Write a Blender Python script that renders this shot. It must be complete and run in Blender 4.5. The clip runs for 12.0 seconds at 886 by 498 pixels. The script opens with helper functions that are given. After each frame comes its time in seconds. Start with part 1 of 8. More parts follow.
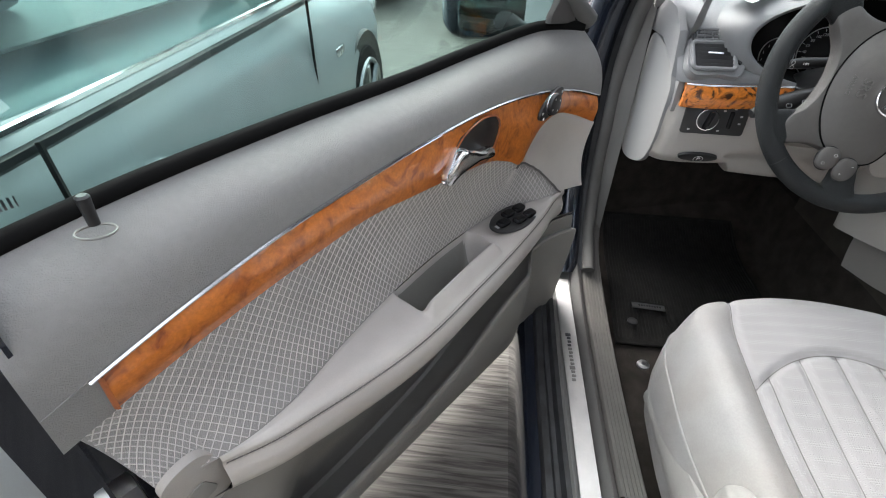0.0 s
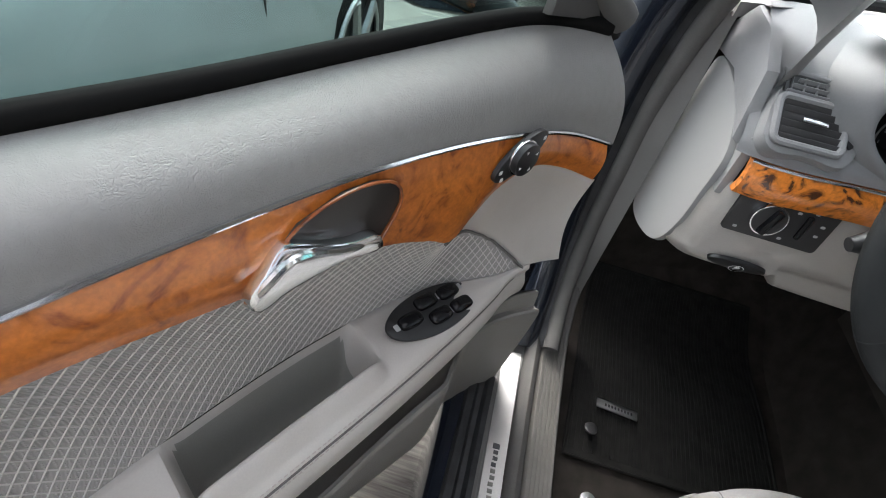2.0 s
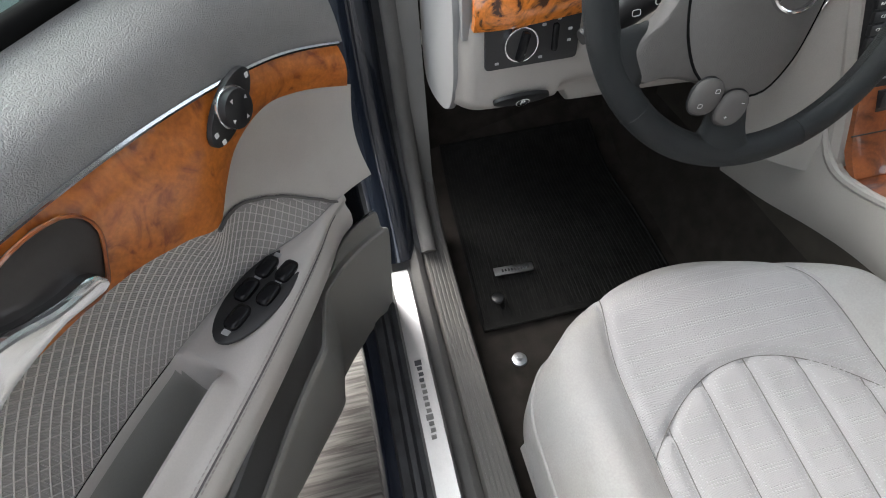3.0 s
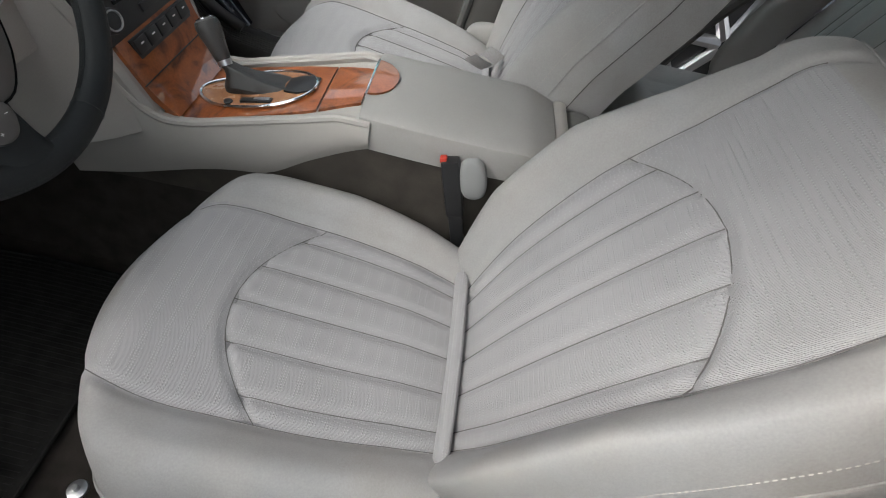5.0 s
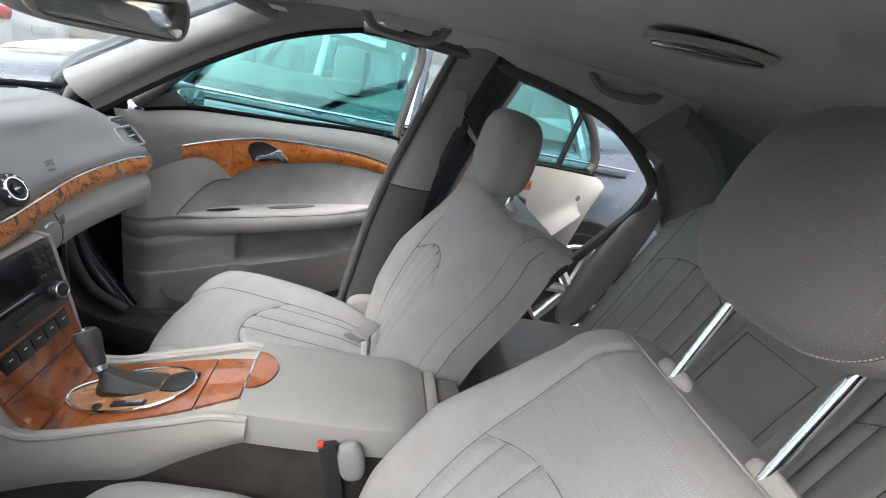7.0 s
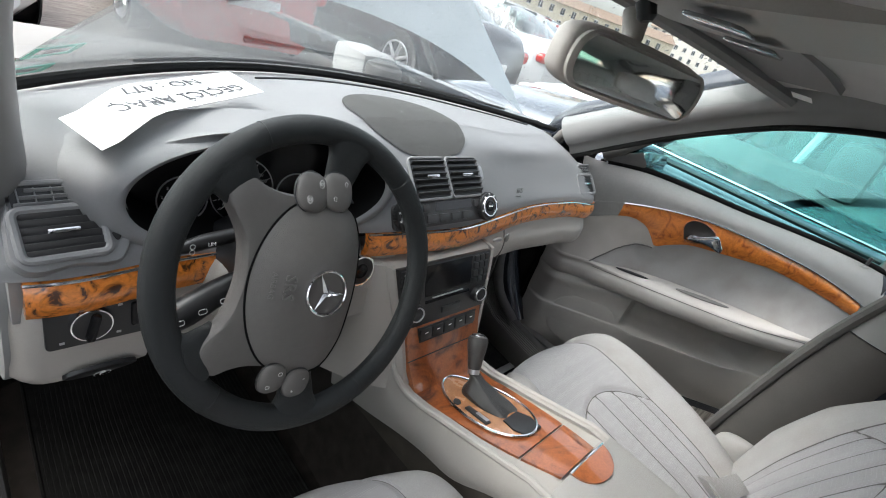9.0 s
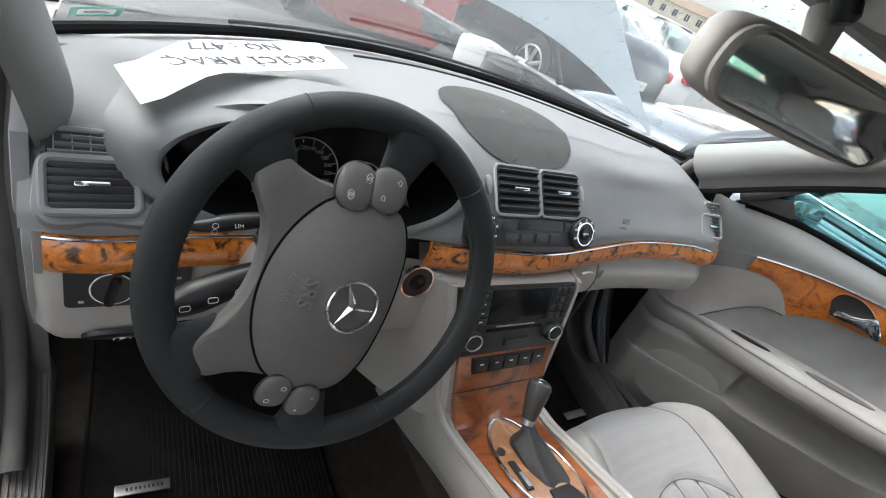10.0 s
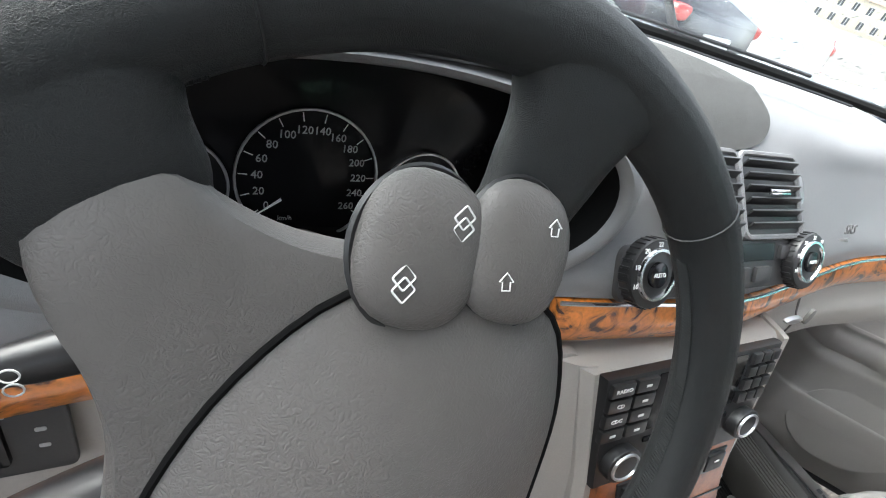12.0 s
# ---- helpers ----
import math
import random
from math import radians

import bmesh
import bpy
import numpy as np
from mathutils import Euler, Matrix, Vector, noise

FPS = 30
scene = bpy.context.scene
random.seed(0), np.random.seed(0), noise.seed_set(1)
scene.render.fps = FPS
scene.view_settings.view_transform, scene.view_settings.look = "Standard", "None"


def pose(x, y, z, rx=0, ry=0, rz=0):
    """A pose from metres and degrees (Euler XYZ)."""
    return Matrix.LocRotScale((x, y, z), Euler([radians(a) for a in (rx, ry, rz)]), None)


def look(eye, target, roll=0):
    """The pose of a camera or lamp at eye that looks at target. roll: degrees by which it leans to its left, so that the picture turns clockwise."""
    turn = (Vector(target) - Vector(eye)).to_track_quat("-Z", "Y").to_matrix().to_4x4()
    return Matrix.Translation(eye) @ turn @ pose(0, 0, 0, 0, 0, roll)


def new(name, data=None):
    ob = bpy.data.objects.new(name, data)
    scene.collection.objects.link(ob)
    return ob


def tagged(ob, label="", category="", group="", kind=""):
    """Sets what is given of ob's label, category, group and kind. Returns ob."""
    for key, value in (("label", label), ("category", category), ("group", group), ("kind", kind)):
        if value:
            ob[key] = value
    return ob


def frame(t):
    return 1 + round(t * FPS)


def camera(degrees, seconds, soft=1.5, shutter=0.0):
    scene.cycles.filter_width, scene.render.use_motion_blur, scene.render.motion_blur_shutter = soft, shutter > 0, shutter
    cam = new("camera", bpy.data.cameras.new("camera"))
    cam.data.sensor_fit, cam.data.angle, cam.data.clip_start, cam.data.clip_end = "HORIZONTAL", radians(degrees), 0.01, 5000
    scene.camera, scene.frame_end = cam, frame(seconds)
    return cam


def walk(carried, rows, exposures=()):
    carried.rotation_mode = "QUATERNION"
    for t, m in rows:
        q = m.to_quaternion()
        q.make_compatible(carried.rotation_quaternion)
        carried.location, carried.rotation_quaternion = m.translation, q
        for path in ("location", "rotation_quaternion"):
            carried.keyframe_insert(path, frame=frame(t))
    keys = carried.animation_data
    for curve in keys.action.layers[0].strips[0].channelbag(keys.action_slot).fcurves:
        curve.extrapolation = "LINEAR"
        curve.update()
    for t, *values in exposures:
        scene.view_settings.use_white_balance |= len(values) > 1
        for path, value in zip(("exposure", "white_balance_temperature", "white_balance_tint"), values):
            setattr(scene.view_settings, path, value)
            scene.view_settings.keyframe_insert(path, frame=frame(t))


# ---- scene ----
cam = camera(84.0, 12.0, 1.0)
PATH = [
    (0, look((-1.056, -0.834, 1.101), (-1.124, -0.031, 0.509), 2.0)),
    (0.5, look((-1.051, -0.735, 1.084), (-1.093, 0.061, 0.480), 4.3)),
    (1, look((-1.030, -0.620, 1.085), (-1.069, 0.164, 0.465), 5.3)),
    (1.5, look((-1.034, -0.480, 1.079), (-1.073, 0.283, 0.433), 9.9)),
    (2, look((-0.965, -0.398, 1.052), (-1.015, 0.342, 0.382), 14.6)),
    (2.5, look((-0.880, -0.377, 1.037), (-0.882, 0.334, 0.334), 5.1)),
    (2.7, look((-0.848, -0.368, 1.040), (-0.815, 0.316, 0.312), 0.5)),
    (4.3, look((-0.793, -0.361, 1.107), (-0.300, -0.179, 0.256), 7.6)),
    (4.5, look((-0.815, -0.379, 1.102), (-0.260, -0.256, 0.279), 9.8)),
    (5, look((-0.781, -0.405, 1.063), (-0.114, -0.450, 0.319), 14.1)),
    (5.5, look((-0.770, -0.455, 1.053), (0.006, -0.612, 0.441), 13.8)),
    (6, look((-0.782, -0.477, 1.121), (0.034, -0.676, 0.579), 12.0)),
    (6.5, look((-0.794, -0.472, 1.178), (0.072, -0.698, 0.732), 10.3)),
    (7, look((-0.808, -0.426, 1.195), (0.117, -0.592, 0.853), 12.5)),
    (7.5, look((-0.793, -0.348, 1.191), (0.143, -0.296, 0.841), 16.7)),
    (7.7, look((-0.769, -0.326, 1.168), (0.154, -0.176, 0.813), 17.2)),
    (9.3, look((-0.716, -0.363, 1.217), (-0.042, 0.208, 0.748), 21.5)),
    (9.5, look((-0.696, -0.342, 1.213), (-0.048, 0.248, 0.732), 23.1)),
    (10, look((-0.608, -0.304, 1.191), (-0.045, 0.343, 0.677), 24.6)),
    (10.5, look((-0.554, -0.264, 1.152), (-0.061, 0.397, 0.587), 23.7)),
    (11, look((-0.482, -0.113, 1.096), (0.004, 0.545, 0.522), 23.1)),
    (11.5, look((-0.456, -0.034, 1.055), (0.014, 0.640, 0.485), 21.0)),
    (12, look((-0.462, 0.000, 1.039), (0.009, 0.666, 0.460), 20.1)),
]
EXPOSURES = [(0, 2.5), (2.7, 2.5), (4.5, 1.55), (6.0, 1.55), (6.5, 1.7), (7.5, 2.2), (9.4, 2.0), (10.5, 2.15), (11.0, 2.25), (11.5, 2.3), (12, 2.85)]
walk(cam, PATH, EXPOSURES)

# ---- light: a bright overcast day ----
world = bpy.data.worlds.new("overcast_sky")
scene.world = world
world.use_nodes = True
wn, wl = world.node_tree.nodes, world.node_tree.links
sky = wn.new("ShaderNodeTexSky")
sky.sky_type, sky.sun_disc = "NISHITA", False
sky.sun_elevation, sky.sun_rotation = radians(48), radians(-40)
sky.air_density, sky.dust_density, sky.ozone_density = 1.0, 4.0, 1.0
grey = wn.new("ShaderNodeHueSaturation")
grey.inputs["Saturation"].default_value = 0.30
wl.new(sky.outputs[0], grey.inputs["Color"])
wl.new(grey.outputs[0], wn["Background"].inputs["Color"])
wn["Background"].inputs["Strength"].default_value = 0.15
sun_data = bpy.data.lights.new("sun", "SUN")
sun_data.energy, sun_data.angle, sun_data.color = 0.5, radians(60), (0.92, 1.0, 1.01)
sun = new("sun", sun_data)
sun.matrix_basis = look((0, 0, 10), (0 + 4.0, -2.0, 4.5))

# ---- small tools ----
GROUND = -0.13
BASE = {}


def thing(name, base, label, category, group="", kind=""):
    ob = new(name)
    ob.empty_display_size = 0.05
    ob.matrix_basis = Matrix.Translation(base)
    BASE[ob.name] = ob.matrix_basis.inverted()
    return tagged(ob, label, category, group, kind)


def part(name, shape, material, parent=None, label="", smooth=40, pick=None):
    """One mesh object from (points, faces), in world metres. pick(centre) gives the material slot of a face."""
    points, faces = shape[0], shape[1]
    me = bpy.data.meshes.new(name)
    me.from_pydata([tuple(p) for p in points], [], [tuple(f) for f in faces])
    for m in material if isinstance(material, (list, tuple)) else [material]:
        me.materials.append(m)
    if pick:
        for poly in me.polygons:
            poly.material_index = pick(poly.center)
    if smooth:
        me.polygons.foreach_set("use_smooth", [True] * len(me.polygons))
        me.set_sharp_from_angle(angle=radians(smooth))
    ob = new(name, me)
    if parent:
        ob.parent = parent
        if parent.name in BASE:
            ob.matrix_parent_inverse = BASE[parent.name]
    if label:
        ob["label"] = label
    return ob


def solo(name, shape, material, label, category, kind="", group="", smooth=40, pick=None):
    return tagged(part(name, shape, material, None, "", smooth, pick), label, category, group, kind)


def join(*shapes):
    points, faces = [], []
    for p, f in shapes:
        k = len(points)
        points += [tuple(q) for q in p]
        faces += [tuple(i + k for i in g) for g in f]
    return points, faces


def moved(shape, m):
    return [m @ Vector(p) for p in shape[0]], shape[1]


def mirrored(shape):
    return [(-p[0], p[1], p[2]) for p in shape[0]], [tuple(reversed(f)) for f in shape[1]]


def mesh_of(bm):
    bm.verts.index_update()
    out = [v.co[:] for v in bm.verts], [tuple(v.index for v in f.verts) for f in bm.faces]
    bm.free()
    return out


def curve(*keys):
    """A smooth function through (x, y) keys; y may be a tuple."""
    xs = np.array([k[0] for k in keys], float)
    ys = np.array([k[1] for k in keys], float)
    d = np.gradient(ys, xs, axis=0) if len(xs) > 2 else np.zeros_like(ys) + (ys[-1] - ys[0]) / (xs[-1] - xs[0])

    def at(x):
        x = min(max(x, xs[0]), xs[-1])
        i = min(max(int(np.searchsorted(xs, x)) - 1, 0), len(xs) - 2)
        h = xs[i + 1] - xs[i]
        t = (x - xs[i]) / h
        r = (2 * t**3 - 3 * t**2 + 1) * ys[i] + (t**3 - 2 * t**2 + t) * h * d[i] + (3 * t**2 - 2 * t**3) * ys[i + 1] + (t**3 - t**2) * h * d[i + 1]
        return r if ys.ndim > 1 else float(r)

    return at


def spline(points, n, closed=False):
    """n points along a smooth line through the given ones."""
    p = np.array(points, float)
    if closed:
        p = np.vstack([p, p[:1]])
    seg = np.r_[0, np.cumsum(np.linalg.norm(np.diff(p, axis=0), axis=1))]
    if closed:
        q = np.vstack([p[-2], p, p[1]])
        s = np.r_[seg[0] - (seg[-1] - seg[-2]), seg, seg[-1] + seg[1]]
        f = curve(*[(a, tuple(b)) for a, b in zip(s, q)])
        return [f(t) for t in np.linspace(0, seg[-1], n, endpoint=False)]
    f = curve(*[(a, tuple(b)) for a, b in zip(seg, p)])
    return [f(t) for t in np.linspace(0, seg[-1], n)]


def grid(fn, us, vs, close_u=False):
    us, vs = list(us), list(vs)
    points = [tuple(fn(u, v)) for v in vs for u in us]
    n, faces = len(us), []
    for j in range(len(vs) - 1):
        for i in range(n if close_u else n - 1):
            k = (i + 1) % n
            faces.append((j * n + i, j * n + k, (j + 1) * n + k, (j + 1) * n + i))
    return points, faces


def span(a, b, n):
    return np.linspace(a, b, n)


def sheet(fn, us, vs, thick):
    """A grid given depth along the vector thick, closed round its rim."""
    us, vs = list(us), list(vs)
    p, f = grid(fn, us, vs)
    n, m, k = len(us), len(vs), len(p)
    t = Vector(thick)
    points = p + [tuple(Vector(q) + t) for q in p]
    faces = f + [tuple(reversed([i + k for i in g])) for g in f]
    rim = [i for i in range(n)] + [j * n + n - 1 for j in range(1, m)] + [(m - 1) * n + i for i in range(n - 2, -1, -1)] + [j * n for j in range(m - 2, 0, -1)]
    for a, b in zip(rim, rim[1:] + rim[:1]):
        faces.append((b, a, a + k, b + k))
    return points, faces


def rings(loops, caps=True):
    """A skin over closed loops of equal count."""
    n = len(loops[0])
    points = [tuple(q) for loop in loops for q in loop]
    faces = []
    for j in range(len(loops) - 1):
        for i in range(n):
            k = (i + 1) % n
            faces.append((j * n + i, j * n + k, (j + 1) * n + k, (j + 1) * n + i))
    if caps:
        faces.append(tuple(reversed(range(n))))
        faces.append(tuple((len(loops) - 1) * n + i for i in range(n)))
    return points, faces


def tube(path, r, n=10, closed=False, flat=1.0, up=None):
    """A round or flattened bar along a path; r is one radius or one for each point."""
    p = [Vector(q) for q in path]
    m = len(p)
    rs = [r] * m if not hasattr(r, "__len__") else list(r)
    loops, side = [], None
    for i in range(m):
        a = p[(i - 1) % m] if closed or i else p[0]
        b = p[(i + 1) % m] if closed or i < m - 1 else p[-1]
        t = (b - a).normalized()
        if up is not None:
            side = t.cross(Vector(up)).normalized()
        elif side is None:
            side = t.orthogonal().normalized()
        else:
            side = (side - t * side.dot(t)).normalized()
        other = t.cross(side).normalized()
        loops.append([p[i] + rs[i] * (math.cos(w) * side + flat * math.sin(w) * other) for w in span(0, 2 * math.pi, n + 1)[:-1]])
    if closed:
        return rings(loops + loops[:1], False)
    return rings(loops)


def block(centre, size, bevel=0.003, turn=None, seg=2):
    bm = bmesh.new()
    bmesh.ops.create_cube(bm, size=1.0)
    bmesh.ops.scale(bm, vec=size, verts=bm.verts)
    if bevel:
        bmesh.ops.bevel(bm, geom=bm.edges[:], offset=min(bevel, min(size) * 0.45), segments=seg, profile=0.6, affect="EDGES")
    m = Matrix.Translation(centre) @ (turn if turn is not None else Matrix())
    bmesh.ops.transform(bm, matrix=m, verts=bm.verts)
    return mesh_of(bm)


def slab(outline, m, depth, bevel=0.002):
    """A plate: a 2D outline in the x-y plane of the pose m, with depth along its z and rounded edges on top."""
    bm = bmesh.new()
    vs = [bm.verts.new((a, b, 0)) for a, b in outline]
    f = bm.faces.new(vs)
    bm.normal_update()
    if f.normal.z < 0:
        bmesh.ops.reverse_faces(bm, faces=[f])
    r = bmesh.ops.extrude_face_region(bm, geom=[f])
    top = [e for e in r["geom"] if isinstance(e, bmesh.types.BMVert)]
    bmesh.ops.translate(bm, vec=(0, 0, depth), verts=top)
    if bevel:
        edges = [e for e in bm.edges if all(v in top for v in e.verts)]
        bmesh.ops.bevel(bm, geom=edges, offset=bevel, segments=2, profile=0.6, affect="EDGES")
    bmesh.ops.transform(bm, matrix=m, verts=bm.verts)
    return mesh_of(bm)


def disc(r, n=32, sx=1.0, sy=1.0):
    return [(r * sx * math.cos(a), r * sy * math.sin(a)) for a in span(0, 2 * math.pi, n + 1)[:-1]]


def rounded(w, h, r, n=5):
    out = []
    for cx, cy, a0 in ((w / 2 - r, h / 2 - r, 0), (-w / 2 + r, h / 2 - r, 90), (-w / 2 + r, -h / 2 + r, 180), (w / 2 - r, -h / 2 + r, 270)):
        out += [(cx + r * math.cos(radians(a0 + 90 * i / n)), cy + r * math.sin(radians(a0 + 90 * i / n))) for i in range(n + 1)]
    return out


def ellipsoid(centre, size, e=0.8, turn=None, n=28, m=18):
    """A rounded cushion form; e below 1 makes it boxier."""
    def po(c, k):
        return math.copysign(abs(c) ** k, c)
    mt = Matrix.Translation(centre) @ (turn if turn is not None else Matrix())
    loops = []
    for b in span(-89.5, 89.5, m):
        cb, sb = po(math.cos(radians(b)), e), po(math.sin(radians(b)), e)
        loops.append([mt @ Vector((size[0] * cb * po(math.cos(a), e), size[1] * cb * po(math.sin(a), e), size[2] * sb)) for a in span(0, 2 * math.pi, n + 1)[:-1]])
    return rings(loops)


def facing(origin, ahead, up=(0, 0, 1)):
    """A pose whose z looks along ahead, with y as near to up as can be."""
    z = Vector(ahead).normalized()
    x = Vector(up).cross(z).normalized()
    y = z.cross(x)
    m = Matrix((x, y, z)).transposed().to_4x4()
    m.translation = Vector(origin)
    return m


def writing(name, text, size, m, material, parent=None, depth=0.0004, align="CENTER", mirror=False):
    cu = bpy.data.curves.new(name, "FONT")
    cu.body, cu.size, cu.align_x, cu.align_y, cu.extrude = text, size, align, "CENTER", depth
    cu.resolution_u = 2
    tmp = bpy.data.objects.new(name, cu)
    me = bpy.data.meshes.new_from_object(tmp)
    bpy.data.objects.remove(tmp)
    me.transform(m)
    me.materials.clear()
    me.materials.append(material)
    ob = new(name, me)
    if parent:
        ob.parent = parent
        if parent.name in BASE:
            ob.matrix_parent_inverse = BASE[parent.name]
    return ob

# ---- materials ----
def shader(name):
    m = bpy.data.materials.new(name)
    m.use_nodes = True
    return m, m.node_tree.nodes, m.node_tree.links, m.node_tree.nodes["Principled BSDF"]


def surface(name, color, rough=0.6, metal=0.0, vary=0.12, scale=9.0, grain=350.0, bump=0.15, coat=0.0, dirt=None, cells=0.0, spec=0.5, sheen=0.0):
    """A plain material with uneven tone at two scales, fine relief and uneven gloss. cells: leather grain of that scale."""
    m, n, l, b = shader(name)
    tc = n.new("ShaderNodeTexCoord")
    big, fine = n.new("ShaderNodeTexNoise"), n.new("ShaderNodeTexNoise")
    big.inputs["Scale"].default_value, big.inputs["Detail"].default_value = scale, 5
    fine.inputs["Scale"].default_value, fine.inputs["Detail"].default_value = grain, 3
    for t in (big, fine):
        l.new(tc.outputs["Object"], t.inputs["Vector"])
    mix = n.new("ShaderNodeMix")
    mix.data_type = "RGBA"
    ramp = n.new("ShaderNodeMapRange")
    ramp.inputs[1].default_value, ramp.inputs[2].default_value = 0.3, 0.7
    l.new(big.outputs[0], ramp.inputs[0])
    l.new(ramp.outputs[0], mix.inputs["Factor"])
    lo = dirt or [c * (1 - vary) for c in color]
    mix.inputs["A"].default_value, mix.inputs["B"].default_value = (*lo, 1), (*[min(c * (1 + vary * 0.6), 1) for c in color], 1)
    mul = n.new("ShaderNodeMix")
    mul.data_type, mul.blend_type = "RGBA", "MULTIPLY"
    mul.inputs["Factor"].default_value = min(vary * 1.6, 0.6)
    l.new(mix.outputs["Result"], mul.inputs["A"])
    tone = n.new("ShaderNodeMapRange")
    tone.inputs[1].default_value, tone.inputs[2].default_value, tone.inputs[3].default_value, tone.inputs[4].default_value = 0.3, 0.7, 0.7, 1.15
    l.new(fine.outputs[0], tone.inputs[0])
    l.new(tone.outputs[0], mul.inputs["B"])
    l.new(mul.outputs["Result"], b.inputs["Base Color"])
    rr = n.new("ShaderNodeMapRange")
    rr.inputs[3].default_value, rr.inputs[4].default_value = max(rough - 0.07, 0.02), min(rough + 0.09, 1)
    l.new(big.outputs[0], rr.inputs[0])
    l.new(rr.outputs[0], b.inputs["Roughness"])
    b.inputs["Metallic"].default_value = metal
    b.inputs["Specular IOR Level"].default_value = spec
    b.inputs["Coat Weight"].default_value = coat
    b.inputs["Coat Roughness"].default_value = 0.05
    if sheen:
        b.inputs["Sheen Weight"].default_value = sheen
    if bump:
        bp = n.new("ShaderNodeBump")
        bp.inputs["Strength"].default_value, bp.inputs["Distance"].default_value = bump, 0.001
        if cells:
            vo = n.new("ShaderNodeTexVoronoi")
            vo.feature = "DISTANCE_TO_EDGE"
            vo.inputs["Scale"].default_value = cells
            warp = n.new("ShaderNodeMix")
            warp.data_type = "VECTOR"
            warp.inputs["Factor"].default_value = 0.02
            l.new(tc.outputs["Object"], warp.inputs["A"])
            l.new(fine.outputs["Color"], warp.inputs["B"])
            l.new(warp.outputs["Result"], vo.inputs["Vector"])
            cl = n.new("ShaderNodeMapRange")
            cl.inputs[2].default_value = 0.25
            l.new(vo.outputs["Distance"], cl.inputs[0])
            # the grain is deeper in some places, with a few longer creases
            crease = n.new("ShaderNodeTexNoise")
            crease.inputs["Scale"].default_value, crease.inputs["Detail"].default_value, crease.inputs["Distortion"].default_value = cells * 0.3, 3, 1.5
            l.new(tc.outputs["Object"], crease.inputs["Vector"])
            patch = n.new("ShaderNodeMapRange")
            patch.inputs[1].default_value, patch.inputs[2].default_value, patch.inputs[3].default_value, patch.inputs[4].default_value = 0.38, 0.62, 0.25, 1.15
            l.new(big.outputs[0], patch.inputs[0])
            both, deep = n.new("ShaderNodeMath"), n.new("ShaderNodeMath")
            deep.operation = "MULTIPLY"
            both.operation = "MULTIPLY_ADD"
            l.new(crease.outputs[0], both.inputs[0])
            both.inputs[1].default_value = 0.45
            l.new(cl.outputs[0], both.inputs[2])
            l.new(both.outputs[0], deep.inputs[0])
            l.new(patch.outputs[0], deep.inputs[1])
            l.new(deep.outputs[0], bp.inputs["Height"])
        else:
            l.new(fine.outputs[0], bp.inputs["Height"])
        l.new(bp.outputs[0], b.inputs["Normal"])
    return m


def burl(name, light, dark, knots=22.0, low=0.30, high=0.62):
    """Lacquered burl veneer: clouded orange with dark swirled knots under a clear coat."""
    m, n, l, b = shader(name)
    tc = n.new("ShaderNodeTexCoord")
    w = n.new("ShaderNodeTexNoise")
    w.inputs["Scale"].default_value, w.inputs["Detail"].default_value, w.inputs["Distortion"].default_value = knots, 6, 2.2
    l.new(tc.outputs["Object"], w.inputs["Vector"])
    fine = n.new("ShaderNodeTexNoise")
    fine.inputs["Scale"].default_value, fine.inputs["Detail"].default_value = 240, 4
    l.new(tc.outputs["Object"], fine.inputs["Vector"])
    ramp = n.new("ShaderNodeValToRGB")
    e = ramp.color_ramp.elements
    e[0].position, e[0].color = low, (*dark, 1)
    e[1].position, e[1].color = high, (*light, 1)
    mid = e.new(low + 0.44 * (high - low))
    mid.color = (*[0.35 * a + 0.65 * c for a, c in zip(dark, light)], 1)
    l.new(w.outputs[0], ramp.inputs[0])
    mul = n.new("ShaderNodeMix")
    mul.data_type, mul.blend_type = "RGBA", "MULTIPLY"
    mul.inputs["Factor"].default_value = 0.5
    l.new(ramp.outputs[0], mul.inputs["A"])
    l.new(fine.outputs[0], mul.inputs["B"])
    g = n.new("ShaderNodeMix")
    g.data_type, g.blend_type = "RGBA", "MULTIPLY"
    g.inputs["Factor"].default_value = 1.0
    g.inputs["B"].default_value = (1.25, 1.25, 1.25, 1)
    l.new(mul.outputs["Result"], g.inputs["A"])
    l.new(g.outputs["Result"], b.inputs["Base Color"])
    b.inputs["Roughness"].default_value = 0.32
    b.inputs["Coat Weight"].default_value, b.inputs["Coat Roughness"].default_value = 1.0, 0.03
    return m


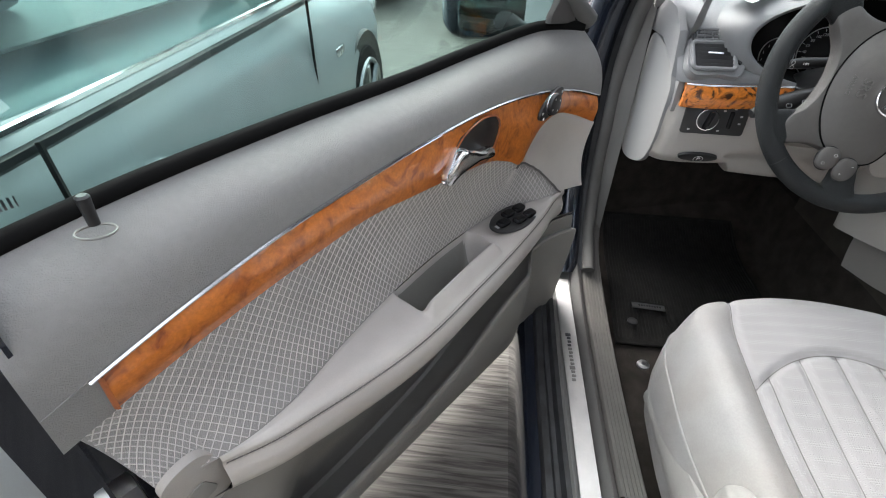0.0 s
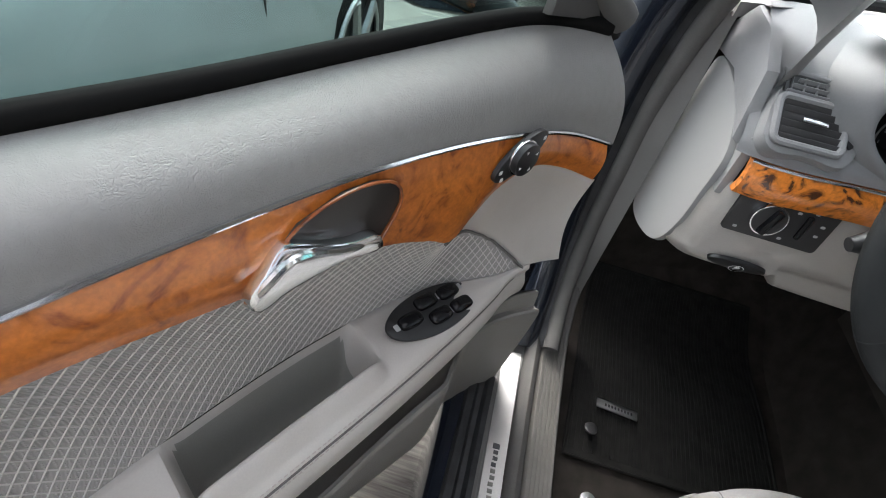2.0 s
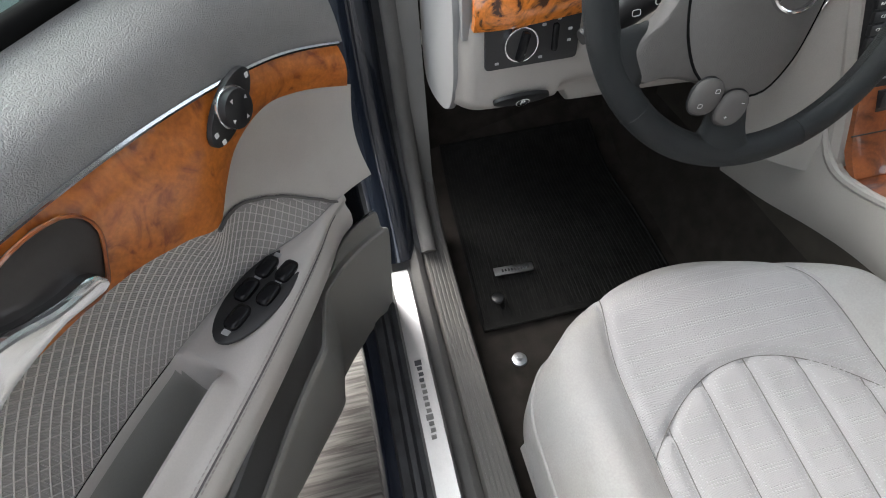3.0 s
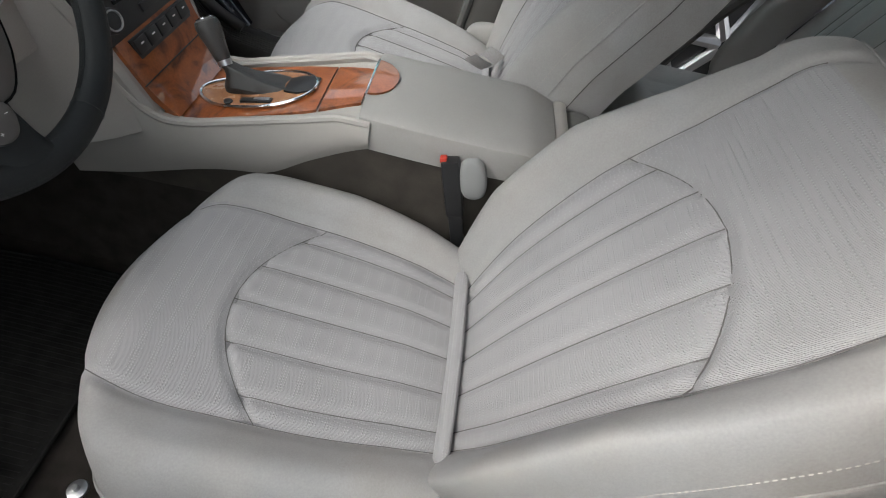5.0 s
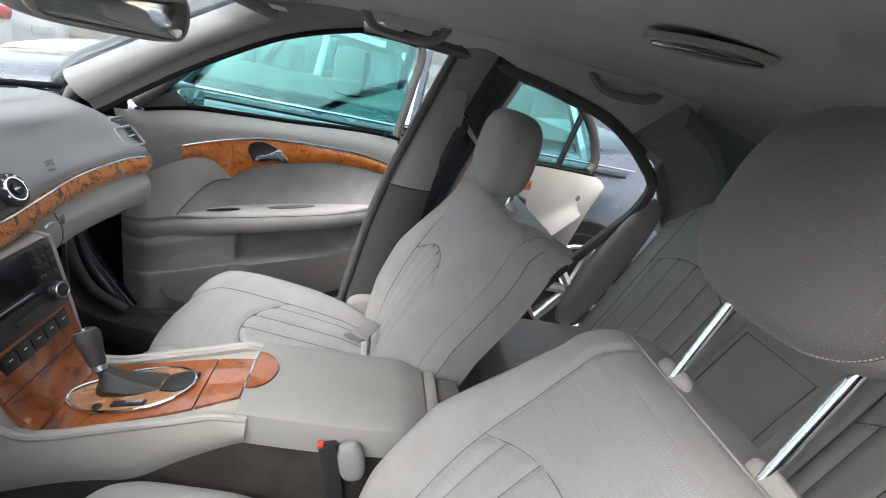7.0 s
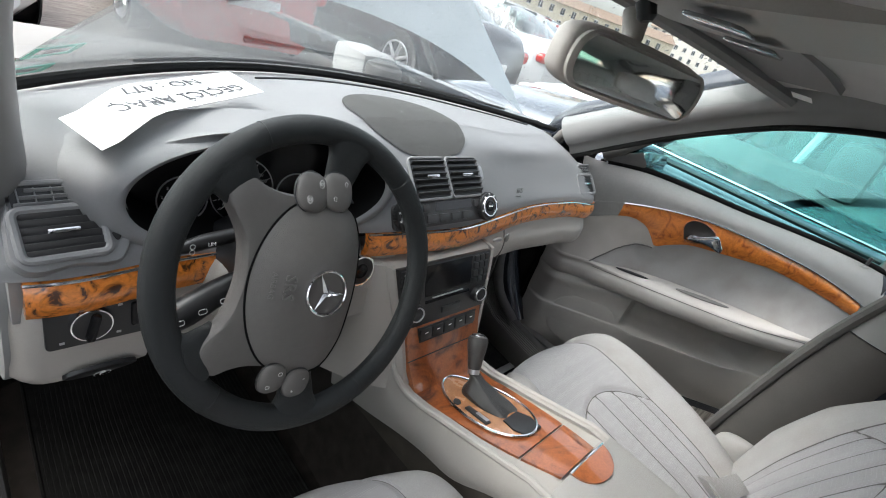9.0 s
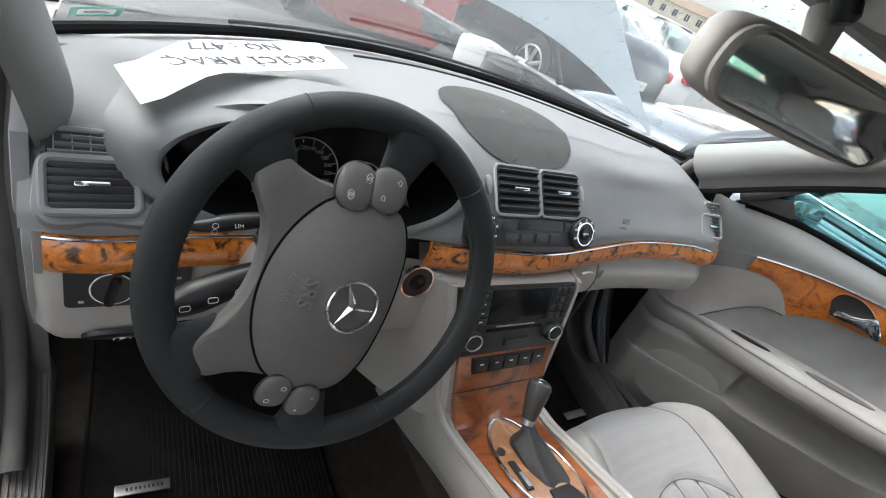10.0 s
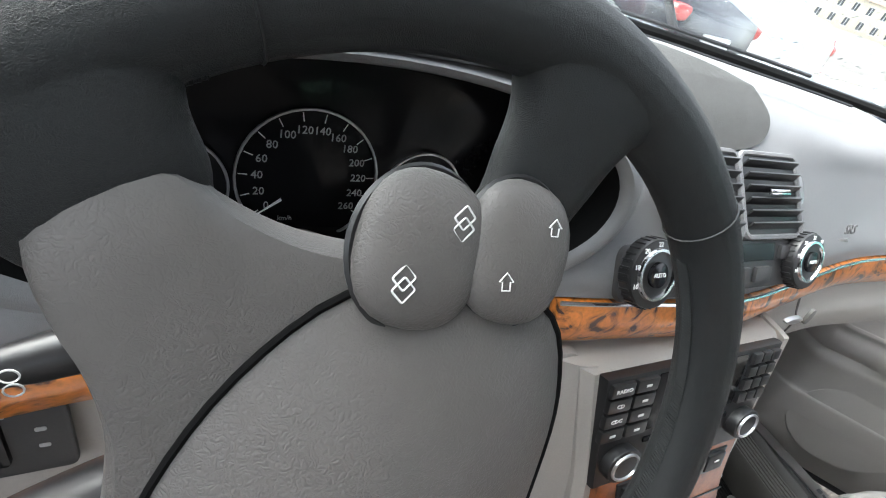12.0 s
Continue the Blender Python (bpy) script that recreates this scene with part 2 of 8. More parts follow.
def woven(name, color, dot, cell=110.0, rough=0.85, weave=900.0, bump=0.5, turn=0.0):
    """Cloth with small raised dots in rows and a fine weave."""
    m, n, l, b = shader(name)
    tc = n.new("ShaderNodeTexCoord")
    mp = n.new("ShaderNodeMapping")
    mp.inputs["Rotation"].default_value = (0, 0, turn)
    l.new(tc.outputs["Object"], mp.inputs["Vector"])
    vo = n.new("ShaderNodeTexVoronoi")
    vo.inputs["Scale"].default_value, vo.inputs["Randomness"].default_value = cell, 0.12
    l.new(mp.outputs[0], vo.inputs["Vector"])
    spot = n.new("ShaderNodeMapRange")
    spot.inputs[1].default_value, spot.inputs[2].default_value, spot.inputs[3].default_value, spot.inputs[4].default_value = 0.18, 0.32, 1, 0
    l.new(vo.outputs["Distance"], spot.inputs[0])
    wv = n.new("ShaderNodeTexWave")
    wv.inputs["Scale"].default_value, wv.inputs["Distortion"].default_value, wv.inputs["Detail"].default_value = weave / 4, 3.0, 2
    l.new(mp.outputs[0], wv.inputs["Vector"])
    big = n.new("ShaderNodeTexNoise")
    big.inputs["Scale"].default_value, big.inputs["Detail"].default_value = 7, 6
    l.new(tc.outputs["Object"], big.inputs["Vector"])
    base = n.new("ShaderNodeMix")
    base.data_type = "RGBA"
    base.inputs["A"].default_value, base.inputs["B"].default_value = (*[c * 0.78 for c in color], 1), (*[min(c * 1.12, 1) for c in color], 1)
    l.new(big.outputs[0], base.inputs["Factor"])
    wm = n.new("ShaderNodeMix")
    wm.data_type, wm.blend_type = "RGBA", "MULTIPLY"
    wm.inputs["Factor"].default_value = 0.05
    l.new(base.outputs["Result"], wm.inputs["A"])
    l.new(wv.outputs["Color"], wm.inputs["B"])
    dm = n.new("ShaderNodeMix")
    dm.data_type = "RGBA"
    dm.inputs["B"].default_value = (*dot, 1)
    fac = n.new("ShaderNodeMath")
    fac.operation = "MULTIPLY"
    fac.inputs[1].default_value = 0.75
    l.new(spot.outputs[0], fac.inputs[0])
    l.new(fac.outputs[0], dm.inputs["Factor"])
    l.new(wm.outputs["Result"], dm.inputs["A"])
    l.new(dm.outputs["Result"], b.inputs["Base Color"])
    add = n.new("ShaderNodeMath")
    add.operation = "ADD"
    l.new(spot.outputs[0], add.inputs[0])
    half = n.new("ShaderNodeMath")
    half.operation = "MULTIPLY"
    half.inputs[1].default_value = 0.35
    l.new(wv.outputs["Color"], half.inputs[0])
    l.new(half.outputs[0], add.inputs[1])
    bp = n.new("ShaderNodeBump")
    bp.inputs["Strength"].default_value, bp.inputs["Distance"].default_value = bump, 0.0008
    l.new(add.outputs[0], bp.inputs["Height"])
    l.new(bp.outputs[0], b.inputs["Normal"])
    b.inputs["Roughness"].default_value = rough
    b.inputs["Sheen Weight"].default_value = 0.25
    return m


def pane(name, tint, gloss=1.0, drops=0.0):
    """Thin tinted glass: lets light through, mirrors at grazing angles; drops: rain on it."""
    m, n, l, b = shader(name)
    n.remove(b)
    tr, gl, mx, fr = n.new("ShaderNodeBsdfTransparent"), n.new("ShaderNodeBsdfGlossy"), n.new("ShaderNodeMixShader"), n.new("ShaderNodeLayerWeight")
    tr.inputs[0].default_value = (*tint, 1)
    gl.inputs["Roughness"].default_value = 0.01
    fr.inputs["Blend"].default_value = 0.5
    pw, k = n.new("ShaderNodeMath"), n.new("ShaderNodeMath")
    pw.operation, k.operation = "POWER", "MULTIPLY_ADD"
    pw.inputs[1].default_value = 4.6
    k.inputs[1].default_value, k.inputs[2].default_value = 0.95 * gloss, 0.035 * gloss
    k.use_clamp = True
    l.new(fr.outputs["Facing"], pw.inputs[0])
    l.new(pw.outputs[0], k.inputs[0])
    l.new(k.outputs[0], mx.inputs[0])
    l.new(tr.outputs[0], mx.inputs[1])
    l.new(gl.outputs[0], mx.inputs[2])
    l.new(mx.outputs[0], n["Material Output"].inputs["Surface"])
    return m


LEATHER = surface("light_grey_leatherette", (0.36, 0.345, 0.325), 0.48, vary=0.10, scale=5, grain=420, bump=0.5, cells=330)
LEATHER_WHITE = surface("pale_armrest_leatherette", (0.50, 0.475, 0.445), 0.48, vary=0.07, scale=6, grain=500, bump=0.12, cells=450, dirt=(0.42, 0.385, 0.355))
PAD = surface("grey_soft_door_pad", (0.215, 0.21, 0.205), 0.42, vary=0.10, scale=6, grain=120, bump=0.52, cells=260)
PAD_DASH = surface("dark_grey_dash_pad", (0.235, 0.235, 0.24), 0.5, vary=0.08, scale=5, grain=400, bump=0.5, cells=280)
TRIM = surface("light_grey_plastic_trim", (0.40, 0.375, 0.345), 0.45, vary=0.09, scale=5, grain=500, bump=0.3, cells=380)
TRIM_DARK = surface("mid_grey_plastic", (0.17, 0.165, 0.155), 0.5, vary=0.12, scale=8, grain=500, bump=0.15)
SEAT_SIDE = surface("grey_seat_leatherette", (0.365, 0.357, 0.352), 0.5, vary=0.17, scale=9, grain=400, bump=0.55, cells=320, dirt=(0.33, 0.31, 0.29))
SEAT_CLOTH = woven("grey_dotted_seat_cloth", (0.340, 0.327, 0.327), (0.40, 0.386, 0.385), cell=260, bump=0.9)
# headrest face cloth, its colour darkened for facing away from the light
HEAD_CLOTH = woven("shaded_headrest_cloth", (0.17, 0.162, 0.155), (0.195, 0.187, 0.18), cell=260)
DOOR_CLOTH = woven("grey_checked_door_cloth", (0.30, 0.285, 0.275), (0.34, 0.325, 0.315), cell=330, bump=0.7)
# shade inside the pull recess and the latch inset, put into the colour
RECESS_SHADE = surface("olive_grey_recess_shade", (0.27, 0.262, 0.24), 0.5, vary=0.08, scale=6, grain=500, bump=0.2, cells=420)
SEAM = surface("grey_seam_thread", (0.13, 0.12, 0.115), 0.8, bump=0)
STITCH = surface("pale_stitching", (0.44, 0.40, 0.37), 0.8, bump=0)
BURL = burl("burl_walnut_veneer", (0.60, 0.185, 0.032), (0.24, 0.055, 0.012), 24)
BURL_DASH = burl("bright_burl_veneer", (0.80, 0.245, 0.034), (0.060, 0.018, 0.006), 34, 0.36, 0.53)
BURL_RED = burl("red_brown_burl_veneer", (0.36, 0.10, 0.024), (0.10, 0.024, 0.008), 14)
CHROME = surface("bright_chrome", (0.75, 0.75, 0.76), 0.12, metal=1.0, vary=0.04, bump=0)
KEY_GREY = surface("dark_grey_key_plastic", (0.045, 0.044, 0.045), 0.45, vary=0.12, bump=0.08)
SATIN = surface("satin_metal", (0.55, 0.55, 0.56), 0.34, metal=1.0, vary=0.08, scale=30, bump=0.05)
STEEL = surface("brushed_sill_steel", (0.46, 0.45, 0.44), 0.42, metal=1.0, vary=0.14, scale=14, grain=700, bump=0.08)
BLACK = surface("black_plastic", (0.018, 0.018, 0.019), 0.38, vary=0.15, bump=0.08)
BLACK_GLOSS = surface("gloss_black_panel", (0.008, 0.008, 0.009), 0.14, vary=0.1, bump=0, spec=0.22)
MATTE_BLACK = surface("matte_black_liner", (0.006, 0.006, 0.006), 0.9, bump=0, spec=0.1)
RUBBER = surface("black_rubber_seal", (0.014, 0.014, 0.014), 0.75, vary=0.25, scale=20, bump=0.2, spec=0.15)
SEAL_GREY = surface("grey_flocked_door_seal", (0.11, 0.105, 0.10), 0.8, vary=0.15, scale=15, bump=0.25)
CARPET_TAUPE = surface("taupe_console_carpet", (0.062, 0.054, 0.046), 0.95, vary=0.25, scale=18, grain=700, bump=0.8, spec=0.15)
CARPET = surface("dark_brown_carpet", (0.036, 0.031, 0.027), 0.95, vary=0.35, scale=25, grain=900, bump=0.9, spec=0.15)
MAT = surface("black_ribbed_floor_mat", (0.015, 0.0145, 0.0135), 0.9, vary=0.4, scale=40, grain=900, bump=0.9, spec=0.15)
WHEEL_RIM = surface("dark_slate_leather", (0.018, 0.020, 0.021), 0.5, vary=0.14, scale=14, grain=450, bump=0.45, cells=330, spec=0.3)
WHEEL_PAD = surface("charcoal_airbag_cover", (0.106, 0.099, 0.094), 0.52, vary=0.10, scale=12, grain=130, bump=0.30, cells=330)
HEADLINER = surface("grey_headliner_cloth", (0.55, 0.54, 0.525), 0.95, vary=0.10, scale=4, grain=500, bump=0.8)
PILLAR = surface("grey_pillar_trim", (0.25, 0.248, 0.246), 0.62, vary=0.06, scale=5, grain=600, bump=0.2)
PAINT_BLUE = surface("dark_blue_metallic_paint", (0.020, 0.026, 0.040), 0.22, metal=0.4, vary=0.15, coat=1.0, bump=0)
PAINT_SILVER = surface("silver_metallic_paint", (0.52, 0.56, 0.56), 0.42, metal=0.2, vary=0.06, coat=0.3, bump=0)
PAINT_WHITE = surface("white_paint", (0.72, 0.72, 0.72), 0.3, vary=0.04, coat=1.0, bump=0)
PAINT_RED = surface("red_paint", (0.48, 0.03, 0.02), 0.3, vary=0.06, coat=1.0, bump=0)
PAINT_GREY = surface("steel_blue_paint", (0.11, 0.13, 0.16), 0.25, metal=0.5, vary=0.06, coat=1.0, bump=0)
SILL_DIRT = surface("dirty_black_sill", (0.035, 0.036, 0.038), 0.5, vary=0.5, scale=26, grain=260, bump=0.25, dirt=(0.014, 0.014, 0.014))
LAMP_RED = surface("red_tail_lamp", (0.55, 0.02, 0.015), 0.15, vary=0.1, coat=1.0, bump=0)
LAMP_CLEAR = surface("clear_lamp", (0.7, 0.7, 0.7), 0.15, metal=0.5, vary=0.1, coat=1.0, bump=0)
PAPER = surface("white_paper", (0.86, 0.85, 0.85), 0.75, vary=0.03, bump=0.03)
INK = surface("dark_print", (0.06, 0.06, 0.065), 0.7, vary=0.1, bump=0)
MARK = surface("white_marking", (0.75, 0.75, 0.74), 0.6, vary=0.05, bump=0)
MARK_DIM = surface("grey_marking", (0.38, 0.38, 0.38), 0.6, vary=0.05, bump=0)
GREEN = surface("green_sticker_print", (0.05, 0.52, 0.38), 0.6, vary=0.1, bump=0)
BELT = woven("grey_belt_webbing", (0.30, 0.28, 0.265), (0.36, 0.34, 0.32), cell=420)
BUCKLE_RED = surface("red_release_button", (0.50, 0.05, 0.03), 0.4, bump=0)
GLASS_SIDE = pane("green_tinted_side_glass", (0.64, 0.93, 0.92), 1.3)
GLASS_DRIVER = pane("pale_tinted_side_glass", (0.58, 0.69, 0.67))
GLASS_SCREEN = pane("windscreen_glass", (0.95, 0.98, 0.98), 0.95)
GLASS_CAR = pane("car_window_glass", (0.62, 0.74, 0.74), 2.2)
MIRROR = surface("mirror_silver", (0.82, 0.85, 0.84), 0.02, metal=1.0, vary=0.0, bump=0)
FACADE = surface("pale_yellow_render", (0.62, 0.55, 0.42), 0.9, vary=0.12, scale=1.2, grain=40, bump=0.2)
ROOF_TILE = surface("brown_roof", (0.28, 0.20, 0.15), 0.85, vary=0.2, scale=2, grain=30, bump=0.3)
WINDOW_DARK = surface("dark_window", (0.04, 0.05, 0.06), 0.15, vary=0.2, bump=0)
BLUE_OVAL = surface("smoke_lens", (0.10, 0.10, 0.10), 0.15, vary=0.1, bump=0, coat=1.0)

# ---- the car body: floor, sills, pillars, roof, windscreen ----
def screen_y(x):
    return 0.70 - 0.285 * (abs(x) / 0.66) ** 2.0


# ground
def ground_point(u, v):
    return (u, v, GROUND)


def concrete():
    m, n, l, b = shader("striped_wet_concrete")
    tc, mp = n.new("ShaderNodeTexCoord"), n.new("ShaderNodeMapping")
    mp.inputs["Rotation"].default_value = (0, 0, radians(4))
    mp.inputs["Scale"].default_value = (2.5, 42, 1)
    l.new(tc.outputs["Object"], mp.inputs["Vector"])
    st, bg = n.new("ShaderNodeTexNoise"), n.new("ShaderNodeTexNoise")
    st.inputs["Scale"].default_value, st.inputs["Detail"].default_value, st.inputs["Distortion"].default_value = 2.2, 7, 0.4
    bg.inputs["Scale"].default_value, bg.inputs["Detail"].default_value = 0.9, 6
    l.new(mp.outputs[0], st.inputs["Vector"])
    l.new(tc.outputs["Object"], bg.inputs["Vector"])
    r = n.new("ShaderNodeValToRGB")
    e = r.color_ramp.elements
    e[0].position, e[0].color = 0.36, (0.085, 0.074, 0.064, 1)
    e[1].position, e[1].color = 0.62, (0.27, 0.25, 0.222, 1)
    l.new(st.outputs[0], r.inputs[0])
    mx = n.new("ShaderNodeMix")
    mx.data_type, mx.blend_type = "RGBA", "MULTIPLY"
    mx.inputs["Factor"].default_value = 0.5
    l.new(r.outputs[0], mx.inputs["A"])
    l.new(bg.outputs[0], mx.inputs["B"])
    l.new(mx.outputs["Result"], b.inputs["Base Color"])
    bp = n.new("ShaderNodeBump")
    bp.inputs["Strength"].default_value, bp.inputs["Distance"].default_value = 0.6, 0.004
    l.new(st.outputs[0], bp.inputs["Height"])
    l.new(bp.outputs[0], b.inputs["Normal"])
    b.inputs["Roughness"].default_value = 0.7
    return m


solo("ground", grid(ground_point, [-900, -60, -8, -2, 0, 2, 8, 60, 900], [-900, -60, -8, -2, 0, 2, 8, 60, 900]), concrete(), "brushed grey-brown concrete yard, damp and streaked", "ground", kind="structure", smooth=0)

# floor pan, bulkhead and tunnel under the carpet
fl = []
floor_line = curve((-2.2, 0.36), (-1.45, 0.33), (-1.00, 0.20), (-0.85, 0.125), (0.35, 0.125), (0.6, 0.17), (0.80, 0.36), (0.88, 0.55), (0.90, 0.72))


def floor_point(u, v):
    z = floor_line(v)
    side = min(max((abs(u) - 0.69) / 0.05, 0), 1)
    z += side**2 * 0.08
    tunnel = min(max((0.155 - abs(u)) / 0.05, 0), 1)
    z += tunnel * tunnel * (3 - 2 * tunnel) * max(0, 0.36 - z) if v > -0.75 else tunnel * 0.05
    return (u, v, z)


solo("floor", sheet(floor_point, [-0.745, -0.725, -0.705, -0.69, -0.5, -0.3, -0.17, -0.155, -0.14, -0.125, -0.105, 0, 0.105, 0.125, 0.14, 0.155, 0.17, 0.3, 0.5, 0.69, 0.705, 0.725, 0.745], [*span(-2.2, -0.8, 12), -0.76, -0.74, *span(-0.6, 0.3, 7), *span(0.35, 0.9, 12)], (0, 0, -0.03)), CARPET, "dark brown carpeted car floor", "floor", kind="structure")


solo("bulkhead", sheet(lambda u, v: (0.78 * u, 0.735 - 0.10 * abs(u) ** 2, 0.10 + 0.80 * v), span(-1, 1, 13), span(0, 1, 6), (0, 0.012, 0)), CARPET, "dark carpeted bulkhead ahead of the footwells", "bulkhead", kind="structure")


def sill(side):
    t = thing("door_sill", (side * 0.78, 0, 0.12), "dark sill with a steel tread plate and ribbed grey trim", "sill", "door sills", "structure")
    ys = [*span(-0.95, 0.30, 16), 0.36, 0.42, 0.47, 0.50]
    rise = curve((-0.95, 0.0), (0.28, 0.0), (0.36, 0.015), (0.43, 0.06), (0.50, 0.16))

    def run(profile):
        return lambda u, v: (side * (profile[int(u)][0] + 0.026), v, profile[int(u)][1] - 0.018 + rise(v))

    outer = [(0.905, -0.02), (0.90, 0.10), (0.888, 0.150), (0.872, 0.168), (0.858, 0.172)]
    part("painted_sill", grid(run(outer), range(len(outer)), ys), PAINT_BLUE, t, "dark blue painted sill edge")
    step = [(0.858, 0.172), (0.852, 0.188), (0.838, 0.192), (0.832, 0.186), (0.822, 0.186), (0.815, 0.203), (0.805, 0.206)]
    part("sill_step", grid(run(step), range(len(step)), ys), SILL_DIRT, t, "dirty black sill step")
    top = [(0.805, 0.206), (0.80, 0.212), (0.765, 0.216), (0.757, 0.218)]
    part("sill_top", grid(run(top), range(len(top)), ys), TRIM_DARK, t)
    part("tread_plate", sheet(lambda u, v: (side * (u + 0.026), v, 0.1985 + (0.805 - u) * 0.09), [0.763, 0.770, 0.793, 0.800], [-0.36, -0.355, *span(-0.3, 0.24, 6), 0.283, 0.288], (0, 0, 0.003)), STEEL, t, "brushed steel tread plate")
    # the maker's lettering on the plate, as plain bars
    for k in range(13):
        w = 0.0075 if k not in (0, 9) else 0.0105
        part("letter_bar", block((side * (0.8095 - 0.0006 * (k % 3)), 0.066 - k * 0.0118, 0.2038), (0.013 if k in (0, 9) else 0.009, w, 0.0012), 0.0004), INK if k < 4 else TRIM_DARK, t)
    seal = [(0.757, 0.218), (0.752, 0.236), (0.738, 0.246), (0.728, 0.238), (0.724, 0.226)]
    part("door_seal", grid(run(seal), range(len(seal)), ys), SEAL_GREY, t, "grey flocked door seal")
    rib = [(0.724, 0.226), (0.722, 0.232)]
    for k in range(6):
        x = 0.718 - k * 0.0085
        rib += [(x, 0.236 - k * 0.002), (x - 0.004, 0.236 - k * 0.002), (x - 0.0045, 0.2325 - k * 0.002), (x - 0.008, 0.2325 - k * 0.002)]
    rib += [(0.664, 0.215), (0.660, 0.18), (0.664, 0.12)]
    part("ribbed_trim", grid(run(rib), range(len(rib)), [*span(-0.33, 0.30, 8), 0.36, 0.42, 0.47]), surface("grey_sill_trim", (0.12, 0.112, 0.102), 0.55, vary=0.14, scale=12), t, "ribbed grey sill trim")
    part("rear_sill_trim", grid(run([(0.724, 0.226), (0.70, 0.235), (0.664, 0.225), (0.66, 0.12)]), range(4), [-1.25, -1.0, -0.7, -0.334]), TRIM_DARK, t)


sill(-1)
sill(1)


def rings_open(a, b):
    """A strip between two lines of equal count, 4 mm thick."""
    p, q = [Vector(v) for v in a], [Vector(v) for v in b]
    return sheet(lambda i, k: p[int(i)].lerp(q[int(i)], k), range(len(p)), (0, 0.5, 1), (0, 0.004, 0.002))


def pillar_a(side):
    """Front pillar with its lining, door seal and painted outside, from the sill up to the roof."""
    t = thing("front_pillar", (side * 0.74, 0.47, 0.2), "grey lined windscreen pillar with a dark flocked door seal", "pillar", "front pillars", "structure")
    seal = [(0.735, 0.30, 0.235), (0.735, 0.40, 0.30), (0.735, 0.455, 0.42), (0.735, 0.470, 0.60), (0.735, 0.465, 0.78), (0.725, 0.42, 0.92), (0.70, 0.28, 1.03), (0.665, 0.10, 1.125), (0.63, -0.10, 1.205), (0.605, -0.30, 1.25), (0.59, -0.52, 1.268)]
    wide = 1.0 if side < 0 else 0.0

    def spread(x, y, z):
        k = min(max((0.42 - y) / 0.60, 0), 1) * wide
        return x + 0.115 * k, y, z + 0.075 * k + 0.042 * (1 - wide) * min(max((0.34 - y) / 0.45, 0), 1)

    part("door_seal", tube([(side * x, y, z) for x, y, z in (spread(*q) if q[2] > 0.9 else q for q in spline(seal, 46))], 0.017, 10), SEAL_GREY, t, "grey flocked door seal")
    outer = [(0.80, 0.33, 0.20), (0.805, 0.46, 0.40), (0.805, 0.50, 0.62), (0.80, 0.50, 0.80), (0.785, 0.45, 0.945), (0.745, 0.27, 1.06), (0.70, 0.08, 1.16), (0.66, -0.12, 1.24), (0.64, -0.32, 1.285), (0.625, -0.54, 1.30)]
    part("painted_frame", tube([(side * x, y, z) for x, y, z in (spread(*q) if q[2] > 0.9 else q for q in spline(outer, 44))], 0.045, 12), PAINT_BLUE, t, "dark blue painted door frame")
    part("jamb_panel", rings_open([(side * x, y, z) for x, y, z in (spread(*q) if q[2] > 0.9 else q for q in spline(seal, 40))], [(side * x, y, z) for x, y, z in (spread(*q) if q[2] > 0.9 else q for q in spline(outer, 40))]), SILL_DIRT, t, "dark jamb between seal and painted frame")
    # body side ahead of the door
    part("hinge_panel", sheet(lambda u, v: (side * (0.79 + 0.02 * u), 0.46 + 0.13 * u + 0.02 * v, 0.10 + 0.8 * v), span(0, 1, 4), span(0, 1, 6), (side * 0.02, 0, 0)), PAINT_BLUE, t, "dark blue painted hinge panel")
    lining = [(0.665, 0.375, 0.945, 0.055), (0.655, 0.27, 1.005, 0.050), (0.64, 0.12, 1.085, 0.045), (0.615, -0.05, 1.165, 0.045), (0.59, -0.20, 1.225, 0.05), (0.575, -0.32, 1.26, 0.055)]
    if side < 0:
        lining[:2] = [(0.662, 0.300, 0.905, 0.062), (0.655, 0.235, 0.985, 0.054)]
    f = curve(*[(i / 5, r) for i, r in enumerate(lining)])

    def lin(u, v):
        x, y, z, w = f(v)
        x, y, z = spread(x, y, z)
        if side > 0:
            w, z = w * 0.82, z + 0.014
        a = radians(-70 + 200 * u)
        return (side * (x - w * math.cos(a) * 0.75), y + w * math.sin(a) * 0.6, z + w * math.sin(a) * 0.8 - 0.01)

    part("lining", grid(lin, span(0, 1, 14), span(0, 1, 24)), PILLAR, t, "light grey smooth pillar lining")
    part("jamb_lining", sheet(lambda u, v: (side * (0.692 + 0.05 * u), 0.445 + 0.02 * u, 0.24 + 0.66 * v), span(0, 1, 4), span(0, 1, 8), (0, 0.012, 0)), TRIM_DARK, t, "dark grey lining behind the door seal")
    if side > 0:
        # added sheet, no real part: keeps the bright ground out of the gap
        part("hinge_gap_mask", sheet(lambda u, v: (0.785 + 0.150 * u, 0.495 - 0.125 * u + 0.01 * math.sin(9 * u), 0.20 + 0.735 * v), span(0, 1, 12), span(0, 1, 6), (0.003, 0.004, 0)), RUBBER, t, "added black sheet that masks the bright hinge gap")
        part("lining_skirt", sheet(lambda u, v: tuple(Vector(lin(0, v)) + Vector((0.034 * u, -0.004 * u, -0.030 * u + 0.006 * math.sin(math.pi * u)))), span(0, 1, 6), span(0, 1, 24), (0.004, 0.004, 0)), PILLAR, t, "light grey lower edge of the lining")
        part("lining_seal", tube([Vector(lin(0, v)) + Vector((0.035, -0.006, -0.034)) for v in span(0, 1, 24)], 0.007, 8), RUBBER, t, "black rubber edge")


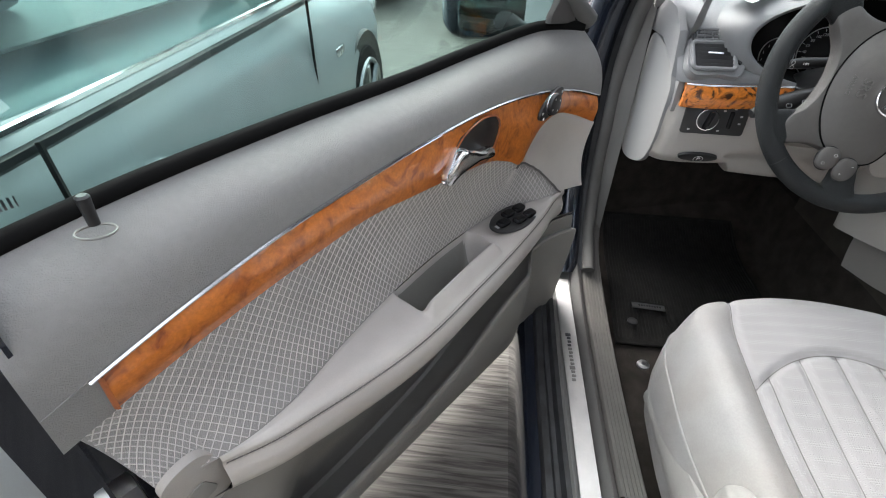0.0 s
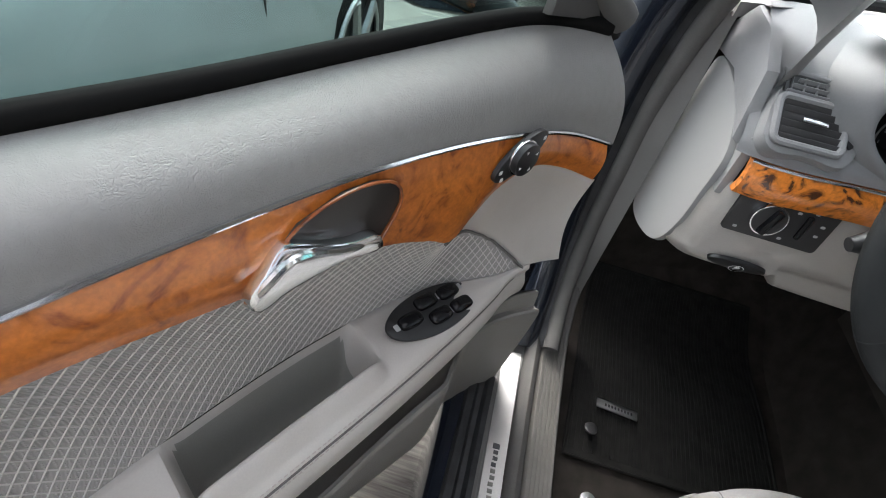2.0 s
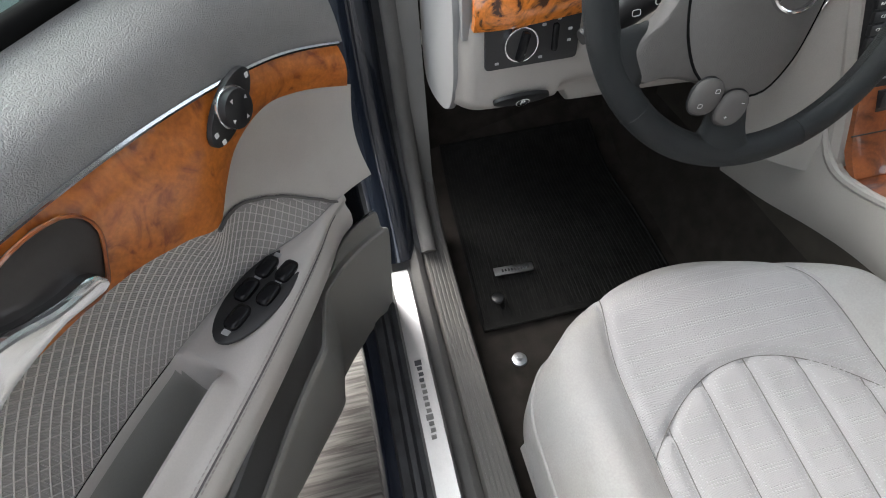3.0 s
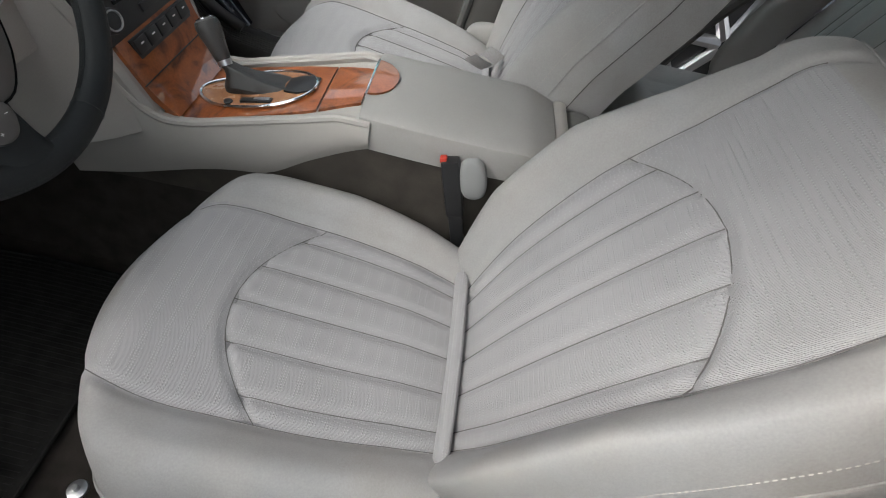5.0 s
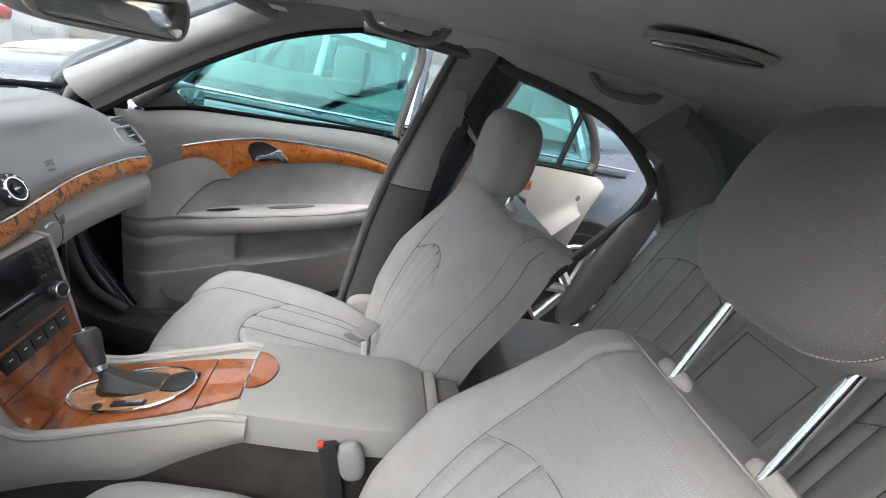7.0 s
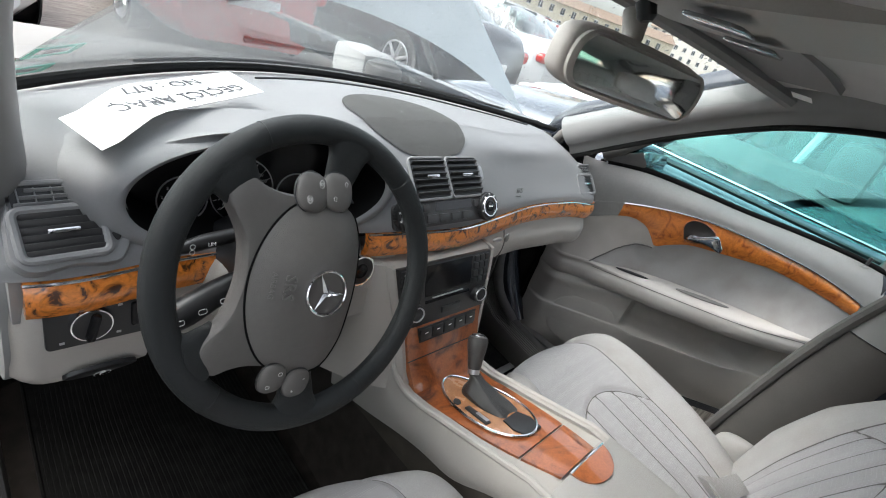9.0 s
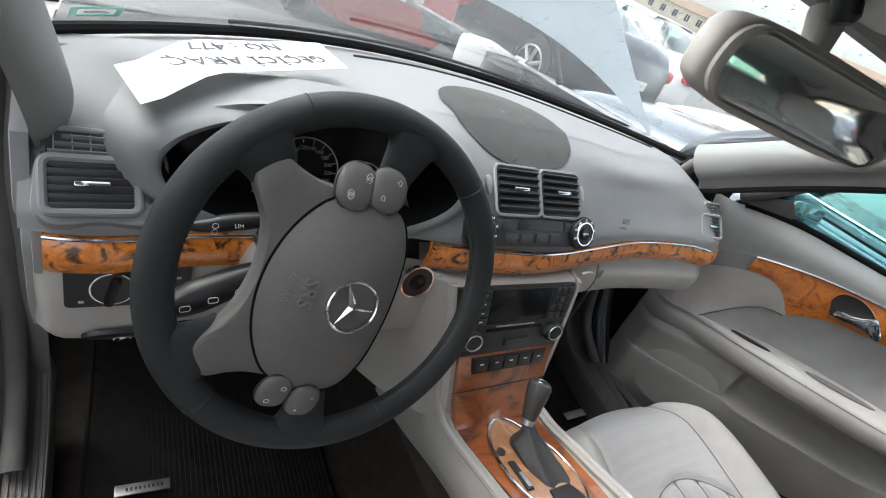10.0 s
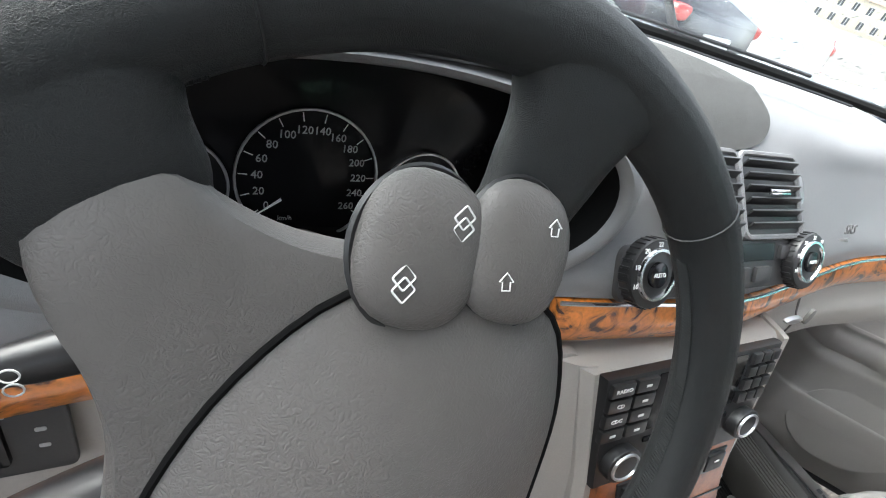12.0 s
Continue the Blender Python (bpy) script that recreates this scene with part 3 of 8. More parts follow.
pillar_a(-1)
pillar_a(1)


def pillar_b(side, back_by=0.0, split=0.82):
    t = thing("centre_pillar", (side * 0.72, -0.5, 0.2), "light grey centre pillar with belt guide and dark lower lining", "pillar", "centre pillars", "structure")
    front = curve((0.20, (0.755, -0.37)), (0.45, (0.745, -0.405)), (0.80, (0.715, -0.47)), (1.05, (0.665, -0.545)), (1.27, (0.60, -0.615)))
    back = curve((0.20, (0.755, -0.62)), (0.45, (0.745, -0.62)), (0.80, (0.715, -0.655)), (1.05, (0.665, -0.70)), (1.27, (0.60, -0.76)))

    front_0, back_0 = front, back
    front = lambda z: front_0(z) - np.array((0, back_by))
    back = lambda z: back_0(z) - np.array((0, back_by))

    def lin(u, z):
        a, b = front(z), back(z)
        k = math.sin(math.pi * u) ** 0.6
        return (side * (a[0] + (b[0] - a[0]) * u - 0.035 * k + 0.02), a[1] + (b[1] - a[1]) * u, z)

    part("upper_lining", sheet(lin, span(0, 1, 16), span(split + 0.002, 1.28, 14), (side * 0.012, 0, 0)), PILLAR, t, "light grey upper pillar lining")
    part("lower_lining", sheet(lin, span(0, 1, 16), span(0.20, split - 0.002, 20), (side * 0.012, 0, 0)), surface("dark_pillar_lining", (0.075, 0.07, 0.065), 0.7, vary=0.15), t, "dark brown lower pillar lining")
    part("painted_frame", tube([(side * (front(z)[0] + 0.045), front(z)[1] - 0.11, z) for z in span(0.15, 1.28, 16)], 0.055, 12, flat=2.0, up=(0, 1, 0)), PAINT_BLUE, t, "dark blue painted pillar")
    part("door_seal", tube([(side * (front(z)[0] + 0.012), front(z)[1] + (0.004 if side > 0 else -0.012), z) for z in span(0.22, 1.27, 24)], 0.014, 8), SEAL_GREY if side > 0 else surface("grained_dark_pillar_edge", (0.06, 0.055, 0.05), 0.7, vary=0.15, bump=0.9, cells=420), t, "flocked door seal")
    # belt slide with its slot
    z = 1.09
    x, y = (front(z) + back(z)) / 2
    m = facing((side * (x - 0.022), y, z), (-side, 0.25, 0.12))
    part("belt_guide", slab(rounded(0.052, 0.10, 0.012), m, 0.022, 0.006), PILLAR, t, "grey belt height slide")
    part("slot", slab(disc(0.026, 20, 0.7, 1.0), m @ pose(0.028, -0.045, -0.006), 0.006, 0.001), BLACK, t)
    return t


pillar_b(-1, 0.20, 1.09)
pillar_b(1)

# roof with lining
roof_z = curve((-2.0, 1.06), (-1.75, 1.15), (-1.45, 1.235), (-1.0, 1.295), (-0.5, 1.312), (-0.2, 1.305), (0.06, 1.285))


def roof_edge(v):
    return 0.60 - 0.06 * max(0, v + 0.25) - 0.06 * max(0, -1.2 - v)


def roof_point(u, v):
    w = roof_edge(v)
    return (u * w, v - 0.10 * u * u * max(0, (v + 0.3) / 0.36) if v > -0.3 else v, roof_z(v) - (0.045 if u > 0 else 0.005) * abs(u) ** 4)


solo("ceiling", sheet(roof_point, span(-1, 1, 21), span(-1.95, 0.06, 30), (0, 0, 0.03)), HEADLINER, "plain grey cloth headliner", "ceiling", kind="structure")
solo("roof", sheet(lambda u, v: (u * (roof_edge(v) + 0.06), v, roof_z(v) + 0.035 - 0.05 * abs(u) ** 4), span(-1, 1, 15), span(-1.98, 0.04, 20), (0, 0, 0.02)), PAINT_BLUE, "dark blue painted steel roof", "roof", kind="structure")
for side in (-1, 1):
    rail_z = curve((-1.30, 1.02), (-1.20, 1.085), (-1.08, 1.15), (-0.92, 1.192), (-0.77, 1.22), (-0.6, 1.24), (-0.45, 1.25))
    rail = [(side * (roof_edge(v) + 0.02), v, rail_z(v)) for v in span(-1.22, -0.45, 22)] if side > 0 else [(side * (roof_edge(v) + 0.11), v, roof_z(v) + 0.02) for v in span(-1.75, -0.45, 22)]
    if side > 0:
        solo("roof_side_lining", sheet(lambda u, v: (roof_edge(v) * (0.86 + 0.17 * u), v, (roof_z(v) - 0.028) * (1 - u) + (rail_z(v) + 0.004) * u + 0.012 * math.sin(math.pi * u)), span(0, 1, 8), span(-1.28, -0.40, 24), (0.0, 0, 0.012)), HEADLINER, "grey cloth edge of the headliner", "ceiling", "structure")
    solo("roof_rail_seal", tube(rail, 0.018, 8), SEAL_GREY, "dark grey flocked seal along the roof edge", "seal", "structure", "roof seals")
    # rear pillar and quarter
    rp = [(side * 0.585, -1.20, 1.185), (side * 0.62, -1.36, 1.10), (side * 0.66, -1.45, 0.98), (side * 0.69, -1.50, 0.82)]
    solo("rear_pillar", tube(spline(rp, 14), 0.075, 12, flat=1.7, up=(1, 0, 0)), PILLAR, "grey lined rear pillar beside the back seat", "pillar", "structure", "rear pillars")
    wheel_arch = [(side * 0.735, -0.96, 0.22), (side * 0.735, -1.00, 0.36), (side * 0.73, -1.08, 0.54), (side * 0.715, -1.21, 0.74), (side * 0.69, -1.31, 0.90), (side * 0.665, -1.315, 0.97), (side * 0.645, -1.24, 1.05), (side * 0.625, -1.08, 1.15), (side * 0.615, -0.92, 1.19)]
    solo("rear_door_seal", tube(spline(wheel_arch, 36), 0.018, 8), SEAL_GREY, "dark seal round the rear door opening", "seal", "structure", "rear door seals")
    solo("rear_side_lining", sheet(lambda u, v: (side * (roof_edge(-1.15 - 0.75 * u) * (1 - v) * 0.97 + 0.70 * v), -1.15 - 0.75 * u - (0.27 - 0.1 * u) * v, (roof_z(-1.15 - 0.75 * u) - 0.02) * (1 - v) + 0.84 * v), span(0, 1, 14), span(0, 1, 12), (side * 0.015, 0, 0.0)), PILLAR, "grey lining of the rear roof pillar", "pillar", "structure", "rear pillars")
    solo("rear_quarter", sheet(lambda u, v: (side * (0.74 + 0.06 * (1 - v)), -1.30 - 0.75 * u - 0.22 * v, 0.30 + 0.62 * v), span(0, 1, 8), span(0, 1, 8), (side * 0.03, 0, 0)), PAINT_BLUE, "dark blue rear quarter panel", "body panel", "structure", "rear quarters")
solo("rear_shelf", sheet(lambda u, v: (u, v, 0.90), span(-0.66, 0.66, 6), span(-2.2, -1.52, 6), (0, 0, -0.03)), TRIM_DARK, "grey parcel shelf behind the back seat", "shelf", kind="structure")
rear_glass = solo("rear_window", sheet(lambda u, v: (u * (0.62 - 0.08 * v), -2.22 + 0.42 * v, 0.90 + 0.27 * v - 0.02 * u * u), span(-1, 1, 10), span(0, 1, 8), (0, 0.003, 0.004)), GLASS_SIDE, "tinted rear window glass", "window", kind="structure")
rear_glass.visible_shadow = False


# windscreen
def screen_point(u, v):
    x = u * (0.665 - 0.085 * v)
    y0, z0 = screen_y(u * 0.66), 0.938
    y1, z1 = 0.06 - 0.18 * u * u, 1.283 - 0.055 * u * u
    return (x, y0 + (y1 - y0) * v, z0 + (z1 - z0) * v + 0.005 * math.sin(math.pi * v))


ws = solo("windscreen", sheet(screen_point, span(-1, 1, 28), span(0, 1, 14), (0, 0.002, 0.004)), GLASS_SCREEN, "rain-spotted clear windscreen", "windscreen", kind="structure")
ws.visible_shadow = False
solo("windscreen_gasket", tube([screen_point(u, 0.0) for u in span(-1, 1, 40)], 0.008, 8), RUBBER, "black rubber strip along the windscreen foot", "seal", kind="structure")
solo("windscreen_header", tube([Vector(screen_point(u, 1.0)) + Vector((0, -0.01, 0.0)) for u in span(-1, 1, 30)], 0.016, 8), PILLAR, "grey strip along the windscreen top", "trim", kind="structure")

# rain drops on the outside of the glass
rnd = random.Random(7)
drops = []
for _ in range(1500):
    u, v = rnd.uniform(-0.97, 0.97), rnd.uniform(0.02, 0.98)
    q = Vector(screen_point(u, v))
    ax = (Vector(screen_point(u + 0.01, v)) - q).normalized()
    ay = (Vector(screen_point(u, v + 0.01)) - q).normalized()
    n_ = ax.cross(ay)
    if n_.z < 0:
        n_ = -n_
    rr = rnd.choice((0.0009, 0.0012, 0.0012, 0.0016, 0.0022))
    ll = rr * rnd.choice((1.0, 1.0, 1.3, 2.2))
    pts = []
    for h, k in ((0.0046, 1.0), (0.0052, 0.75)):
        pts.append([q + n_ * h + ax * (rr * k * math.cos(a)) + ay * (ll * k * math.sin(a)) for a in span(0, 2 * math.pi, 7)[:-1]])
    drops.append(rings(pts))
tagged(part("rain_drops", join(*drops), pane("rain_water", (0.72, 0.76, 0.76), 3.0), ws, "small clear rain drops"), kind="stuff").visible_shadow = False

# ---- front doors ----
Z_BELT = curve((-0.12, 0.900), (0.0, 0.922), (0.08, 0.930), (0.30, 0.924), (0.45, 0.915), (0.68, 0.908), (0.90, 0.893), (1.02, 0.876))
Z_WOOD_TOP = curve((-0.03, 0.793), (0.05, 0.818), (0.12, 0.834), (0.225, 0.850), (0.36, 0.857), (0.50, 0.849), (0.62, 0.836), (0.73, 0.821), (0.84, 0.797), (0.955, 0.764), (1.02, 0.742))
Z_WOOD_LOW = curve((-0.03, 0.737), (0.05, 0.772), (0.10, 0.786), (0.14, 0.783), (0.168, 0.772), (0.195, 0.748), (0.219, 0.722), (0.26, 0.738), (0.31, 0.758), (0.42, 0.771), (0.52, 0.777), (0.60, 0.781), (0.70, 0.770), (0.82, 0.750), (0.945, 0.721), (1.02, 0.70))
O_ARM_IN = curve((-0.05, 0.002), (0.04, 0.006), (0.083, 0.006), (0.20, -0.030), (0.32, -0.038), (0.55, -0.016), (0.68, 0.012), (0.80, 0.042), (0.86, 0.046), (0.95, 0.03))
O_ARM_OUT = curve((-0.05, 0.006), (0.04, 0.012), (0.132, 0.036), (0.28, 0.062), (0.43, 0.079), (0.624, 0.092), (0.775, 0.076), (0.84, 0.064), (0.875, 0.052), (0.892, 0.046), (0.95, 0.030))
Z_ARM = curve((-0.05, 0.575), (0.05, 0.583), (0.13, 0.588), (0.3, 0.592), (0.5, 0.594), (0.8, 0.600), (0.95, 0.60))
Z_LIP = curve((-0.05, 0.46), (0.1, 0.468), (0.21, 0.463), (0.28, 0.446), (0.44, 0.378), (0.60, 0.345), (0.75, 0.33), (0.95, 0.33))


DOOR_Z = -0.039


def front_door(side, hinge, angle, label):
    """Door in its own measures: s along it from the hinge end, o inwards, z up."""
    c, sn = math.cos(radians(angle)), math.sin(radians(angle))

    def at(s, o, z):
        if s < -0.03 and side > 0:
            o -= 0.06 * ((-0.03 - s) / 0.07) ** 2
        if s < 0.10 and side < 0:
            o += 0.024 * ((0.10 - s) / 0.12) ** 2
        return (side * (hinge[0] + sn * s - c * o), hinge[1] - c * s - sn * o, z + DOOR_Z)

    def pose_at(s, o, z, tilt=0.0):
        m = facing(at(s, o, z), (side * -c, -sn, math.tan(radians(tilt))))
        return m

    t = thing("car_door", at(0.45, -0.06, GROUND + 0.28), label, "car door", "front doors")
    front_s = -0.03 if side < 0 else -0.10
    ss = span(front_s, 1.0, 100)

    def band(a, b, n, bulge=0.0, power=1.0):
        """Surface between two lines (o, z) of s."""
        def f(s, v):
            (o0, z0), (o1, z1) = a(s), b(s)
            k = math.sin(math.pi * v) ** power * bulge
            return at(s, o0 + (o1 - o0) * v + k, z0 + (z1 - z0) * v + 0.35 * k)
        return f, span(0, 1, n)

    f, vs = band(lambda s: (-0.066, Z_BELT(s)), lambda s: (0.001, Z_WOOD_TOP(s) + 0.003), 14, 0.018)
    part("upper_pad", grid(f, ss, vs), PAD, t, "grained grey soft upper pad")
    f, vs = band(lambda s: (0.001, Z_WOOD_TOP(s)), lambda s: (0.003, Z_WOOD_LOW(s)), 10, 0.006)
    wood_s = -0.022 if side < 0 else 0.062
    wood = grid(f, span(wood_s, 0.945, 114), vs)

    part("wood_trim", wood, BURL, t, "glossy orange burl wood strip")
    part("rear_lining", sheet(lambda s, v: at(s, 0.002, Z_WOOD_TOP(s) + 0.004 + (Z_WOOD_LOW(s) - 0.006 - Z_WOOD_TOP(s)) * v), span(0.949, 1.0, 6), span(0, 1, 6), Vector(at(0, -0.01, 0)) - Vector(at(0, 0, 0))), PAD, t)
    if side > 0:
        part("front_lining", sheet(lambda s, v: at(s, 0.002, Z_WOOD_TOP(s) + 0.004 + (Z_WOOD_LOW(s) - 0.004 - Z_WOOD_TOP(s)) * v), span(-0.10, 0.064, 10), span(0, 1, 6), Vector(at(0, -0.01, 0)) - Vector(at(0, 0, 0))), PAD, t)
    part("wood_end", grid(lambda a, v: at(0.945 + 0.006 * math.sin(a), 0.003 + 0.004 - 0.012 * (1 - math.cos(a)), Z_WOOD_TOP(0.945) + (Z_WOOD_LOW(0.945) - Z_WOOD_TOP(0.945)) * v), span(0, 1.6, 5), span(0, 1, 6)), BURL_RED, t)
    part("chrome_line", tube([at(s, 0.004, Z_WOOD_TOP(s) + 0.0025) for s in span(wood_s, 0.956, 74)], 0.0026, 6), CHROME, t, "thin chrome line")
    f, vs = band(lambda s: (0.0, Z_WOOD_LOW(s) + 0.001), lambda s: (O_ARM_IN(s), Z_ARM(s) + 0.006), 64, -0.012)

    f_in = f

    def f(s, v):
        if s > 0.9:
            z = Z_WOOD_LOW(s) + (Z_ARM(s) + 0.006 - Z_WOOD_LOW(s)) * v
            end = min(max(0.964 + 0.31 * (z - 0.635), 0.945), 1.0)
            s = 0.9 + (s - 0.9) * (end - 0.9) / 0.1
        return f_in(s, v)

    def cloth_or_hide(p):
        q = Vector(p)
        s = ((q.x * side - hinge[0]) * sn - (q.y - hinge[1]) * c)
        z = q.z - DOOR_Z
        edge = 0.583 + 0.125 * math.sin(min(max((s - 0.045) / 0.18, 0), 1) * math.pi / 2) ** 0.9
        return 1 if s < 0.225 and z > edge else 0

    part("cloth_insert", grid(f, [*span(front_s, 0.24, 60), *span(0.25, 1.0, 66)], vs), [DOOR_CLOTH if side < 0 else SEAT_SIDE, LEATHER_WHITE], t, "checked grey cloth insert with a leatherette corner", pick=cloth_or_hide)

    def edge_line(fn):
        out = []
        for s in span(0.045, 0.222, 18):
            z = 0.583 + 0.125 * math.sin(min(max((s - 0.045) / 0.18, 0), 1) * math.pi / 2) ** 0.9
            out.append(min((fn(s, v) for v in span(0, 1, 60)), key=lambda p: abs(p[2] - DOOR_Z - z)))
        return out

    part("corner_piping", tube([Vector(p) + Vector((side * -c, -sn, 0)) * 0.003 for p in edge_line(f)], 0.0022, 6), SEAM, t)
    # raised checks of the cloth, a few rows of small welts
    wl = []
    f_cloth = f
    def check_run(s_of_v):
        run = []
        for v in span(0.02, 0.985, 34):
            s = s_of_v(v)
            p = Vector(f_cloth(min(max(s, front_s), 1.0), v))
            edge = 0.583 + 0.125 * math.sin(min(max((s - 0.045) / 0.18, 0), 1) * math.pi / 2) ** 0.9
            if 0.06 < s < 0.998 and (s > 0.226 or p.z - DOOR_Z < edge - 0.004):
                run.append(p + Vector((side * -c, -sn, 0)) * 0.0004)
            else:
                if len(run) > 2:
                    wl.append(tube(run, 0.0008, 4))
                run = []
        if len(run) > 2:
            wl.append(tube(run, 0.0008, 4))

    for k in range(92 if side < 0 else 0):
        check_run(lambda v: -0.06 + k * 0.0125 + 0.13 * v)
        check_run(lambda v: 0.06 + k * 0.0125 - 0.13 * v)
    if side < 0:
        tagged(part("cloth_check", join(*wl), surface("door_cloth_thread", (0.52, 0.495, 0.475), 0.85, bump=0), t), kind="stuff")

    # armrest: top, rounded nose and underside
    arm_curve = {}

    def arm_smooth(s, v):
        if s not in arm_curve:
            o0, o1, z = O_ARM_IN(s), O_ARM_OUT(s), Z_ARM(s)
            k = o1 - o0
            grip = math.exp(-(((s - 0.44) / 0.108) ** 22)) * (side < 0)
            arm_curve[s] = curve((0.0, (o0, z + 0.006 - 0.002 * grip)), (0.08, (o0 + 0.08 * k, z + 0.008 - 0.055 * grip)), (0.16, (o0 + 0.16 * k, z + 0.008 - 0.095 * grip)), (0.30, (o0 + 0.46 * k, z + 0.008 - 0.095 * grip)), (0.37, (o0 + 0.57 * k, z + 0.007 - 0.05 * grip)), (0.43, (o0 + 0.63 * k, z + 0.006 + 0.003 * grip)), (0.6, (o0 + 0.86 * k, z - 0.001)), (0.72, (o1 - 0.004, z - 0.012)), (0.84, (o1 + 0.002, z - 0.032)), (0.92, (o1, z - 0.052)), (1.0, (o1 - 0.010, z - 0.070)))
        o, z = arm_curve[s](v)
        return at(s, o, z)

    # faces low inside the pull recess take the shaded colour
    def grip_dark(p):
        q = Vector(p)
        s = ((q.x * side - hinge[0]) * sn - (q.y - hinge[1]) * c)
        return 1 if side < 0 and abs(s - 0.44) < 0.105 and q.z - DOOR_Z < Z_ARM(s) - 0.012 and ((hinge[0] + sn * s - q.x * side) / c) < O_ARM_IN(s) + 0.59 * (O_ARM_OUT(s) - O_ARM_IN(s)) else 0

    part("armrest", grid(arm_smooth, span(0.03 if side < 0 else -0.10, 0.892, 240 if side < 0 else 104), span(0, 1, 48 if side < 0 else 34)), [LEATHER_WHITE, RECESS_SHADE], t, "pale leatherette armrest with a pull recess", pick=grip_dark)
    part("armrest_seam", tube([Vector(arm_smooth(s, 0.70)) + Vector((0, 0, 0.0008)) for s in span(0.06, 0.888, 62)], 0.0013, 5), SEAM, t)
    st = [tube([Vector(arm_smooth(s, v)) + Vector((0, 0, 0.001)), Vector(arm_smooth(s + 0.0038, v)) + Vector((0, 0, 0.001))], 0.0008, 4) for v in (0.665, 0.725) for s in span(0.08, 0.885, 124)]
    tagged(part("stitching", join(*st), STITCH, t), kind="stuff")
    # lower panel with map pocket
    def low(s, v):
        o1, z, zl = O_ARM_OUT(s), Z_ARM(s), Z_LIP(s)
        key = ("l", s)
        if key not in arm_curve:
            open_ = min(max((s - 0.13) / 0.08, 0), 1) * min(max((0.84 - s) / 0.06, 0), 1)
            lip_o = 0.012 + 0.045 * open_
            if side > 0:
                k = min(max((s - 0.25 - 0.25 * 0) / 0.05, 0), 1) * min(max((0.76 - s) / 0.09, 0), 1)
                arm_curve[key] = curve((0.0, (o1 - 0.010, z - 0.070)), (0.08, (0.022 * k + 0.008, z - 0.082)), (0.14, (0.012 - 0.060 * k, z - 0.090)), (0.30, (0.010 - 0.064 * k, 0.455)), (0.44, (0.010 - 0.058 * k, 0.400)), (0.49, (0.012 - 0.020 * k, 0.385)), (0.53, (0.016 + 0.020 * k, 0.382)), (0.58, (0.018 + 0.018 * k, 0.370)), (0.8, (0.010, 0.255)), (1.0, (-0.02, 0.165)))
                o, zz = arm_curve[key](v)
                return at(s, o, zz)
            arm_curve[key] = curve((0.0, (o1 - 0.010, z - 0.070)), (0.12, (o1 - 0.03, z - 0.095)), (0.28, (min(o1, 0.03) - 0.035 * open_ - 0.01, zl + 0.035)), (0.40, (-0.035 * open_ + 0.0, zl - 0.05 * open_)), (0.50, (-0.03 * open_ + 0.005, zl - 0.09 * open_)), (0.56, (lip_o - 0.012, zl - 0.045 * open_)), (0.60, (lip_o - 0.008, zl)), (0.64, (lip_o + 0.001, zl + 0.002)), (0.68, (lip_o + 0.002, zl - 0.012)), (0.85, (lip_o - 0.02, 0.24)), (1.0, (-0.02, 0.165)))
        o, zz = arm_curve[key](v)
        return at(s, o, zz)

    part("lower_panel", grid(low, span(front_s, 0.955, 88), span(0, 1, 44)), surface("grey_door_plastic", (0.215, 0.205, 0.19), 0.5, vary=0.08, scale=7, grain=500, bump=0.15, cells=480) if side < 0 else TRIM, t, "grey plastic lower panel with map pocket")
    # shell of the door behind the lining
    part("door_edge", sheet(lambda o, z: at(0.988, o, z), span(-0.14, -0.012, 5), span(0.13, 0.875, 10), Vector(at(0.992, 0, 0)) - Vector(at(0.988, 0, 0))), PAINT_BLUE, t, "dark blue painted door edge")
    # passenger edge is black in place of paint, so it mirrors no sky
    part("hinge_edge", sheet(lambda o, z: at(front_s - 0.002, o, z), span(-0.14, -0.03, 5), span(0.13, 0.875, 10), Vector(at(0.004, 0, 0)) - Vector(at(0.0, 0, 0))), PAINT_BLUE if side < 0 else RUBBER, t, "dark hinge edge, dull black on the passenger door")
    part("sill_closing", sheet(lambda s, o: at(s, o, Z_BELT(s) - 0.042), span(-0.06, 1.0, 16), span(-0.142, -0.070, 3), Vector((0, 0, -0.004))), RUBBER, t, "black strip under the glass")
    part("outer_skin", sheet(lambda s, v: at(s, -0.145 - 0.03 * math.sin(math.pi * v), 0.05 + (Z_BELT(min(s, 1.02)) - 0.095) * v), span(-0.07, 1.05, 14), span(0, 1, 12), Vector(at(0, -0.01, 0)) - Vector(at(0, 0, 0))), PAINT_BLUE, t, "dark blue painted outer skin")
    # rear end: side lining flap, latch
    lc = [(0.916, 0.630), (0.880, 0.560), (0.882, 0.540), (0.922, 0.512), (0.934, 0.530), (0.950, 0.590), (0.958, 0.606), (0.945, 0.622)]
    lcm = pose_at(0.92, 0.022, 0.57, -6)
    cov = part("latch_cover", slab([((a - 0.92) * side, z - 0.57) for a, z in spline(lc, 40, True)], lcm, 0.012, 0.004), TRIM, t, "pale grey latch cover")
    # flat darker plate drawn for the shade of a shallow inset
    part("cover_recess", slab([(x + 0.006 * side, y - 0.008) for x, y in rounded(0.030, 0.036, 0.008)], lcm @ pose(0, 0, 0.0125, 0, 0, 25), 0.0012, 0.0005), RECESS_SHADE, cov)
    part("screw", slab(disc(0.004, 16), lcm @ pose(0.008 * side, -0.022, 0.0138), 0.0015, 0.0005), TRIM_DARK, cov)
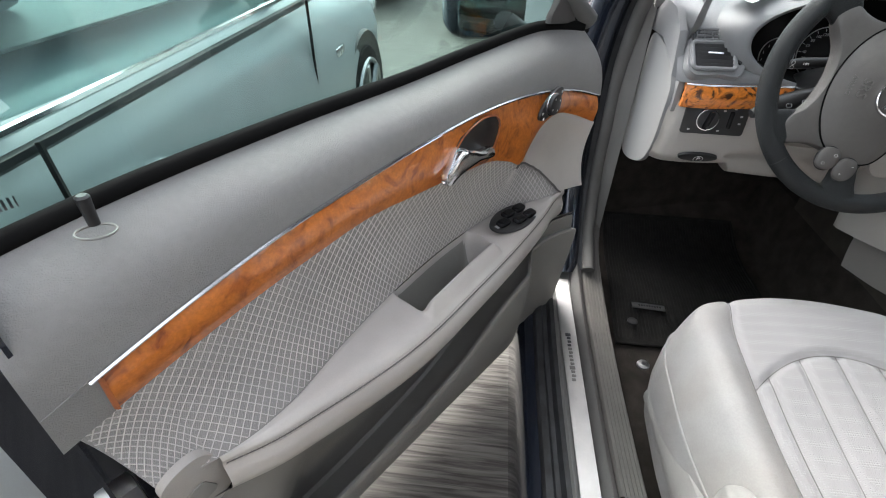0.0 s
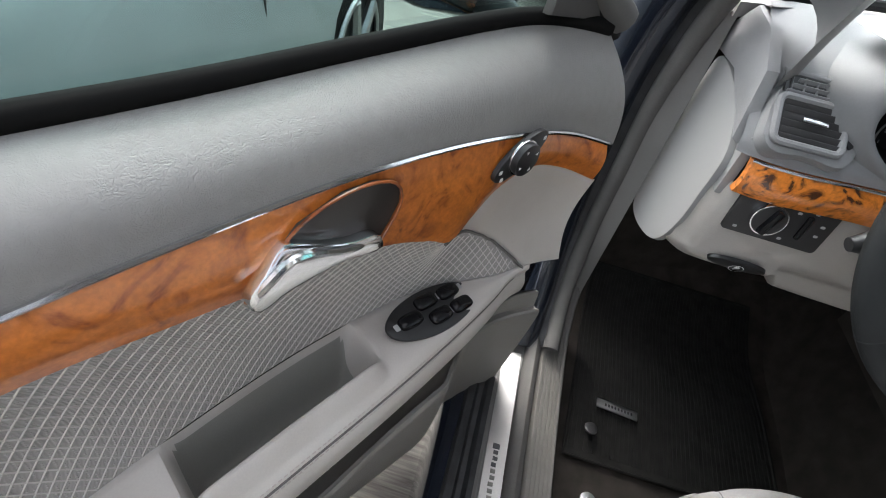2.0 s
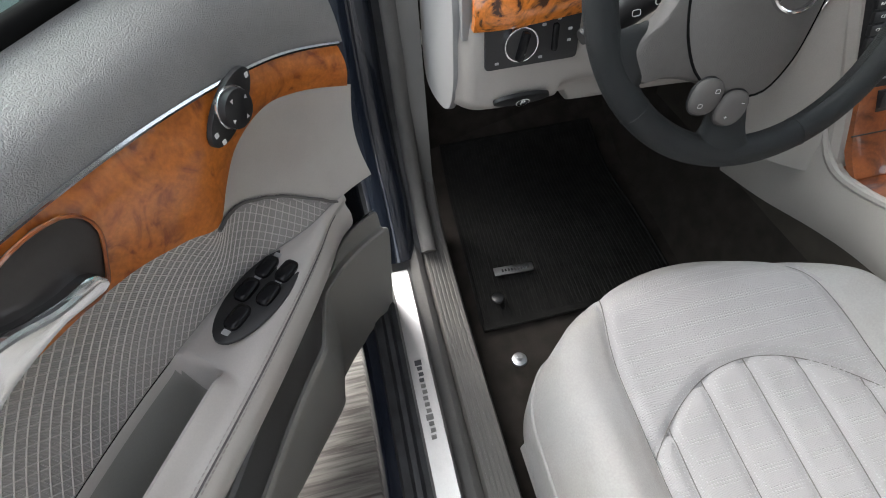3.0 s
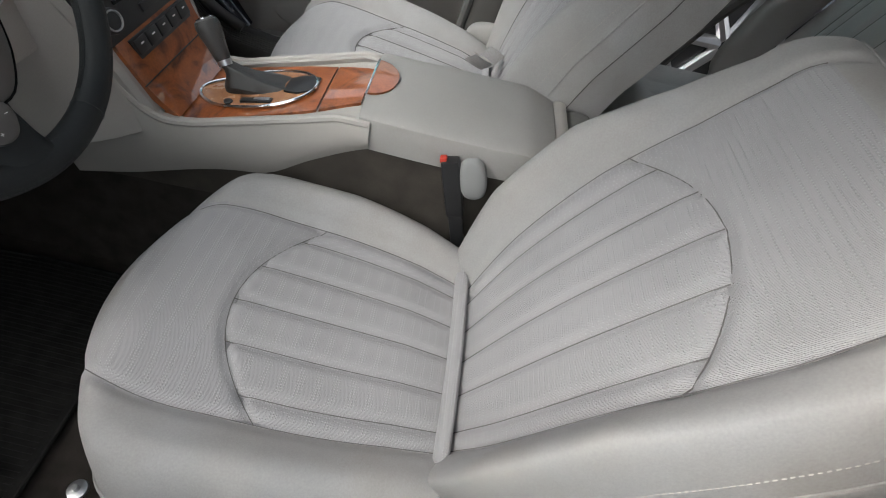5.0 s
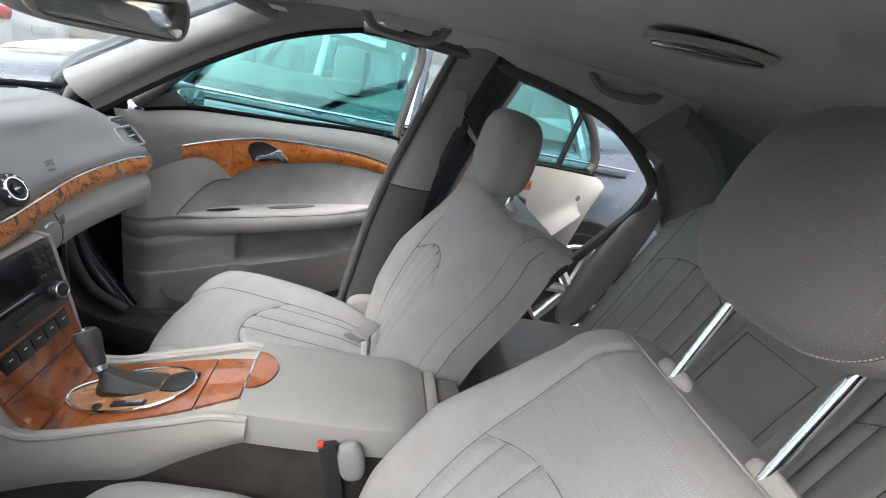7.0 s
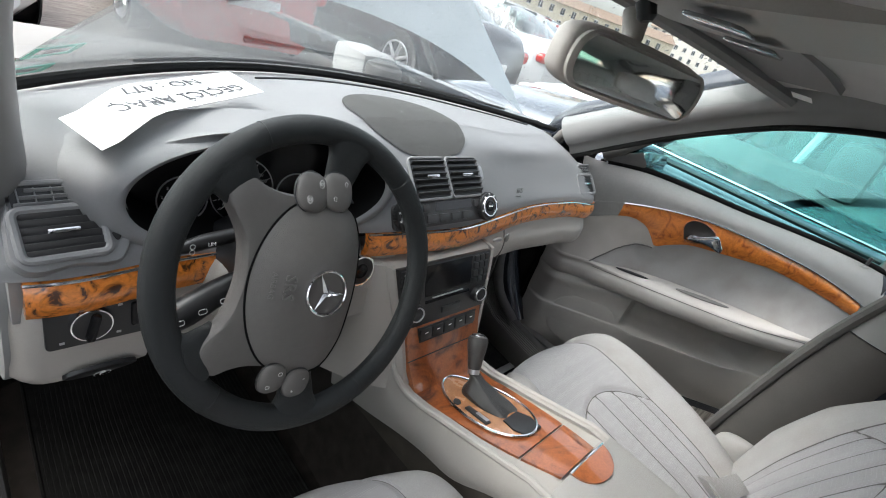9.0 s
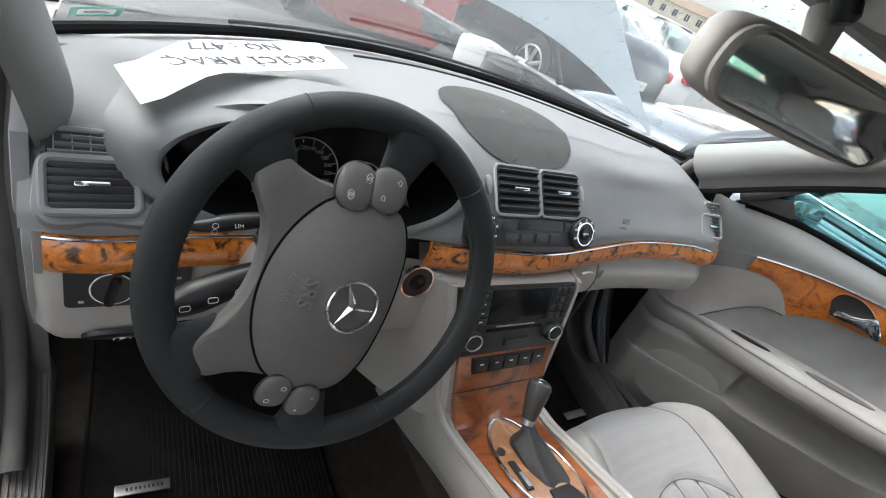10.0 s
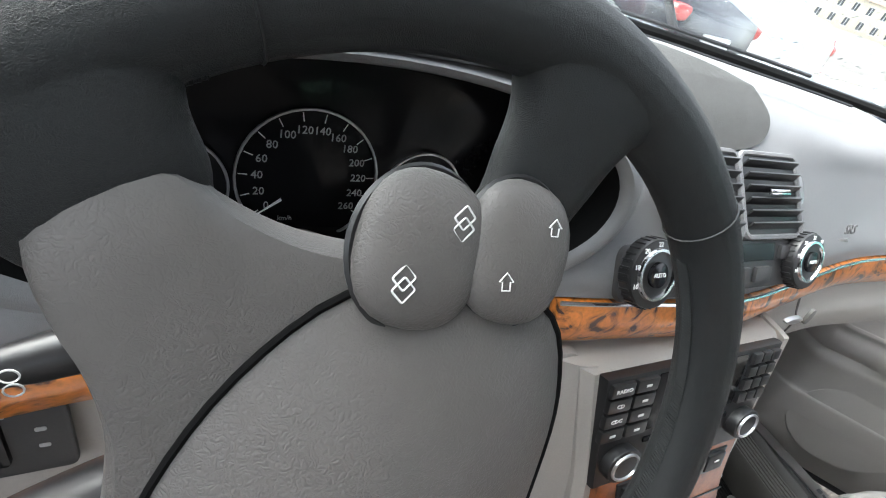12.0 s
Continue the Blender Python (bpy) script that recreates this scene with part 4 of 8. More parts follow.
    part("latch", block(at(0.985, -0.03, 0.55), (0.03, 0.04, 0.06), 0.006, Matrix.Rotation(side * radians(angle), 4, "Z")), SATIN, t)
    # belt seal and glass
    part("belt_seal", tube([at(s, -0.068, Z_BELT(s) + 0.003) for s in span(-0.03, 1.005, 52)], 0.010, 12), MATTE_BLACK, t, "black rubber belt seal")
    top = [(-0.05, 0.93), (0.03, 0.992), (0.14, 1.078), (0.28, 1.162), (0.42, 1.213), (0.58, 1.246), (0.78, 1.258), (1.005, 1.255)]
    if side > 0:
        top = [(s, z + 0.055 * min(1, max(0, (s + 0.05) / 0.3))) for s, z in top]
    z_top = curve(*top)
    def lean(z):
        return -0.078 + 0.16 * 0.6 * max(0, z - 0.9)
    g = part("glass", sheet(lambda s, v: at(s - 0.0 * v, lean(Z_BELT(s) + (z_top(min(s, 1.0)) - Z_BELT(s)) * v), Z_BELT(s) - 0.02 + (z_top(min(s, 1.0)) - Z_BELT(s) + 0.02) * v), span(0.04, 1.0, 30), span(0, 1, 8), Vector(at(0, -0.004, 0)) - Vector(at(0, 0, 0))), GLASS_DRIVER if side < 0 else GLASS_SIDE, t, "green-tinted window glass")
    g.visible_shadow = False
    fr = [at(s, lean(z), z) for s, z in spline(top, 30)] + [at(s, lean(z), z) for s, z in spline([(1.018, top[-1][1] - 0.005), (1.027, top[-1][1] - 0.025), (1.020, 1.10), (1.007, 0.98), (0.995, 0.89)], 14)]
    part("window_frame", tube(fr, 0.020, 10), surface("dark_grey_window_frame", (0.09, 0.088, 0.085), 0.6), t, "dark grey window frame")
    part("frame_seal", tube([Vector(p) + Vector((0, 0, -0.020)) for p in fr[:30]], 0.007, 6), RUBBER, t)
    # mirror triangle and outside mirror
    tri = [(-0.045, Z_BELT(-0.045) + 0.008), (0.09, Z_BELT(0.09) + 0.010), (0.088, 0.955), (0.06, 0.985), (0.02, 0.968)]
    part("speaker_corner", slab([((s - 0.02) * -side * -1, z - 0.93) for s, z in tri], facing(at(0.02, -0.070, 0.93), (side * -c, -sn, 0)), 0.012, 0.005), surface("perforated_grey_speaker", (0.085, 0.08, 0.078), 0.6, grain=900, bump=0.8, cells=700), t, "dark perforated speaker corner")
    mm = facing(at(0.09, -0.185, 0.945), (-side * 0.35, -1, 0.02)) if side < 0 else facing(at(0.11, -0.11, 0.945), (-side * 0.35, -1, 0.02))
    mr = part("wing_mirror", moved(ellipsoid((0, 0, -0.045), (0.085, 0.060, 0.05), 0.55), mm), PAINT_BLUE, t, "dark blue wing mirror housing")
    part("mirror_glass", slab(rounded(0.138, 0.092, 0.030), mm @ pose(0, 0, 0.009), 0.003, 0.001), MIRROR, mr)
    part("mirror_foot", tube([at(0.06, -0.09, 0.900), at(0.07, -0.12, 0.910), at(0.08, -0.15, 0.925)], [0.022, 0.02, 0.022], 10), BLACK, mr)
    # handle in a dark bowl
    hs = 0.018 if side < 0 else -0.028
    leaf = [(0.446, 0.789), (0.423, 0.815), (0.402, 0.835), (0.362, 0.851), (0.333, 0.852), (0.313, 0.846), (0.303, 0.833), (0.302, 0.818), (0.312, 0.797), (0.324, 0.778), (0.378, 0.783), (0.418, 0.785)]
    bowl = part("handle_bowl", slab([((s - 0.36) * side, z - 0.80) for s, z in leaf], pose_at(0.36 + hs, 0.0058, 0.80), 0.003, 0.001), surface("dark_brown_bowl", (0.028, 0.024, 0.022), 0.3, vary=0.2, bump=0), t, "dark handle bowl")
    rimp = [at(s + hs, 0.0105, z) for s, z in spline(leaf, 40, True)]
    part("bowl_rim", tube(rimp, 0.0016, 6, closed=True), BURL_RED, bowl)
    # blade of the handle: an upper ridge and a leaf below it
    blade = [(0.452, 0.786), (0.436, 0.806), (0.415, 0.826), (0.403, 0.821), (0.385, 0.812), (0.36, 0.804), (0.328, 0.797), (0.325, 0.788), (0.37, 0.787), (0.42, 0.781), (0.448, 0.775)]
    hd = part("handle", slab([((s - 0.39) * side, z - 0.80) for s, z in spline(blade, 34, True)], pose_at(0.39 + hs, 0.009, 0.80, 12), 0.012, 0.004), CHROME, t, "chrome door handle")
    part("handle_ridge", tube([at(s + hs, o, z) for s, o, z in spline([(0.450, 0.016, 0.781), (0.435, 0.022, 0.802), (0.416, 0.026, 0.821), (0.400, 0.025, 0.818), (0.365, 0.021, 0.802), (0.328, 0.014, 0.792)], 20)], [0.0035, *[0.0042] * 18, 0.003], 8), CHROME, hd)
    # lock pin
    m = facing(at(0.893, -0.030, 0.898), (0, 0.15, 1), (0, 1, 0))
    pin = part("lock_ring", tube([m @ Vector((0.016 * math.cos(a), 0.016 * math.sin(a), -0.010)) for a in span(0, 2 * math.pi, 37)[:-1]], 0.0012, 6, closed=True), TRIM_DARK, t)
    part("lock_pin", tube([at(0.893, -0.030, 0.895), at(0.893, -0.030, 0.912), at(0.893, -0.030, 0.922), at(0.893, -0.030, 0.924)], [0.005, 0.0054, 0.006, 0.004], 14), BLACK, pin)
    if side < 0:
        # etched marks low on the glass
        for k in range(9):
            part("glass_mark", slab([(-0.0006 - 0.0004 * (k % 3), -0.005), (0.0006 + 0.0004 * (k % 2), -0.005), (0.0006 + 0.0004 * (k % 2), 0.005), (-0.0006 - 0.0004 * (k % 3), 0.005)], pose_at(0.930 + 0.004 * k, lean(0.915) + 0.0015, 0.916), 0.0003, 0), INK, g)
        part("glass_mark", tube([pose_at(0.948, lean(0.932) + 0.0015, 0.934) @ Vector((0.007 * math.cos(a), 0.007 * math.sin(a), 0)) for a in span(0, 2 * math.pi, 25)[:-1]], 0.0005, 4, closed=True), INK, g)
        # mirror adjuster
        m = pose_at(0.155, 0.009, 0.822)
        k = part("mirror_switch", slab([(x * math.cos(0.5) - y * math.sin(0.5), x * math.sin(0.5) + y * math.cos(0.5)) for x, y in disc(0.034, 28, 1.25, 0.55)], m, 0.006, 0.002), BLACK, t, "black mirror adjuster")
        part("knob_ring", slab(disc(0.0215, 32), m @ pose(0.0, 0, 0.005), 0.003, 0.001), CHROME, k)
        part("knob", slab(disc(0.0195, 32), m @ pose(0.0, 0, 0.007), 0.008, 0.002), BLACK, k)
        for a in range(4):
            part("arrow", slab([(0.0022, -0.002), (0.0022, 0.002), (-0.0016, 0)], m @ pose(0.0125 * math.cos(a * 1.571 + 0.5), 0.0125 * math.sin(a * 1.571 + 0.5), 0.0152, 0, 0, 90 * a), 0.0003, 0), MARK, k)
        for x, y in ((-0.031, -0.011), (-0.026, -0.022), (0.032, 0.016)):
            part("mirror_mark", slab(rounded(0.005, 0.005, 0.001, 2), m @ pose(x, y, 0.0063), 0.0003, 0), MARK, k)
        # window switches on the armrest
        up = facing(at(0.224, 0.006, 0.5985), (side * -c * 0.18 - side * sn * 0.12, -sn * 0.18 + c * 0.12, 1), (side * sn, -c, 0))
        pod = part("switch_panel", slab(disc(0.080, 40, 0.40, 1.0), up, 0.004, 0.0015), BLACK, t, "black oval window switch panel")
        for i, (x, y) in enumerate(((-0.012, -0.040), (0.013, -0.035), (-0.012, 0.0), (0.014, 0.006), (0.0, 0.044))):
            part("switch", moved(ellipsoid((0, 0, 0), (0.010, 0.018, 0.006), 0.6), up @ pose(x, y, 0.006)), BLACK_GLOSS, pod)
            part("window_mark", slab(rounded(0.009, 0.007, 0.001, 2), up @ pose(x, y - 0.024 if i < 4 else y + 0.022, 0.0043), 0.0004, 0), MARK_DIM, pod)
    else:
        up = facing(at(0.20, 0.012, 0.600), (side * -c * 0.15, -sn * 0.15, 1), (side * sn, -c, 0))
        part("switch_slot", slab(disc(0.06, 30, 0.14, 1.0), up, 0.002, 0.001), BLACK, t)
        part("pull_slot", slab(disc(0.10, 30, 0.16, 1.0), facing(at(0.46, 0.02, 0.603), (0, 0, 1), (side * sn, -c, 0)), 0.002, 0.001), TRIM_DARK, t)
        part("speaker_panel", slab([(x, y) for x, y in disc(0.13, 30, 1.0, 0.85)], pose_at(0.12, 0.0, 0.35, 4), 0.016, 0.008), TRIM, t)
    return t


front_door(-1, (0.865, 0.215), 34.0, "open dark blue driver's door with burl wood strip and pale armrest")
front_door(1, (0.842, 0.236), 37.0, "open passenger door with grey lining and burl wood strip")

# ---- front seats ----


def dip(d, w=0.009, depth=0.0075):
    return -depth * math.exp(-((d / w) ** 2))


def front_seat(cx, side, label, shift=0.0, lean=34, raised=0.20, LEN=0.645, lift=0.0, head=(0.150, 0.120, 0.066), bolster=0.062):
    """side: -1 driver, 1 passenger (the inner bolster faces the console)."""
    RECLINE = radians(lean)
    t = thing("car_seat", (cx, -0.28 + shift, 0.13), label, "car seat", "front seats")
    half = 0.285
    W1 = 0.60

    def width(v):
        return half * (0.86 + 0.14 * math.sin(min(v / 0.45, 1) * math.pi / 2) - 0.26 * max(0, (v - 0.62) / 0.38) ** 2.2)

    def cushion(u, v):
        # u across -1..1 (walls beyond), v 0 at the back, 1 at the front edge, more goes down the front
        a = min(max(u, -1), 1)
        vv = min(v, 1.0)
        w = width(vv)
        x = cx + a * w
        y = -0.525 + 0.53 * vv - 0.035 * a * a * vv**3
        if side < 0:
            y -= (0.012 + 0.042 * a * a) * max(0, (vv - 0.62) / 0.38)
        z = 0.400 + 0.085 * vv
        r = abs(a)
        z += 0.038 * math.exp(-(((r - 0.80) / 0.14) ** 2)) * (0.55 + 0.45 * math.sin(vv * math.pi)) * (1 - (0.8 if side < 0 else 0) * min(max((vv - 0.40) / 0.55, 0), 1))
        z -= 0.05 * max(0, (r - 0.86) / 0.14) ** 2
        z -= 0.06 * max(0, (vv - 0.80) / 0.20) ** 2.2
        z -= 0.010 * max(0, (0.15 - vv) / 0.15)
        # seams: long borders, front arc, pipes
        border = (r - W1 - 0.05 * max(0, vv - 0.6)) * w
        z += dip(border)
        arc = vv - (0.64 - 0.17 * (a / W1) ** 2)
        if r < W1:
            z += dip(arc * 0.53)
            if arc < 0:
                q = (a / W1) * 2.5
                k = abs(q - math.floor(q + 0.5))
                z += dip(k * w * W1 / 2.5, 0.0085, 0.006)
        if abs(u) > 1:
            d = abs(u) - 1
            x += math.copysign(0.012 * math.sin(min(d / 0.3, 1) * math.pi), u)
            z -= d * 0.50
        if v > 1:
            y += 0.020 * math.sin((v - 1) / 0.3 * math.pi) - 0.05 * (v - 1)
            z -= (v - 1) * 0.55
        return (x, y + shift, z + lift)

    us = [-1.36, -1.2, -1.08, -1.02, *span(-1, 1, 121), 1.02, 1.08, 1.2, 1.36]
    vs = [*span(0, 1, 96), 1.04, 1.1, 1.2, 1.3]

    def cloth(p):
        vv = (p.y - shift + 0.525) / 0.53
        r = abs(p.x - cx) / width(min(max(vv, 0), 1))
        return 1 if r < W1 + 0.05 * max(0, vv - 0.6) and vv < (0.930 if side < 0 else 0.985) else 0

    part("cushion", grid(cushion, us, vs), [SEAT_SIDE, SEAT_CLOTH], t, "grey cushion, cloth middle with stitched pipes", pick=cloth)
    # thread lines along the seams
    lines = []
    for sg in (-1, 1):
        lines.append([cushion(sg * (W1 + 0.05 * max(0, v - 0.6)), v) for v in span(0.0, 1.0, 40)])
    lines.append([cushion(a, 0.64 - 0.17 * (a / W1) ** 2) for a in span(-W1, W1, 40)])
    for q in (-2, -1, 0, 1, 2):
        q2 = (math.floor(q) + 0.0) / 2.5 * W1
        lines.append([cushion(q2, v) for v in span(0, 0.64 - 0.17 * (q2 / W1) ** 2, 30)])
    for ln in lines:
        part("seam", tube([Vector(p) + Vector((0, 0, 0.0003)) for p in ln], 0.0008 if side < 0 else 0.0015, 5), SEAM, t)
    for sg in (-1, 1):
        part("piping", tube([Vector(cushion(sg * 1.03, v)) + Vector((sg * 0.001, 0, 0)) for v in span(0.05, 1.0, 40)] + [Vector(cushion(sg * a, 1.06)) for a in span(1.0, 0.72, 8)], 0.0022, 6), SEAT_SIDE, t)

    # backrest
    bx = Vector((1, 0, 0))
    up = Vector((0, -math.sin(RECLINE), math.cos(RECLINE)))
    nr = Vector((0, math.cos(RECLINE), math.sin(RECLINE)))
    org = Vector((cx, -0.550 + shift, 0.372 + lift))
    bw_0 = curve((0, 0.235), (0.12, 0.262), (0.30, 0.272), (0.42, 0.270), (0.52, 0.260), (0.60, 0.246), (0.65, 0.234), (0.68, 0.221), (0.70, 0.205))

    def bw(h):
        return bw_0(h * 0.685 / LEN)

    ARC = 0.435 if side < 0 else 0.435 * LEN / 0.645

    def back(u, v):
        a = min(max(u, -1), 1)
        vv = min(max(v, 0), 1)
        h = vv * LEN
        w = bw(h)
        r = abs(a)
        n = 0.028 * math.sin(min(h / 0.45, 1) * math.pi) * 0.5 + 0.02
        n += bolster * math.exp(-(((r - 0.86) / 0.20) ** 2)) * min(1, max(0, (LEN * 0.876 - h) / 0.22)) * (0.55 + 0.45 * min(h / 0.15, 1))
        n -= 0.055 * max(0, (r - 0.86) / 0.14) ** 2
        n -= 0.035 * max(0, (vv - 0.90) / 0.10) ** 2
        W2 = 0.60 + 0.06 * vv
        n += dip((r - W2) * w)
        arc = h - (ARC - 0.075 * (a / W2) ** 2)
        if r < W2:
            n += dip(arc)
            if arc < 0:
                q = (a / W2) * 2.5
                k = abs(q - math.floor(q + 0.5))
                n += dip(k * w * W2 / 2.5, 0.0085, 0.006)
        off = a * w
        if side < 0 and a < -W2:
            off = -(W2 + (r - W2) * 0.78) * w
        p = org + bx * off + up * h + nr * n
        d, e = max(abs(u) - 1, 0), max(v - 1, 0)
        if d and e:
            p -= bx * math.copysign(0.02 * min(e / 0.2, 1), u) + up * (0.02 * min(d / 0.2, 1))
        if d:
            p += bx * math.copysign(0.014 * math.sin(min(d / 0.3, 1) * math.pi * 0.8), u)
        if e:
            p += up * (0.018 * math.sin(min(e / 0.2, 1) * 1.57))
        p -= nr * min(math.hypot(d * 0.33, e * 0.42), 0.122)
        if v < 0:
            p += up * v * 0.1 - nr * (-v) * 0.3
        return p

    us = [-1.36, -1.25, -1.15, -1.07, -1.02, *span(-1, 1, 121), 1.02, 1.07, 1.15, 1.25, 1.36]
    vs = [-0.2, -0.05, *span(0, 1, 110), 1.03, 1.07, 1.13, 1.2, 1.27]

    def cloth_b(p):
        q = p - org
        h = q.dot(up)
        r = abs(q.x) / bw(min(max(h, 0), LEN))
        return 1 if r < 0.60 + 0.06 * h / LEN and -0.01 < h < LEN * 0.955 and q.dot(nr) > -0.05 else 0

    b = part("backrest", grid(back, us, vs), [SEAT_SIDE, SEAT_CLOTH], t, "grey backrest, cloth middle with fanned pipes", pick=cloth_b)
    lines = [[back(sg * (0.60 + 0.06 * v), v) for v in span(0, 0.95, 44)] for sg in (-1, 1)]
    lines.append([back(a, (ARC - 0.075 * (a / 0.64) ** 2) / LEN) for a in span(-0.64, 0.64, 40)])
    for q in (-2, -1, 0, 1, 2):
        ln = []
        for v in span(0.0, (ARC - 0.075 * (q / 2.5) ** 2) / LEN, 26):
            ln.append(back(q / 2.5 * (0.60 + 0.06 * v), v))
        lines.append(ln)
    for ln in lines:
        part("seam", tube([Vector(p) + nr * 0.0004 for p in ln], 0.0008 if side < 0 else 0.0017, 5), SEAM, b)
    rim = [back(-1.03, v) for v in span(0.15, 1, 40)] + [back(a, 1.03) for a in span(-1, 1, 20)] + [back(1.03, v) for v in span(1, 0.15, 40)]
    part("piping", tube(rim, 0.0022, 6), SEAT_SIDE, b)
    for sg in (-1, 1):
        part("side_seam", tube([back(sg * 1.16, v) + bx * (sg * 0.0008) for v in span(0.1, 0.98, 40)], 0.0010, 5), SEAM, b)
    stl = []
    for off in (-0.985, 0.985):
        for v in span(0.3, 0.98, 74):
            stl.append(tube([back(off, v) + nr * 0.0006, back(off, v + 0.005) + nr * 0.0006], 0.0008, 4))
    tagged(part("stitching", join(*stl), STITCH, b), kind="stuff")

    part("lower_roll", tube([org + bx * (u * 0.165) + up * (0.014 - 0.006 * u * u) + nr * 0.036 for u in span(-1, 1, 14)], 0.015, 12, flat=0.7, up=nr), SEAT_CLOTH, b, "plain cloth roll between cushion and backrest")
    # hard shell behind
    def shell(u, v):
        h = -0.02 + v * (LEN + 0.025)
        w = bw(min(max(h, 0), 0.69)) + 0.004
        return org + bx * (u * w) + up * h + nr * (-0.085 - 0.045 * math.cos(u * 1.3) * math.sin(min(v * 1.2, 1) * 1.57) + 0.05 * max(0, v - 0.85) / 0.15)

    part("back_panel", sheet(shell, span(-1, 1, 20), span(0, 1, 20), nr * 0.006), LEATHER, b, "smooth grey back panel")
    part("pocket_edge", tube([shell(u, 0.52 - 0.06 * u * u) - nr * 0.004 for u in span(-0.98, 0.98, 24)], 0.004, 6), SEAM, b)

    # headrest on two posts, which stand a little forward of the backrest's line
    fwd = radians(13)
    up2 = up * math.cos(fwd) + nr * math.sin(fwd)
    nr2 = nr * math.cos(fwd) - up * math.sin(fwd)
    foot = org + up * (LEN + 0.006) - nr * 0.040
    hc = foot + up2 * raised + nr2 * 0.030
    tl = Matrix((bx, up2, nr2)).transposed().to_4x4()

    def head_cloth(p):
        return 1 if (p - hc).dot(nr2) > 0.020 else 0

    h = part("headrest", ellipsoid(hc, head, 0.66, tl, 56, 30), [LEATHER, HEAD_CLOTH if side < 0 else SEAT_SIDE], t, "padded headrest, cloth face toned down for its shaded side" if side < 0 else "padded grey headrest", pick=head_cloth)
    hs = []
    for k in range(150):
        a0, a1 = 2 * math.pi * k / 150, 2 * math.pi * (k + 0.5) / 150
        q = []
        for a in (a0, a1):
            ca, sa = math.cos(a), math.sin(a)
            kk = (1 - (0.023 / head[2]) ** (2 / 0.66)) ** 0.33
            q.append(hc + bx * (math.copysign(abs(ca) ** 0.66, ca) * head[0] * kk * 1.005) + up2 * (math.copysign(abs(sa) ** 0.66, sa) * head[1] * kk * 1.005) + nr2 * 0.024)
        hs.append(tube(q, 0.0009, 4))
    tagged(part("stitching", join(*hs), STITCH, h), kind="stuff")
    for sg in (-1, 1):
        part("post", tube([foot + bx * (sg * 0.083) - up * 0.04, foot + bx * (sg * 0.083), foot + bx * (sg * 0.083) + up2 * (raised - 0.05)], 0.0065, 14), CHROME, h, "chrome headrest post")
        part("guide", moved(ellipsoid((0, 0, 0), (0.031, 0.011, 0.014), 0.7), Matrix.Translation(foot + bx * (sg * 0.090) + up * 0.006 - nr * 0.004) @ Matrix((bx, up, nr)).transposed().to_4x4() @ pose(0, 0, 0, 90, 0, 0)), TRIM, h, "grey post guide")
    # runners and side valance
    part("base", block((cx, -0.27 + shift, 0.24 + lift / 2), (0.40, 0.40, 0.16 + lift), 0.03), TRIM_DARK, t)
    for sg in (-1, 1):
        part("runner", block((cx + sg * 0.19, (-0.34 if side < 0 else -0.23) + shift, 0.145), (0.035, 0.44 if side < 0 else 0.60, 0.03), 0.006), SATIN, t, "steel seat runner")
    vx = cx + side * 0.285
    part("valance", sheet(lambda u, v: (vx + side * 0.012 * math.sin(math.pi * v), -0.56 + shift + (0.38 if side < 0 else 0.46) * u, 0.25 + lift + (0.115 - 0.05 * u) * v), span(0, 1, 14), span(0, 1, 7), (-side * 0.02, 0, 0)), LEATHER, t, "grey side valance")
    part("hinge_cover", ellipsoid((vx - side * 0.02, -0.53 + shift, 0.40 + lift), (0.03, 0.085, 0.055), 0.7), LEATHER, t, "grey hinge cover")
    return t


front_seat(-0.388, -1, "grey driver's seat with cloth middle, reclined, headrest raised", 0.035, 29, 0.248, 0.615, -0.018, (0.142, 0.120, 0.066))
front_seat(0.385, 1, "grey passenger seat with cloth middle beside the console", 0.035, 20, 0.115, 0.585, 0.0, (0.135, 0.100, 0.062), 0.045)


def buckle(x, y, z, side):
    t = thing("belt_buckle", (x, y, z - 0.16), "black seat belt buckle with a red button beside the console", "seat belt", "belt buckles")
    m = pose(x, y, z, -14, 0, 0)
    part("body", moved(block((0, 0, -0.06), (0.022, 0.032, 0.125), 0.006), m), BLACK, t)
    part("button", moved(block((0, 0.011, 0.002), (0.014, 0.012, 0.010), 0.003), m), BUCKLE_RED, t, "red release button")
    part("sleeve", moved(ellipsoid((0, -0.036, -0.040), (0.015, 0.024, 0.042), 0.75), m), PILLAR, t, "pale leatherette sleeve")
    part("stalk", moved(block((0, 0, -0.17), (0.012, 0.026, 0.10), 0.004), m), BLACK, t)
    return t


buckle(-0.130, -0.425, 0.556, -1)
bp = buckle(0.135, -0.429, 0.545, 1)

# belt of the passenger side, from the pillar down over the seat edge
strap = spline([(0.655, -0.63, 1.105), (0.63, -0.70, 1.02), (0.60, -0.80, 0.93), (0.64, -0.76, 0.82), (0.665, -0.70, 0.70), (0.67, -0.62, 0.52), (0.68, -0.56, 0.36)], 34)
solo("seat_belt", tube(strap, 0.0022, 8, flat=11.0, up=(1, 0.3, 0)), BELT, "grey seat belt webbing hanging from the pillar", "seat belt")
strap2 = spline([(0.20, -0.455, 0.575), (0.25, -0.46, 0.545), (0.31, -0.44, 0.50), (0.36, -0.47, 0.49), (0.45, -0.50, 0.475)], 20)
solo("lap_belt", tube(strap2, 0.0022, 8, flat=10.0, up=(0.2, 1, 0.3)), BELT, "grey lap belt lying across the passenger cushion", "seat belt")

